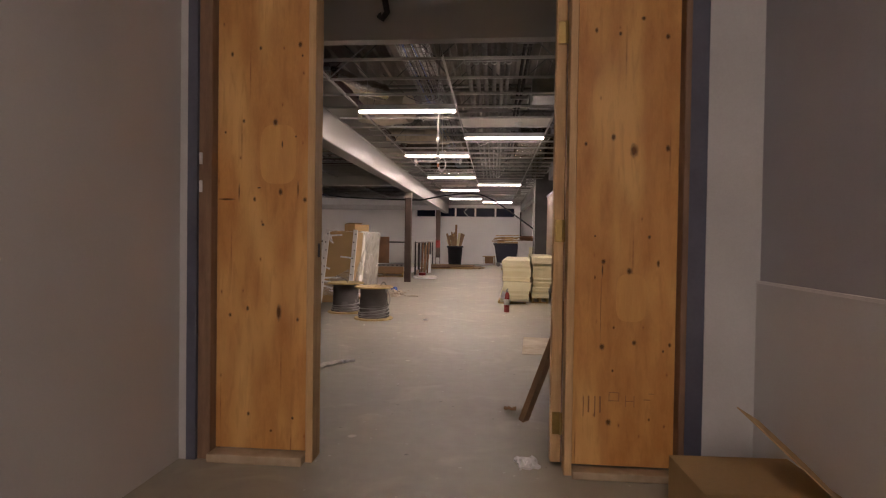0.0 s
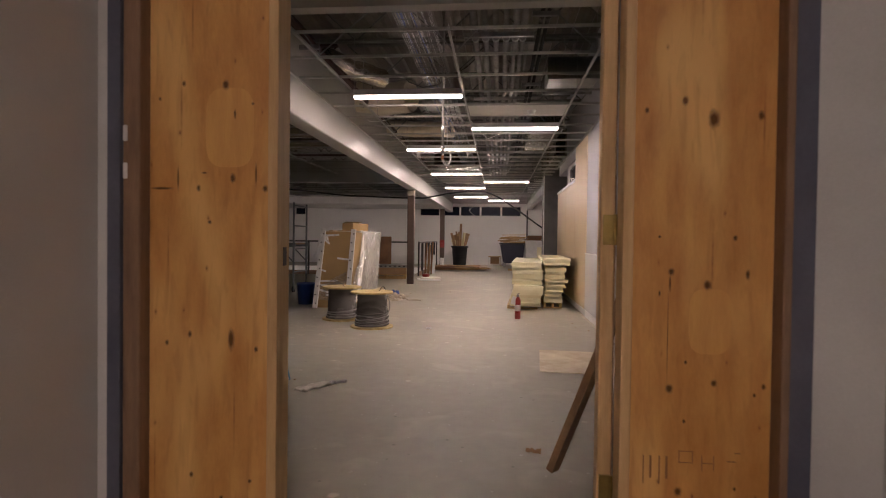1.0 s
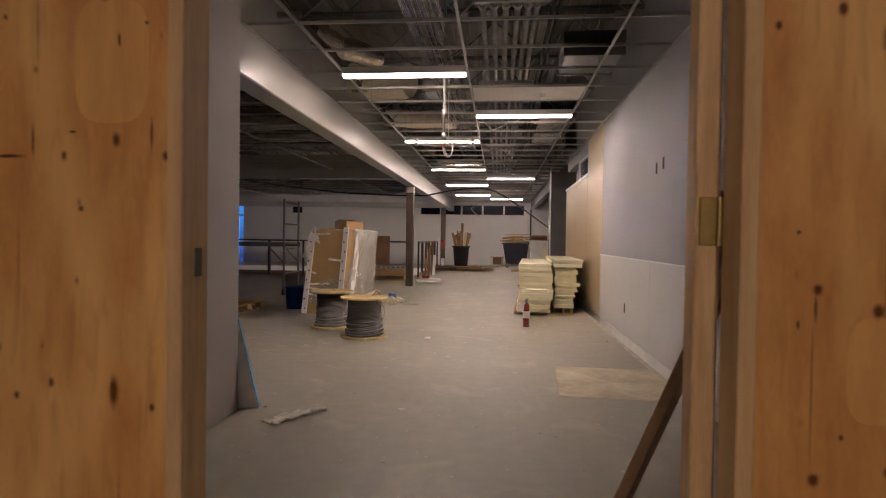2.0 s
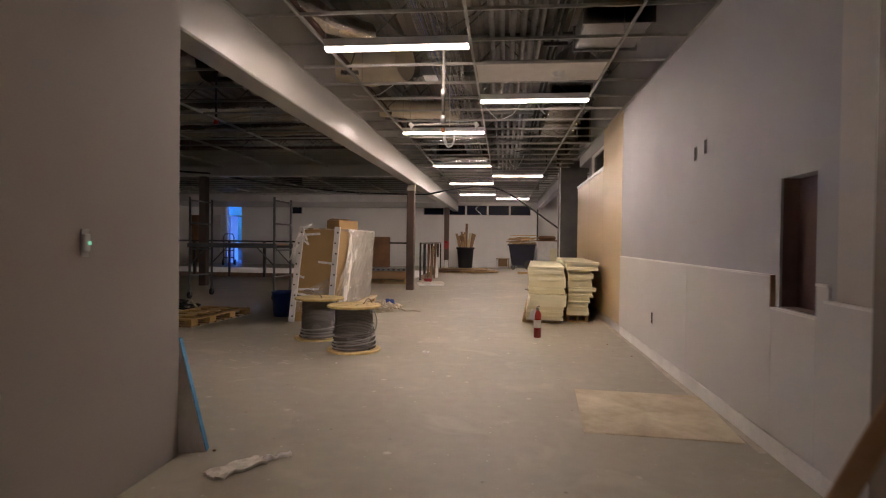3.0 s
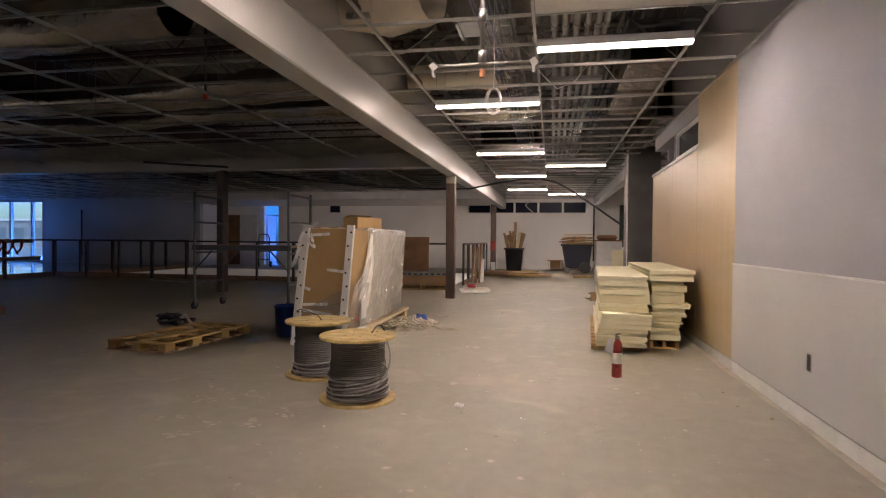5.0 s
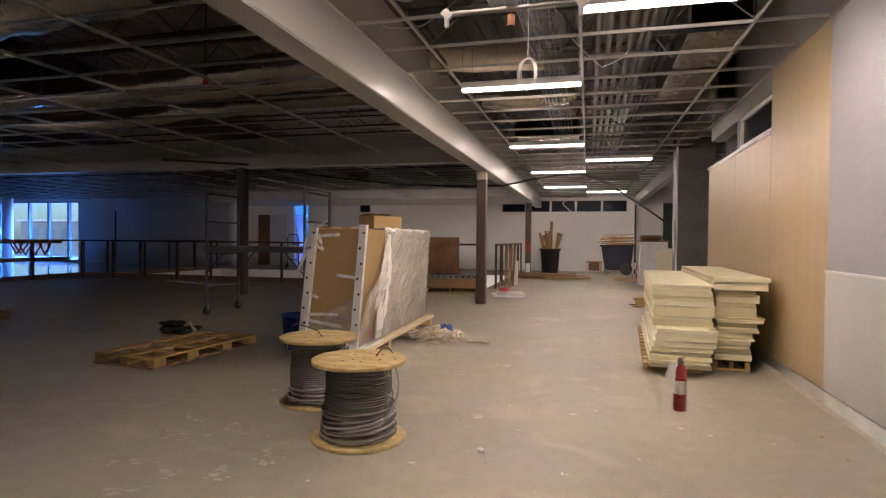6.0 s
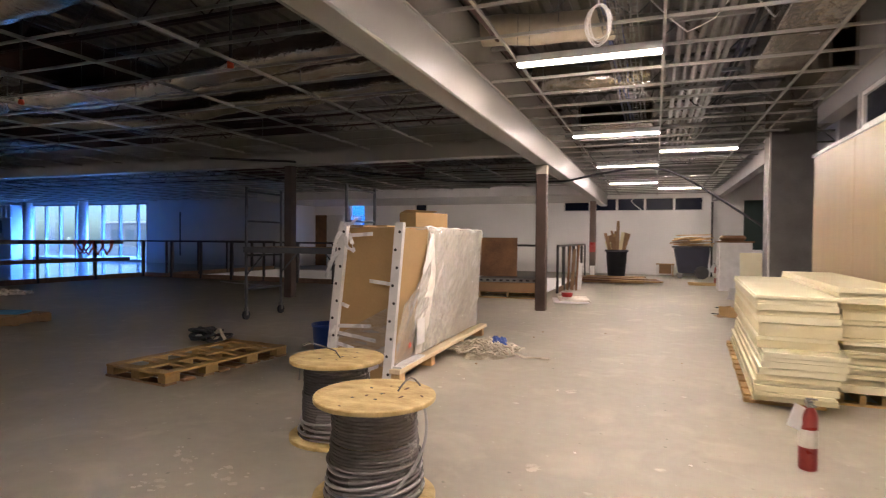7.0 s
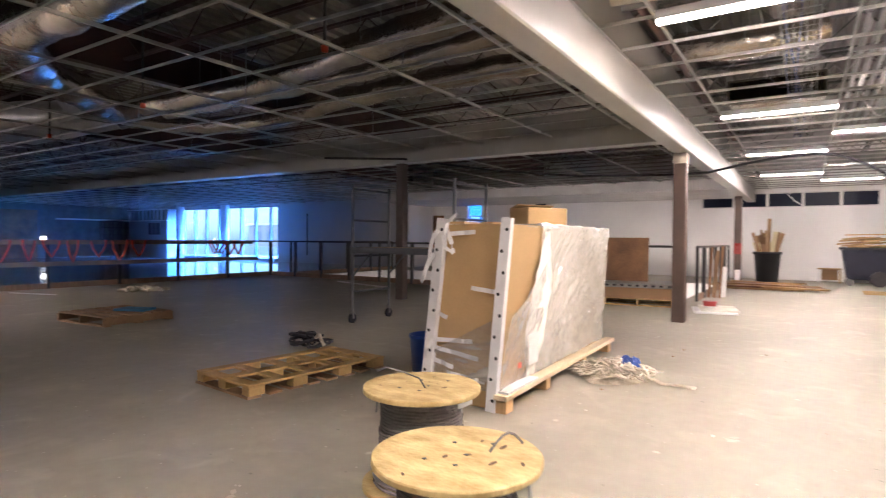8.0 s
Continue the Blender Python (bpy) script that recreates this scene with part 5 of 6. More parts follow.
# ---- foam board stacks ----
def board_stack(m, w, L, z, rows, seed, label):
    """rows from the bottom: thickness, shift sideways, shift of the near end, duller foam or not."""
    random.seed(seed)
    t = thing("foam_board_stack", m, label, "insulation stack", "foam board stacks")
    for h, dx, dy, duller, *wider in rows:
        bm = one(dx, w + dx + sum(wider) + random.uniform(-0.008, 0.008), dy, L + dy * 0.6 + random.uniform(-0.03, 0.03), z + 0.0003, z + h - 0.0007, bevel=0.0022)
        sag = random.uniform(-0.004, 0.004)
        for v in bm.verts:
            v.co.x += sag * v.co.y
        part("foam_board", bm, FOAMEDGE if duller else FOAM, t)
        z += h
    return t


pallet(pose(0.40, 11.44, 0, 0, 0, -3.5), 2.45, 0.50, "low wooden pallet under foam boards", 11, H=0.055)
pallet(pose(0.86, 11.60, 0, 0, 0, -1), 2.38, 0.30, "low wooden pallet under foam boards", 9, H=0.10)
board_stack(pose(0.115, 10.09, 0, 0, 0, -3.5), 0.49, 2.50, 0.056, ((0.04, 0.0, 0.02, 0), (0.028, -0.005, -0.01, 1), (0.045, 0.005, 0.0, 1), (0.03, 0.0, 0.015, 0), (0.045, 0.015, 0.0, 1), (0.05, 0.03, -0.01, 0), (0.045, 0.045, -0.02, 0), (0.028, 0.052, -0.025, 0), (0.035, 0.055, -0.03, 0),
    (0.055, 0.03, 0.15, 1), (0.03, 0.022, 0.145, 0), (0.095, 0.035, 0.14, 1), (0.05, 0.03, 0.13, 0), (0.04, 0.022, 0.13, 1), (0.045, 0.02, 0.115, 0), (0.035, 0.012, 0.12, 0), (0.024, 0.02, 0.11, 0)), 2, "stack of cream foam insulation boards, the top half set back")
# boards below the overhanging top are duller, their shade put into the colour
board_stack(pose(0.69, 10.37, 0, 0, 0, -2), 0.42, 2.30, 0.101, ((0.055, 0.0, 0.0, 0, -0.12), (0.045, 0.0, 0.02, 0, -0.13), (0.03, 0.01, -0.01, 1, -0.14), (0.045, 0.0, 0.01, 0, -0.13), (0.02, 0.0, -0.02, 0, -0.10), (0.05, 0.02, 0.03, 1, -0.13), (0.03, 0.01, 0.01, 1, -0.07), (0.018, 0.0, 0.0, 0, -0.07),
    (0.04, 0.02, 0.02, 1, -0.10), (0.028, 0.01, -0.01, 0, -0.05), (0.022, 0.0, 0.0, 1, -0.03), (0.09, 0.0, 0.03, 1, -0.09), (0.035, 0.015, 0.02, 1, -0.10), (0.075, 0.01, 0.01, 1, -0.08), (0.04, 0.0, 0.02, 1, -0.09),
    (0.045, -0.02, -0.04, 0, 0.02), (0.03, -0.025, -0.03, 0, 0.025), (0.04, -0.02, -0.05, 0, 0.03)), 5, "taller stack of foam insulation boards with overhanging top boards")

# fire extinguisher with tag
def extinguisher(m, label):
    t = thing("fire_extinguisher", m, label, "fire extinguisher", "fire extinguishers")
    bm = bmesh.new()
    lathe(bm, [(0.041, 0), (0.045, 0.006), (0.045, 0.235), (0.041, 0.255), (0.03, 0.275), (0.018, 0.285)], 20)
    part("cylinder", bm, RED, t, smooth=True)
    bm = bmesh.new()
    lathe(bm, [(0.0458, 0.105), (0.0458, 0.185)], 20)
    part("instruction_label", bm, PAPER, t, "pale printed label")
    bm = bmesh.new()
    box(bm, -0.015, 0.015, -0.02, 0.02, 0.283, 0.31)
    bar(bm, (0, 0.02, 0.315), (0, -0.085, 0.335), 0.016, 0.008)
    bar(bm, (0, 0.02, 0.300), (0, -0.075, 0.300), 0.014, 0.006)
    part("valve", bm, GALV, t)
    bm = bmesh.new()
    bar(bm, (-0.045, -0.02, 0.29), (-0.085, -0.03, 0.19), 0.075, 0.002, up=(0.2, -1, 0.1))
    part("tag", bm, WHITEPLASTIC, t, "white inspection tag")
    return t


extinguisher(pose(0.205, 9.02, 0, 0, 0, 10) @ Matrix.Diagonal((0.95, 0.95, 1.12, 1)), "small red fire extinguisher with a paper tag")
extinguisher(pose(1.02, 22.3, 0, 0, 0, -40) @ Matrix.Diagonal((1.6, 1.6, 1.7, 1)), "small red fire extinguisher by the alcove")

# plaster dust along the foot of the wall
bm = bmesh.new()
prev = None
for k in range(90):
    y = 5.55 + k * 0.09
    w = 0.075 + 0.05 * noise.noise(Vector((y * 1.3, 3.0, 0))) + 0.02 * noise.noise(Vector((y * 6, 1.0, 0)))
    w *= 0.6
    a, b = bm.verts.new((WR - 0.011 if y < 9.44 else WR + 0.003, y, 0.004)), bm.verts.new((WR - 0.011 - w, y, 0.002))
    if prev:
        bm.faces.new((prev[0], prev[1], b, a))
    prev = (a, b)
solid("plaster_dust", bm, DUST, "pale plaster dust along the foot of the wall", "dust", kind="stuff")

# floor pieces
sh = solid("floor_board", one(-0.44, 0.44, -0.49, 0.49, 0, 0.006, bevel=0.002), MASONITE, "stained thin tan board on the slab", "board", m=pose(0.755, 6.21, 0.0, 0, 0, -4))


def scrap(m, w, l, mat, label, seed):
    """A crumpled flat scrap."""
    random.seed(seed)
    bm = bmesh.new()
    n = 8
    g = [[bm.verts.new((w * (i / n - 0.5) * (0.7 + 0.3 * noise.noise(Vector((j * 0.5, seed, 0)))), l * (j / n - 0.5), 0.010 + 0.028 * abs(noise.noise(Vector((i * 0.7, j * 0.7, seed)))))) for i in range(n + 1)] for j in range(n + 1)]
    for a, b in zip(g, g[1:]):
        for i in range(n):
            bm.faces.new((a[i], a[i + 1], b[i + 1], b[i]))
    ex = bmesh.ops.extrude_face_region(bm, geom=list(bm.faces))
    bmesh.ops.translate(bm, verts=[v for v in ex["geom"] if isinstance(v, bmesh.types.BMVert)], vec=(0, 0, -0.011))
    return solid("paper_scrap", bm, mat, label, "debris", "floor scraps", m=m)


scrap(pose(-1.47, 4.98, 0, 0, 0, -35), 0.17, 0.27, PAPER, "crumpled grey paper scrap", 1)
scrap(pose(-1.33, 5.14, 0, 0, 0, -50), 0.06, 0.14, WHITEPLASTIC, "small crumpled white paper scrap", 2)
scrap(pose(0.17, 2.97, 0, 0, 0, 10), 0.15, 0.13, WHITEPLASTIC, "crumpled white plastic bag scrap", 3)
scrap(pose(0.11, 3.88, 0, 0, 0, 75), 0.022, 0.08, CARDDARK, "thin dark wood splinter", 4)
scrap(pose(0.46, 15.25, 0, 0, 0, 30), 0.30, 0.16, CARDDARK, "torn brown cardboard scrap", 5)
scrap(pose(-0.95, 7.9, 0, 0, 0, 60), 0.05, 0.06, WHITEPLASTIC, "small crumpled white paper scrap", 6)
# flecks of pale plaster dust on the slab
random.seed(4)
for x, y, rx, ry in ((-2.43, 7.81, 0.26, 0.14), (-2.03, 7.54, 0.12, 0.10), (-2.70, 7.29, 0.20, 0.10), (-2.38, 7.21, 0.10, 0.06), (-2.47, 7.01, 0.16, 0.05), (-2.79, 7.92, 0.22, 0.16), (-2.76, 7.67, 0.16, 0.09), (-1.11, 8.51, 0.05, 0.04), (-1.13, 10.03, 0.06, 0.05), (-2.15, 7.30, 0.14, 0.10)):
    bm = bmesh.new()
    for k in range(16):
        a, q, r = random.uniform(0, 6.28), random.random() ** 0.7, random.choice((0.008, 0.012, 0.018, 0.03))
        cx, cy = rx * q * math.cos(a), ry * q * math.sin(a)
        rim = [bm.verts.new((cx + r * random.uniform(0.5, 1.3) * math.cos(b * 0.7854), cy + 0.6 * r * random.uniform(0.5, 1.3) * math.sin(b * 0.7854), 0.0006 + 0.0001 * k)) for b in range(8)]
        bm.faces.new(rim)
    solid("floor_stain", bm, DUST, "pale flecks of plaster dust on the slab", "floor stain", kind="structure", m=pose(x, y, 0.0, 0, 0, random.uniform(-40, 40)))
random.seed(21)
for i in range(26):
    x, y = random.uniform(-2.6, 1.1), random.uniform(3.6, 13)
    s = random.uniform(0.005, 0.013)
    bm = bmesh.new()
    bmesh.ops.create_icosphere(bm, subdivisions=1, radius=s, matrix=Matrix.Translation((x, y, s * 0.4)) @ Matrix.Diagonal((1, random.uniform(0.5, 2.0), 0.45, 1)))
    solid("crumb", bm, random.choice((PAPER, SCRAPWOOD, CARDDARK)), "small crumb of building rubbish", "debris", "floor crumbs")
bl = thing("blue_insulation_sheet", pose(-1.728, 5.175, 0, 0, 0, 16), "white-faced blue foam offcut standing behind the wall end", "insulation board")


def slanted(y0, y1, inset=0.0):
    bm = bmesh.new()
    out = [(-0.55, 0), (0 - inset, 0), (-0.135 - inset, 0.59), (-0.55, 0.59)]
    f = bm.faces.new([bm.verts.new((x, y0, z)) for x, z in out])
    ex = bmesh.ops.extrude_face_region(bm, geom=[f])
    bmesh.ops.translate(bm, verts=[v for v in ex["geom"] if isinstance(v, bmesh.types.BMVert)], vec=(0, y1 - y0, 0))
    return bm


part("foam_core", slanted(0.0, 0.055), BLUEFOAM, bl, "blue foam core")
part("facing", slanted(-0.004, 0.0, 0.004), WHITEPLASTIC, bl, "white facing")

# ---- rolling scaffold ----
sc = thing("rolling_scaffold", pose(-5.085, 12.49, 0, 0, 0, 0), "grey steel rolling scaffold in the unlit hall", "scaffold")
for sx in (-0.80, 0.80):
    for sy in (-0.39, 0.39):
        bm = bmesh.new()
        cyl(bm, (sx, sy, 0.16), (sx, sy, 1.86), 0.021, 10)
        lg = part("upright", bm, SCAFFOLD, sc)
        bm = bmesh.new()
        cyl(bm, (sx - 0.018, sy, 0.065), (sx + 0.018, sy, 0.065), 0.065, 16)
        part("caster", bm, BLACKPLASTIC, lg, "black caster wheel")
        bm = bmesh.new()
        bar(bm, (sx, sy, 0.06), (sx, sy, 0.17), 0.06, 0.03, up=(0, 1, 0))
        part("caster_fork", bm, GALV, lg)
    for z in (0.42, 0.90, 1.38, 1.80):
        bm = bmesh.new()
        cyl(bm, (sx, -0.39, z), (sx, 0.39, z), 0.015, 8)
        part("rung", bm, SCAFFOLD, sc)
for sy in (-0.39, 0.39):
    bm = bmesh.new()
    bar(bm, (-0.84, sy, 0.98), (0.84, sy, 0.98), 0.035, 0.08)
    part("side_rail", bm, SCAFFOLD, sc)
    for s in (-1, 1):
        bm = bmesh.new()
        cyl(bm, (s * 0.80, sy, 0.62), (s * 0.48, sy, 0.95), 0.012, 8)
        part("brace", bm, SCAFFOLD, sc)
part("platform", one(-0.80, 0.80, -0.30, 0.30, 0.99, 1.02), SCRAPWOOD, sc, "plywood platform")

# ---- second load by the column ----
pallet(pose(-3.30, 16.95, 0, 0, 0, 8), 0.9, 1.15, "wooden pallet under flat cartons", 5)
cr = thing("flat_crate", pose(-3.30, 16.95, 0.126, 0, 0, 8), "flat banded crate on a pallet", "crate")
part("body", one(-0.58, 0.58, -0.45, 0.45, 0, 0.19, bevel=0.006), CARDDARK, cr)
part("top_band", one(-0.60, 0.60, -0.47, 0.47, 0.19, 0.268, bevel=0.006), GALV, cr, "grey metal edge band")
for i in range(9):
    # flat dark patch in place of a shaded slot
    part("slot", one(-0.55 + i * 0.13, -0.49 + i * 0.13, -0.472, -0.47, 0.213, 0.245), SLOT, cr, "dark slot")
b = thing("brown_panel", pose(-3.58, 17.0, 0.396, -4, 0, 8), "dark brown hardboard panel standing on the crate", "panel")
part("sheet", one(-0.42, 0.40, -0.03, 0.03, 0, 0.80, bevel=0.004), BROWNBOARD, b)
b = thing("brown_panel", pose(-4.6, 16.6, 0.0, 0, 0, 12), "dark brown panel behind the wrapped load", "panel")
part("sheet", one(-0.35, 0.35, -0.03, 0.03, 0, 1.12, bevel=0.004), BROWNBOARD, b)
bm = bmesh.new()
bw = thing("timber_bundle", pose(-2.42, 18.9, 0, 0, 0, 0), "upright bundle of brown timber offcuts at the rail", "lumber")
for i, (dx, dy, h, w) in enumerate(((0, 0, 1.02, 0.05), (0.10, 0.05, 0.95, 0.06), (0.2, -0.03, 1.05, 0.045), (0.06, 0.16, 0.85, 0.05))):
    bm = bmesh.new()
    bar(bm, (dx, dy, 0), (dx + 0.04, dy + 0.10, h), w, 0.03, up=(0, 1, 0))
    part("offcut", bm, SCRAPWOOD if i % 2 else BROWNBOARD, bw)
bm = bmesh.new()
bar(bm, (0.22, 0.28, 0), (0.24, 0.36, 0.62), 0.11, 0.015, up=(0, 1, 0))
part("offcut", bm, WHITEPLASTIC, bw, "white panel offcut")
pd = thing("folded_sheet", pose(-2.03, 16.45, 0, 0, 0, 12) @ Matrix.Diagonal((1.35, 1.3, 1.5, 1)), "flattened pink-white carton on the slab", "cardboard")
part("layer", one(-0.22, 0.24, -0.28, 0.3, 0, 0.02, bevel=0.003), WHITEPLASTIC, pd)
part("layer", one(-0.15, 0.26, -0.24, 0.34, 0.021, 0.04, bevel=0.003), PAPER, pd)
bm = bmesh.new()
lathe(bm, [(0.07, 0), (0.085, 0.05), (0.08, 0.055)], 16)
part("red_lid", bm, RED, pd, "red plastic lid")
for o in pd.children:
    if o.name.startswith("red_lid"):
        o.location = (-0.02, 0.22, 0.041)

# ---- far end ----
tc = thing("waste_bin", pose(-1.71, 24.9, 0), "black round bin full of cardboard offcuts", "waste bin")
bm = bmesh.new()
lathe(bm, [(0.27, 0), (0.33, 0.78), (0.37, 0.79), (0.37, 0.86), (0.33, 0.86), (0.25, 0.1)], 24)
part("bin_body", bm, BLACKPLASTIC, tc, smooth=True)
random.seed(31)
for i in range(30):
    a, r = random.uniform(0, 6.28), random.uniform(0, 0.22)
    h = random.uniform(1.0, 1.48) if i else 1.80
    bm = bmesh.new()
    bar(bm, (r * math.cos(a) * 0.5, r * math.sin(a) * 0.5, 0.4), (r * math.cos(a) * 1.8, r * math.sin(a) * 1.2, h), random.uniform(0.05, 0.17), 0.014, up=(random.uniform(-1, 1), 1, 0))
    part("offcut", bm, random.choice((CARDBOARD, CARDDARK, SCRAPWOOD, SCRAPWOOD, CARDDARK, FOAMEDGE)), tc)
tt = thing("tilt_cart", pose(0.53, 24.9, 0), "navy plastic tilt cart heaped with wood scrap", "waste cart")
bm = bmesh.new()
vs = box(bm, -0.52, 0.52, -0.35, 0.35, 0.16, 0.98)
for v in vs:
    if v.co.z < 0.5:
        v.co.x = v.co.x * 0.78 + 0.02
        v.co.y *= 0.85
bmesh.ops.bevel(bm, geom=list(bm.edges), offset=0.04, segments=2, affect="EDGES")
part("tub", bm, NAVYPLASTIC, tt)
part("rim", boxes((-0.56, 0.56, -0.39, -0.34, 0.95, 1.01), (-0.56, 0.56, 0.34, 0.39, 0.95, 1.01), (-0.56, -0.51, -0.34, 0.34, 0.95, 1.01), (0.51, 0.56, -0.34, 0.34, 0.95, 1.01), bevel=0.008), BLACKPLASTIC, tt)
for s in (-1, 1):
    bm = bmesh.new()
    cyl(bm, (0.28, s * 0.37, 0.2), (0.28, s * 0.42, 0.2), 0.2, 20)
    part("wheel", bm, BLACKIRON, tt)
    bm = bmesh.new()
    cyl(bm, (-0.33, s * 0.25 - 0.02, 0.09), (-0.33, s * 0.25 + 0.02, 0.09), 0.09, 14)
    part("caster", bm, GALV, tt)
part("frame", boxes((-0.36, 0.34, -0.3, 0.3, 0.22, 0.29)), BLACKIRON, tt)
for i in range(24):
    bm = bmesh.new()
    x, y, z = random.uniform(-0.4, 0.4), random.uniform(-0.25, 0.25), random.uniform(1.0, 1.32)
    a = random.uniform(-0.5, 0.5)
    bar(bm, (x - 0.25 * math.cos(a), y - 0.25 * math.sin(a), z - 0.05), (x + 0.25 * math.cos(a), y + 0.25 * math.sin(a), z), random.uniform(0.05, 0.14), 0.04)
    part("scrap", bm, random.choice((SCRAPWOOD, STUD, PALLETWOOD, CARDBOARD)), tt)
bm = bmesh.new()
bar(bm, (-0.45, -0.2, 1.34), (0.55, -0.1, 1.36), 0.09, 0.03)
part("scrap", bm, STUD, tt)
lp = thing("lumber_pile", pose(-1.60, 22.3, 0), "flat pile of brown boards on the slab", "lumber")
for i in range(16):
    bm = bmesh.new()
    a, y = random.uniform(-0.25, 0.25), random.uniform(-0.8, 0.9)
    z = 0.02 + 0.031 * (i // 4)
    bar(bm, (-0.9 * math.cos(a) + random.uniform(-0.3, 0.3), y - 0.9 * math.sin(a), z), (0.9 * math.cos(a) + random.uniform(-0.2, 0.4), y + 0.9 * math.sin(a), z), random.uniform(0.12, 0.3), 0.028)
    part("board", bm, random.choice((SCRAPWOOD, BROWNBOARD, PALLETWOOD)), lp)
lp = thing("lumber_pile", pose(0.75, 21.9, 0), "short tan boards on the slab", "lumber")
for i in range(4):
    bm = bmesh.new()
    bar(bm, (-0.45, -0.2 + i * 0.14, 0.02 + 0.01 * i), (0.45, -0.15 + i * 0.12, 0.02 + 0.01 * i), 0.11, 0.018)
    part("board", bm, PALLETWOOD, lp)
bx = thing("small_stool", pose(-0.22, 25.7, 0), "low wooden step box against the far wall", "stool")
part("top", one(-0.28, 0.28, -0.17, 0.17, 0.38, 0.41), CARDBOARD, bx)
part("side", one(-0.26, -0.23, -0.16, 0.16, 0, 0.38), WHITEPLASTIC, bx)
part("side", one(0.23, 0.26, -0.16, 0.16, 0, 0.38), CARDBOARD, bx)
part("crossbar", one(-0.18, 0.2, -0.02, 0.14, 0.08, 0.38), CARDDARK, bx)
cb = thing("white_cabinet", pose(1.20, 20.6, 0), "white cabinet carcass with a dark worktop", "cabinet")
part("carcass", one(-0.33, 0.36, -0.3, 0.3, 0, 1.13, bevel=0.005), WHITEPLASTIC, cb)
part("top", one(-0.36, 0.40, -0.33, 0.33, 1.13, 1.17, bevel=0.004), BROWNBOARD, cb)
part("roll", one(-0.3, 0.25, -0.2, 0.2, 1.17, 1.30, bevel=0.05), BROWNBOARD, cb, "dark rolled sheet")
b = thing("leaning_sheet", pose(1.43, 19.2, 0, -8, 0, 0), "cream sheet leaning by the alcove", "board")
part("sheet", one(-0.25, 0.25, -0.012, 0.012, 0, 0.92, bevel=0.003), FOAM, b)
solid("chalkboard_panel", one(2.15, 3.0, BACK - 0.05, BACK - 0.01, 0.9, 2.5), GREENBOARD, "dark green board on the alcove wall", "board")
part("post", one(1.16, 1.22, BACK - 0.4, BACK - 0.34, 0, 2.45), RAIL, thing("alcove_post", pose(0, 0, 0), "slim dark post at the alcove edge", "post"))

# torn carton with two rods, and a small heap of grey offcuts
tc = thing("torn_carton", pose(0.66, 15.3, 0, 0, 0, -34) @ Matrix.Diagonal((0.85, 0.85, 0.8, 1)), "torn open tan cardboard carton on the slab", "cardboard box")
part("carton_wall", boxes((-0.24, 0.24, -0.20, -0.192, 0.006, 0.20), (-0.24, -0.232, -0.19, 0.2, 0.006, 0.18), (0.232, 0.24, -0.19, 0.2, 0.006, 0.17), (-0.23, 0.23, 0.192, 0.2, 0.006, 0.14)), CARDBOARD, tc)
part("carton_floor", one(-0.24, 0.24, -0.2, 0.2, 0, 0.006), CARDBOARD, tc)
bm = bmesh.new()
box(bm, -0.13, 0.13, -0.003, 0.003, 0, 0.17)
fl = part("carton_flap", bm, CARDDARK, tc, "folded inner flap")
fl.matrix_basis = pose(0.08, 0.10, 0.13, 62, 0, 8)
for y, z in ((-0.05, 0.02), (0.09, 0.13)):
    bm = bmesh.new()
    cyl(bm, (-0.46, y, z), (0.10, y + 0.04, z + 0.02), 0.011, 8)
    part("rod", bm, BLACKIRON, tc, "thin dark rod")
random.seed(77)
og = thing("offcut_heap", pose(1.08, 18.2, 0, 0, 0, 10), "small neat heap of pale grey offcuts", "offcuts")
for k in range(18):
    c = part("offcut", boxes((-0.20, 0.20, -0.03, -0.027, 0, 0.035), (-0.20, 0.20, 0.027, 0.03, 0, 0.035), (-0.20, 0.20, -0.027, 0.027, 0, 0.003)), WAINSCOT, og)
    c.matrix_basis = pose(random.uniform(-0.05, 0.05), -0.08 + 0.08 * (k % 3), 0.038 * (k // 3), 0, 0, random.uniform(-9, 9))

# ---- unlit end of the hall ----
fr = thing("framed_room", pose(-3.1, 24.02, 0), "unfinished room with bare steel studs over grey board", "stud wall")
part("board_face", one(-31.5, -27.0, 0, 0.02, 0, 2.0), DRYWALL, fr, "unpainted grey board")
part("side_face", one(-27.02, -27.0, 0.02, 0.57, 0, 2.66), DRYWALL, fr, "unpainted grey board")
for z in (2.0, 2.62):
    part("track", one(-31.5, -27.0, -0.03, 0.05, z, z + 0.05), CAPTRIM, fr, "pale steel track")
for i in range(13):
    x = -31.5 + i * 4.5 / 12
    part("steel_stud", one(x - 0.03, x + 0.03, -0.03, 0.05, 2.05, 2.62), GALV, fr)
for x in (-28.6, -28.2, -27.8):
    part("dark_box", one(x - 0.14, x + 0.14, -0.06, 0, 1.25, 1.9), BLACKIRON, fr, "dark panel box")


solid("wall_end_recess", boxes((-33.99, -33.93, 15.5, 19.35, 0, 2.45)), BROWNBOARD, "dark brown panelled wall of the hall end", "wall", kind="structure")
part("head_track", one(-33.98, -33.90, 20.2, 24.0, 2.0, 2.08), CAPTRIM, thing("wall_track", pose(0, 0, 0), "pale steel track on the end wall", "trim", kind="structure"))
wl = thing("wall_lamp", pose(-33.97, 19.62, 0.98), "small lit lamp on the end wall", "wall lamp")
part("backplate", one(-0.03, 0.0, -0.14, 0.14, -0.14, 0.14), LAMPBODY, wl)
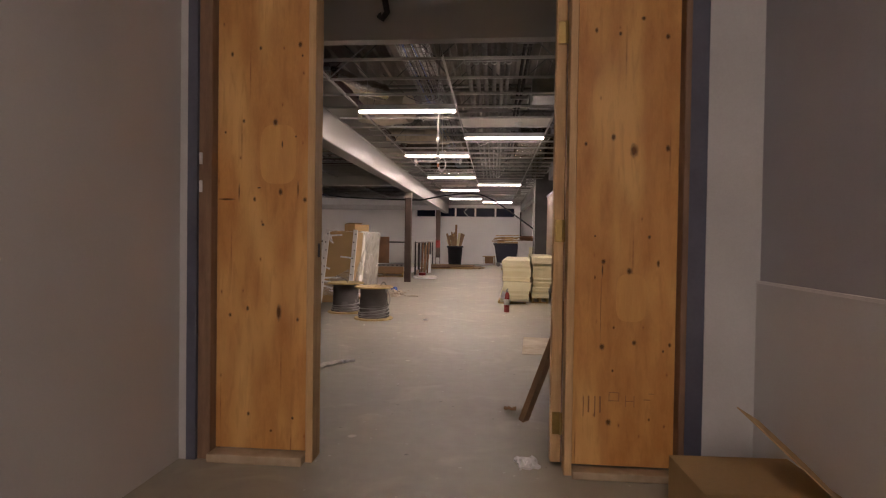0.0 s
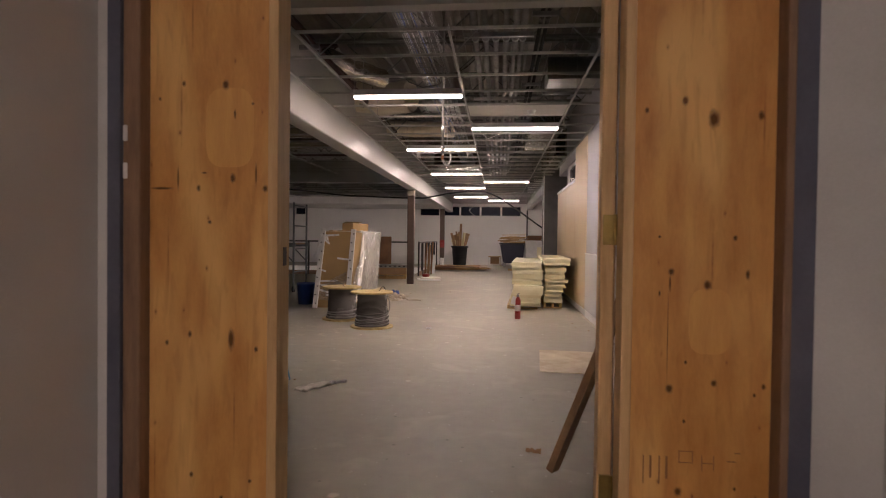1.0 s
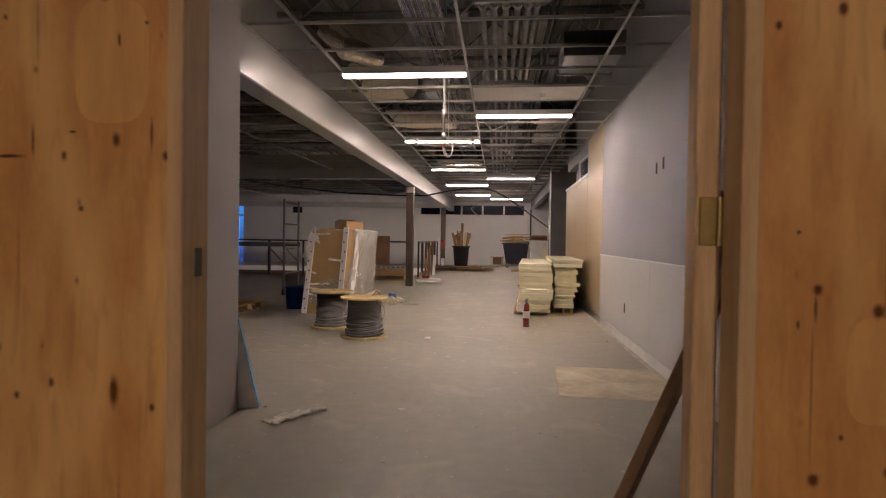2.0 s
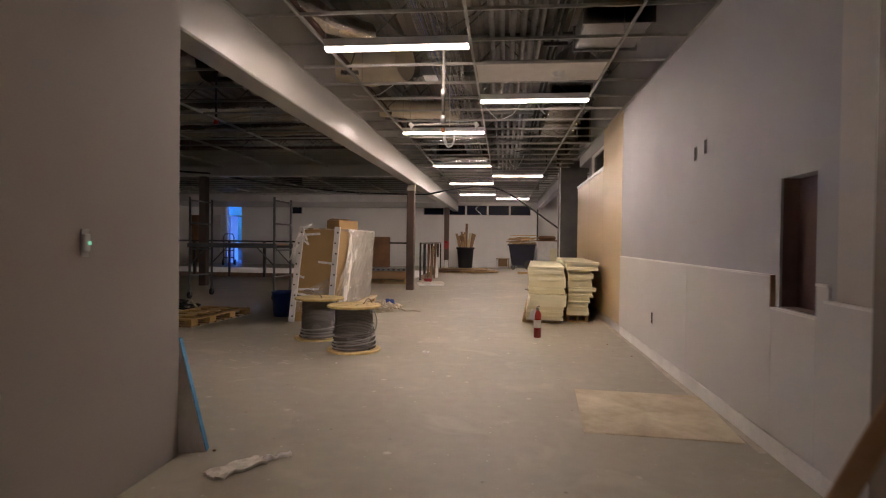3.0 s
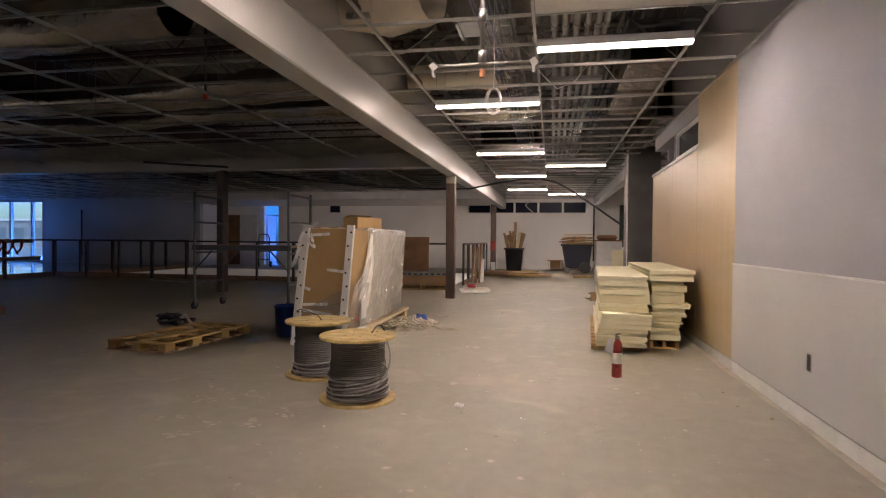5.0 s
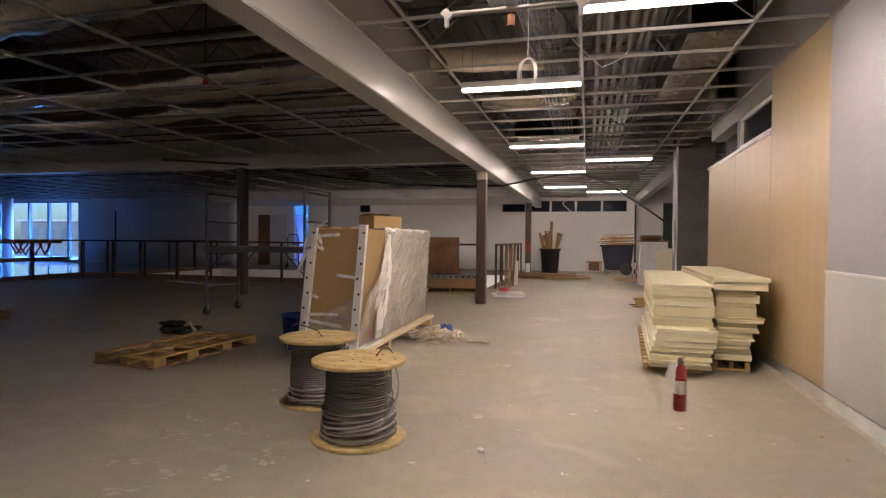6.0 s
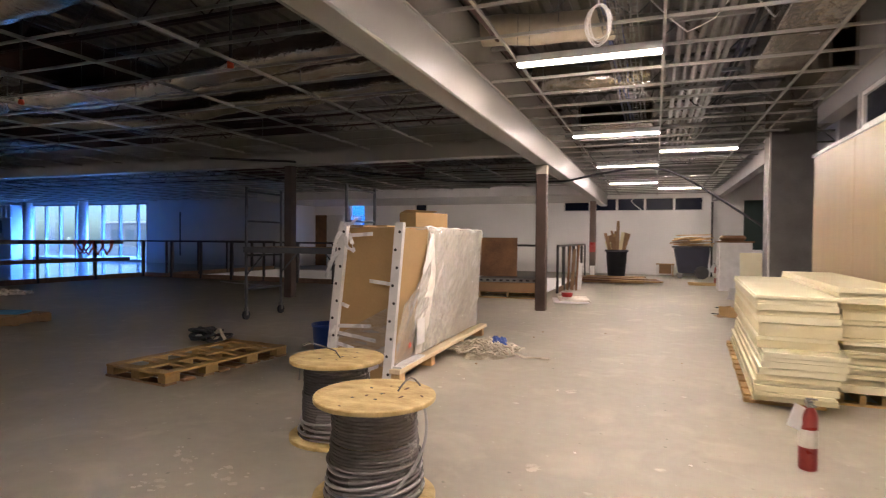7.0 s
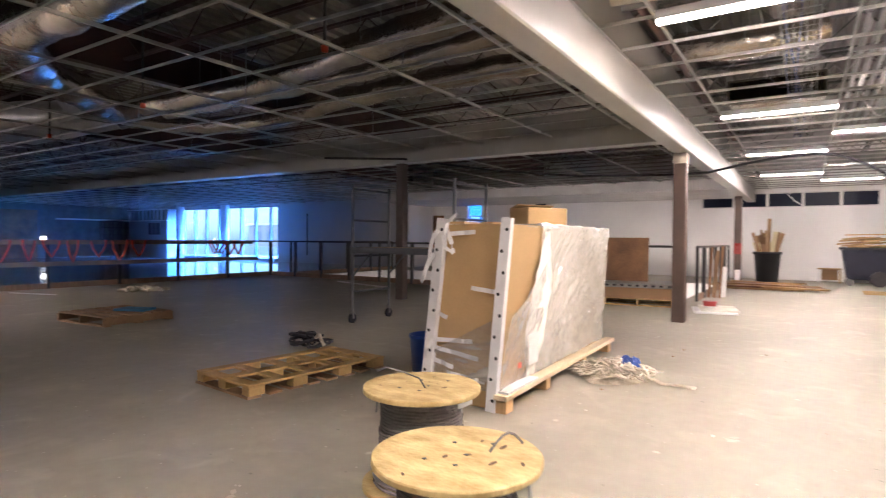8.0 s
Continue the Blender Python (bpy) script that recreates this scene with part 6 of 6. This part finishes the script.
part("diffuser", one(0.0, 0.06, -0.11, 0.11, -0.11, 0.11, bevel=0.02), glow("wall_lamp_glow", (1.0, 0.95, 0.9), 3.0), wl, "glowing diffuser")
rk = thing("shelf_rack", pose(-33.75, 23.1, 0), "black open steel shelf rack", "shelf")
for y in (-0.7, -0.2, 0.25, 0.7):
    for x in (-0.15, 0.15):
        part("upright", one(x - 0.02, x + 0.02, y - 0.02, y + 0.02, 0, 2.0), BLACKIRON, rk)
for z in (0.3, 0.75, 1.2, 1.6, 1.95):
    part("shelf", one(-0.16, 0.16, -0.72, 0.72, z, z + 0.03), BLACKIRON, rk)
solid("wall_panel_white", one(-13.55, -12.75, BACK - 0.03, BACK - 0.002, 0.0, 2.13), WHITEPLASTIC, "white sheet leaning flat on the far wall", "panel")
# flat panel whose dark colour stands in for a dim doorway
solid("wall_panel_brown", one(-14.12, -13.58, BACK - 0.035, BACK - 0.002, 0.0, 2.13), BROWNBOARD, "flat dark brown panel in place of a dim doorway", "panel")
bm = bmesh.new()
bar(bm, (-11.0, 17.25, 0.012), (-8.95, 16.65, 0.012), 0.07, 0.02)
solid("trim_strip", bm, WHITEPLASTIC, "long white trim strip on the slab", "trim")
bm = bmesh.new()
bar(bm, (-13.9, 11.07, 0.010), (-12.8, 11.42, 0.010), 0.035, 0.015)
solid("trim_strip", bm, WHITEPLASTIC, "thin white trim strip on the slab", "trim")
bm = bmesh.new()
tube(bm, [(-0.70, 21, 2.74), (-0.78, 21, 2.53), (-0.95, 21, 2.35), (-1.13, 21, 2.18), (-1.02, 21, 2.06), (-0.83, 21, 1.91)], 0.010, 6)
solid("hanging_wire", bm, WHITEPLASTIC, "bent white wire hanging from the grid", "wire", smooth=True)
ht = thing("hand_truck", pose(-11.3, 24.2, 0, 0, 0, 15), "slim steel hand truck by the wall", "hand truck")
bm = bmesh.new()
tube(bm, [(-0.2, 0, 0.05), (-0.2, 0, 1.15), (-0.14, 0, 1.28), (0.14, 0, 1.28), (0.2, 0, 1.15), (0.2, 0, 0.05)], 0.02, 8)
part("frame", bm, RAIL, ht)
for z in (0.3, 0.6, 0.9):
    part("crossbar", one(-0.2, 0.2, -0.015, 0.015, z, z + 0.03), RAIL, ht)
for s in (-0.24, 0.24):
    bm = bmesh.new()
    cyl(bm, (s - 0.02, 0.1, 0.12), (s + 0.02, 0.1, 0.12), 0.12, 14)
    part("wheel", bm, BLACKPLASTIC, ht)

# ---- above the ceiling grid ----
def joist(y, x0, x1, z0, z1, mat, label):
    t = thing("bar_joist", pose(0, y, 0), label, "roof joist", "bar joists", kind="structure")
    part("top_chord", one(x0, x1, -0.04, 0.04, z1 - 0.03, z1), mat, t)
    part("bottom_chord", boxes((x0, x1, -0.035, -0.008, z0, z0 + 0.03), (x0, x1, 0.008, 0.035, z0, z0 + 0.03)), mat, t)
    bm = bmesh.new()
    n = max(2, int((x1 - x0) / 0.5))
    for i in range(n):
        a, b = x0 + (x1 - x0) * i / n, x0 + (x1 - x0) * (i + 1) / n
        lo, hi = (z0 + 0.015, z1 - 0.015)
        cyl(bm, (a, 0, lo if i % 2 else hi), (b, 0, hi if i % 2 else lo), 0.009, 6)
    part("web_rods", bm, mat, t)
    return t


for i in range(14):
    joist(5.9 + i * 1.5, -2.3, 3.3, 3.45, 3.95, JOISTGREY, "grey open-web roof joist")
for i in range(13):
    joist(5.9 + i * 1.5, -33.8, -2.45, 3.45, 3.95, JOIST, "red primed open-web roof joist")


for x in (-2.80, -8.35, -13.9):
    g = thing("roof_girder", pose(x, 0, 0), "dark maroon primed steel roof girder", "roof beam", "roof girders", kind="structure")
    part("web", one(-0.006, 0.006, 5.12, 24.5, 3.30, 3.93), JOIST, g)
    part("bottom_flange", one(-0.09, 0.09, 5.12, 24.5, 3.28, 3.30), JOIST, g)
    part("top_flange", one(-0.09, 0.09, 5.12, 24.5, 3.93, 3.95), JOIST, g)


def conduits(xs, y0, y1, z, r, mat, label, name="conduit_run"):
    t = thing(name, pose(0, 0, 0), label, "conduit")
    for x in xs:
        bm = bmesh.new()
        cyl(bm, (x, y0, z), (x, y1, z), r, 10)
        c = part("conduit", bm, mat, t, smooth=True)
        for y in (y0 + 1.2, y0 + 4.2, y0 + 7.2, y0 + 10.2):
            if y < y1:
                bm = bmesh.new()
                cyl(bm, (x, y, z), (x, y + 0.06, z), r * 1.3, 10)
                part("coupling", bm, mat, c)
    for k in range(int((y1 - y0) / 2.4)):
        bm = bmesh.new()
        box(bm, min(xs) - 0.1, max(xs) + 0.1, y0 + 1.0 + 2.4 * k, y0 + 1.04 + 2.4 * k, z - r - 0.04, z - r)
        part("strut", bm, GALV, t)
    return t


conduits([-0.34, -0.24, -0.14, -0.04, 0.05, 0.12], 5.2, 20.0, 3.12, 0.028, GALV, "bundle of galvanised conduits over the grid")
conduits([0.30, 0.36], 5.2, 26.0, 3.30, 0.02, BLACKIRON, "pair of dark pipes over the grid")
conduits([-1.95], 5.2, 26.0, 3.05, 0.035, REDPIPE, "dull red sprinkler main over the grid")


def duct(pts, r, mat, label, seed):
    """Flexible duct in a loose foil jacket, with ring dents and hangers."""
    random.seed(seed)
    t = thing("foil_duct", pose(0, 0, 0), label, "air duct", "foil ducts")
    bm = bmesh.new()
    fine, rr = [], []
    P = [Vector(p) for p in pts]
    for a, b in zip(P, P[1:]):
        n = max(2, int((b - a).length / 0.11))
        for k in range(n):
            fine.append(a.lerp(b, k / n) + Vector((0, 0, 0.012 * math.sin(k * 0.9))))
    fine.append(P[-1])
    n, rings, last = 18, [], None
    for i, p in enumerate(fine):
        d = (fine[min(i + 1, len(fine) - 1)] - fine[max(i - 1, 0)]).normalized()
        a = Vector((0, 0, 1)) - d * d.z
        a.normalize()
        b = d.cross(a)
        rings.append([bm.verts.new(p + (r + 0.05 * r * noise.noise(p * 3 + Vector((k, seed, 0))) * 2 - (0.03 * r if i % 7 == 0 else 0)) * (a * math.cos(2 * math.pi * k / n) + b * math.sin(2 * math.pi * k / n))) for k in range(n)])
    for r0, r1 in zip(rings, rings[1:]):
        for k in range(n):
            bm.faces.new((r0[k], r0[(k + 1) % n], r1[(k + 1) % n], r1[k]))
    part("jacket", bm, mat, t, smooth=True)
    bm = bmesh.new()
    for i in range(6, len(fine) - 4, 14):
        p = fine[i]
        for s in (-1, 1):
            cyl(bm, (p.x, p.y + s * r, p.z), (p.x, p.y + s * r, 3.95), 0.004, 4)
    if len(bm.verts):
        tagged(part("hanger_wires", bm, GALV, t), kind="stuff")
    else:
        bm.free()
    return t


duct([(-2.4, 10.70, 3.18), (-4.9, 11.05, 3.18), (-7.0, 11.35, 3.16), (-9.3, 11.15, 3.14), (-10.4, 11.4, 3.14)], 0.165, FOIL, "long foil-wrapped flexible duct", 3)
duct([(-2.4, 11.45, 3.22), (-6.2, 11.80, 3.20), (-9.4, 11.60, 3.14)], 0.125, FOIL, "slim foil-wrapped duct beside the long one", 5)
duct([(-2.9, 12.3, 3.15), (-6.4, 12.4, 3.12), (-8.4, 12.75, 3.08), (-9.6, 12.5, 3.08), (-10.5, 11.6, 3.12)], 0.145, FOIL, "curved foil-wrapped flexible duct", 8)
duct([(-10.3, 11.4, 3.15), (-13.0, 10.2, 3.2), (-15.0, 10.0, 3.2)], 0.24, GALV, "wide galvanised duct branch", 11)
duct([(-3.6, 8.55, 3.14), (-5.5, 8.7, 3.1), (-7.2, 8.7, 3.1), (-8.5, 9.5, 3.12), (-10.0, 11.1, 3.14)], 0.24, FOIL, "foil-wrapped duct bending round over the dark hall", 29)
duct([(-2.12, 8.78, 3.16), (-1.75, 8.80, 3.10), (-1.32, 8.62, 3.12)], 0.22, WRAP, "fat pale blanket-wrapped duct over the strip lamps", 14)
duct([(-2.0, 12.9, 3.2), (-1.2, 12.8, 3.12), (-0.65, 12.9, 3.2)], 0.15, FOIL, "short foil duct over the strip lamps", 15)
duct([(-2.12, 10.92, 3.14), (-1.5, 11.0, 3.12), (-0.92, 11.12, 3.14)], 0.135, WRAP, "pale blanket-wrapped duct passing over the beam", 21)
duct([(-2.12, 7.25, 3.24), (-1.9, 7.6, 3.18), (-1.62, 8.1, 3.22)], 0.12, FOIL, "short crumpled foil duct beside the beam", 16)


def rect_duct(x0, x1, y0, y1, z0, z1, mat, label):
    t = thing("sheet_metal_duct", pose(0, 0, 0), label, "air duct", "sheet metal ducts")
    part("trunk", one(x0, x1, y0, y1, z0, z1, bevel=0.01), mat, t)
    along = (y1 - y0) > (x1 - x0)
    n = max(1, int(max(y1 - y0, x1 - x0) / 1.2))
    for i in range(n + 1):
        bm = bmesh.new()
        f = i / n
        if along:
            y = y0 + (y1 - y0 - 0.03) * f
            box(bm, x0 - 0.02, x1 + 0.02, y, y + 0.03, z0 - 0.02, z1 + 0.02)
        else:
            x = x0 + (x1 - x0 - 0.03) * f
            box(bm, x, x + 0.03, y0 - 0.02, y1 + 0.02, z0 - 0.02, z1 + 0.02)
        part("flange", bm, mat, t)
    return t


rect_duct(-12.6, -9.4, 6.2, 8.6, 2.92, 3.35, FOIL, "wide foil-faced duct trunk over the dark hall")
rect_duct(-33, -10.4, 10.8, 11.6, 3.0, 3.4, GALV, "long galvanised duct trunk over the dark hall")
rect_duct(0.45, 1.0, 7.2, 7.9, 2.95, 3.15, GALV, "sheet metal box over the grid")
rect_duct(0.42, 0.95, 10.2, 12.6, 2.98, 3.25, FOIL, "foil-faced duct over the grid")
rect_duct(-1.25, -0.75, 9.3, 9.7, 3.15, 3.35, GALV, "sheet metal duct over the grid")
rect_duct(-1.7, -0.6, 15.0, 16.2, 3.0, 3.3, FOIL, "foil-faced duct over the grid")
rect_duct(-2.05, 1.0, 18.6, 19.0, 2.95, 3.2, GALV, "sheet metal duct over the grid")
rect_duct(-2.05, 1.0, 22.2, 22.7, 2.95, 3.2, GALV, "sheet metal duct over the grid")
rect_duct(1.0, 1.2, 12.0, 15.3, 2.80, 3.3, FOIL, "pale wrapped duct by the clad column")

# cable tray: wire basket
ct = thing("wire_basket_tray", pose(0, 0, 0), "steel wire basket cable tray over the grid", "cable tray")
for x, z in [(-1.0 + 0.05 * i, 3.02) for i in range(7)] + [(x, z) for x in (-1.0, -0.7) for z in (3.06, 3.1)]:
    bm = bmesh.new()
    bar(bm, (x, 5.3, z), (x, 22, z), 0.006, 0.006)
    part("long_wire", bm, GALV, ct)
for i in range(110):
    y = 5.35 + i * 0.15
    bm = bmesh.new()
    bar(bm, (-1.0, y, 3.016), (-0.7, y, 3.016), 0.005, 0.005)
    for x in (-1.0, -0.7):
        bar(bm, (x, y, 3.016), (x, y, 3.1), 0.005, 0.005, up=(0, 1, 0))
    part("cross_wire", bm, GALV, ct)
random.seed(40)
cl = thing("data_cables", pose(0, 0, 0), "loose blue and grey cables over the grid", "cables")
for i in range(12):
    x = random.uniform(-0.98, -0.72)
    bm = bmesh.new()
    tube(bm, [(x + 0.03 * math.sin(k * 0.7 + i), 5.3 + k * 0.55, 3.035 + 0.02 * random.random()) for k in range(30)], 0.006, 5)
    part("cable", bm, BLUEPLASTIC if i % 3 == 0 else CABLE, cl)
for i in range(16):
    x, y = random.uniform(-2.0, 1.1), random.uniform(5.5, 20)
    bm = bmesh.new()
    dx, dy = random.uniform(-1.2, 1.2), random.uniform(-1.0, 1.0)
    tube(bm, [(x + dx * k / 7, y + dy * k / 7, 3.3 - 0.35 * math.sin(math.pi * k / 7) + random.uniform(-0.03, 0.03)) for k in range(8)], 0.006, 5)
    part("cable", bm, random.choice((CABLE, WHITEPLASTIC, BLACKIRON)), cl)

# grid hanger wires and splay braces
hw = bmesh.new()
for i in range(17):
    for x in LX:
        cyl(hw, (x, 5.8 + i * 1.22, GRID + 0.04), (x, 5.8 + i * 1.22, 3.95), 0.0025, 4)
        if i % 3 == 0:
            cyl(hw, (x, 5.8 + i * 1.22, GRID + 0.04), (x + 0.9, 5.8 + i * 1.22 + 0.6, 3.9), 0.006, 4)
            cyl(hw, (x, 5.8 + i * 1.22, GRID + 0.04), (x - 0.9, 5.8 + i * 1.22 + 0.6, 3.9), 0.006, 4)
for i in range(8):
    for j in range(7):
        x, y = -3.0 - 1.22 * (1 + 2 * i), 6.1 + 2.44 * j
        cyl(hw, (x, y, GRID + 0.04), (x, y, 3.95), 0.005, 4)
solid("hanger_wires", hw, GALV, "steel hanger wires above the grid", "wires", kind="stuff")

# the one fitted tile with a detector
ti = thing("ceiling_tile", pose(0.12, 7.915, GRID + 0.006), "single white mineral tile in the grid", "ceiling tile")
part("tile", one(-0.595, 0.595, -0.29, 0.29, 0, 0.016, bevel=0.003), TILE, ti)
bm = bmesh.new()
lathe(bm, [(0.02, -0.05), (0.035, -0.045), (0.055, -0.008), (0.055, 0)], 18)
for v in bm.verts:
    v.co.x += 0.18
part("smoke_detector", bm, WHITEPLASTIC, ti, "round white detector")

# hanging projector mount with a coil of cable
pm = thing("projector_mount", pose(-0.74, 7.30, 0), "white hanging pole mount with a cross arm", "projector mount")
bm = bmesh.new()
cyl(bm, (0, 0, 2.16), (0, 0, 4.0), 0.013, 14)
part("pole", bm, MOUNT, pm, smooth=True)
for z in (2.17, 2.40):
    bm = bmesh.new()
    cyl(bm, (0, 0, z - 0.035), (0, 0, z + 0.035), 0.024, 14)
    part("collar", bm, GALV, pm, smooth=True)
bm = bmesh.new()
cyl(bm, (-0.28, 0, 2.13), (0.29, 0, 2.13), 0.009, 12)
part("cross_arm", bm, MOUNT, pm, smooth=True)
for x in (-0.28, 0.29):
    bm = bmesh.new()
    cyl(bm, (x, 0, 2.15), (x, 0, 2.07), 0.010, 10)
    bar(bm, (x - 0.014, 0, 2.145), (x + 0.014, 0, 2.11), 0.035, 0.02, up=(0, 1, 0))
    part("bracket", bm, MOUNT, pm)
bm = bmesh.new()
cyl(bm, (0.0, 0, 2.055), (0.0, 0, 2.10), 0.016, 12)
part("copper_fitting", bm, COPPER, pm, "small rusty fitting")
co = thing("cable_coil", pose(-0.83, 8.80, 0), "coil of white cable hanging from the grid", "cable")
random.seed(17)
for k in range(5):
    bm = bmesh.new()
    w, h, dx = 0.05 + 0.004 * k, 0.10 + random.uniform(-0.012, 0.012), random.uniform(-0.012, 0.012)
    tube(bm, [(dx + w * math.sin(a), 0.006 * k + 0.01 * math.cos(2 * a), 2.40 - h + h * math.cos(a)) for a in [2 * math.pi * i / 22 for i in range(23)]], 0.0032, 5)
    part("loop", bm, WHITEPLASTIC, co, smooth=True)
bm = bmesh.new()
tube(bm, [(0.004 * math.sin(i), 0, 2.40 + 0.1 * i) for i in range(9)], 0.0035, 5)
part("hanging_lead", bm, WHITEPLASTIC, co, smooth=True)

# black feed hose strung across the hall
bm = bmesh.new()
pts = [(1.85, 17.1, 0.02), (1.86, 17.05, 0.5), (1.62, 17.0, 1.08), (1.31, 17, 1.38), (1.1, 17, 1.53), (0.86, 17, 1.70), (0.63, 17, 1.87), (0.40, 17, 2.03), (0.17, 17, 2.19), (-0.05, 17, 2.33), (-0.25, 17, 2.43), (-0.43, 17, 2.49), (-0.63, 17, 2.525), (-1.0, 17, 2.52), (-1.6, 17, 2.44), (-2.2, 17.0, 2.32), (-3.0, 17.2, 2.34), (-4.5, 17.0, 2.38), (-6.0, 16.2, 2.50), (-7.0, 14.7, 2.60), (-8.5, 14.2, 2.66)]
tube(bm, pts, 0.022, 10)
solid("feed_hose", bm, BLACKPLASTIC, "black feed hose slung below the grid", "cable", smooth=True)
hd = thing("hanging_hook", pose(-0.98, 5.0, 0), "small dark bracket hanging at the header", "bracket")
bm = bmesh.new()
tube(bm, [(0, -0.06, 3.5), (0, -0.06, 3.18), (0.02, -0.06, 3.08), (-0.02, -0.06, 3.03), (-0.05, -0.06, 3.06)], 0.03, 6)
part("hook", bm, BLACKIRON, hd)


def sprinkler(x, y):
    t = thing("sprinkler_drop", pose(x, y, 0), "thin sprinkler drop with an orange cap", "sprinkler", "sprinkler drops")
    bm = bmesh.new()
    cyl(bm, (0, 0, 2.76), (0, 0, 4.0), 0.014, 10)
    part("pipe", bm, BLACKIRON, t, smooth=True)
    bm = bmesh.new()
    lathe(bm, [(0.018, 2.70), (0.030, 2.705), (0.030, 2.755), (0.018, 2.76)], 14)
    part("cap", bm, ORANGE, t, "orange shipping cap", smooth=True)


for x, y in ((-4.20, 9.87), (-10.96, 10.57), (-7.58, 10.2)):
    sprinkler(x, y)
# surface conduit on the painted side wall
bm = bmesh.new()
box(bm, -19.93, -19.87, SIDE - 0.03, SIDE - 0.001, 0.35, 2.25, bevel=0.004)
solid("wall_conduit", bm, RAIL, "dark surface conduit up the painted wall", "conduit")
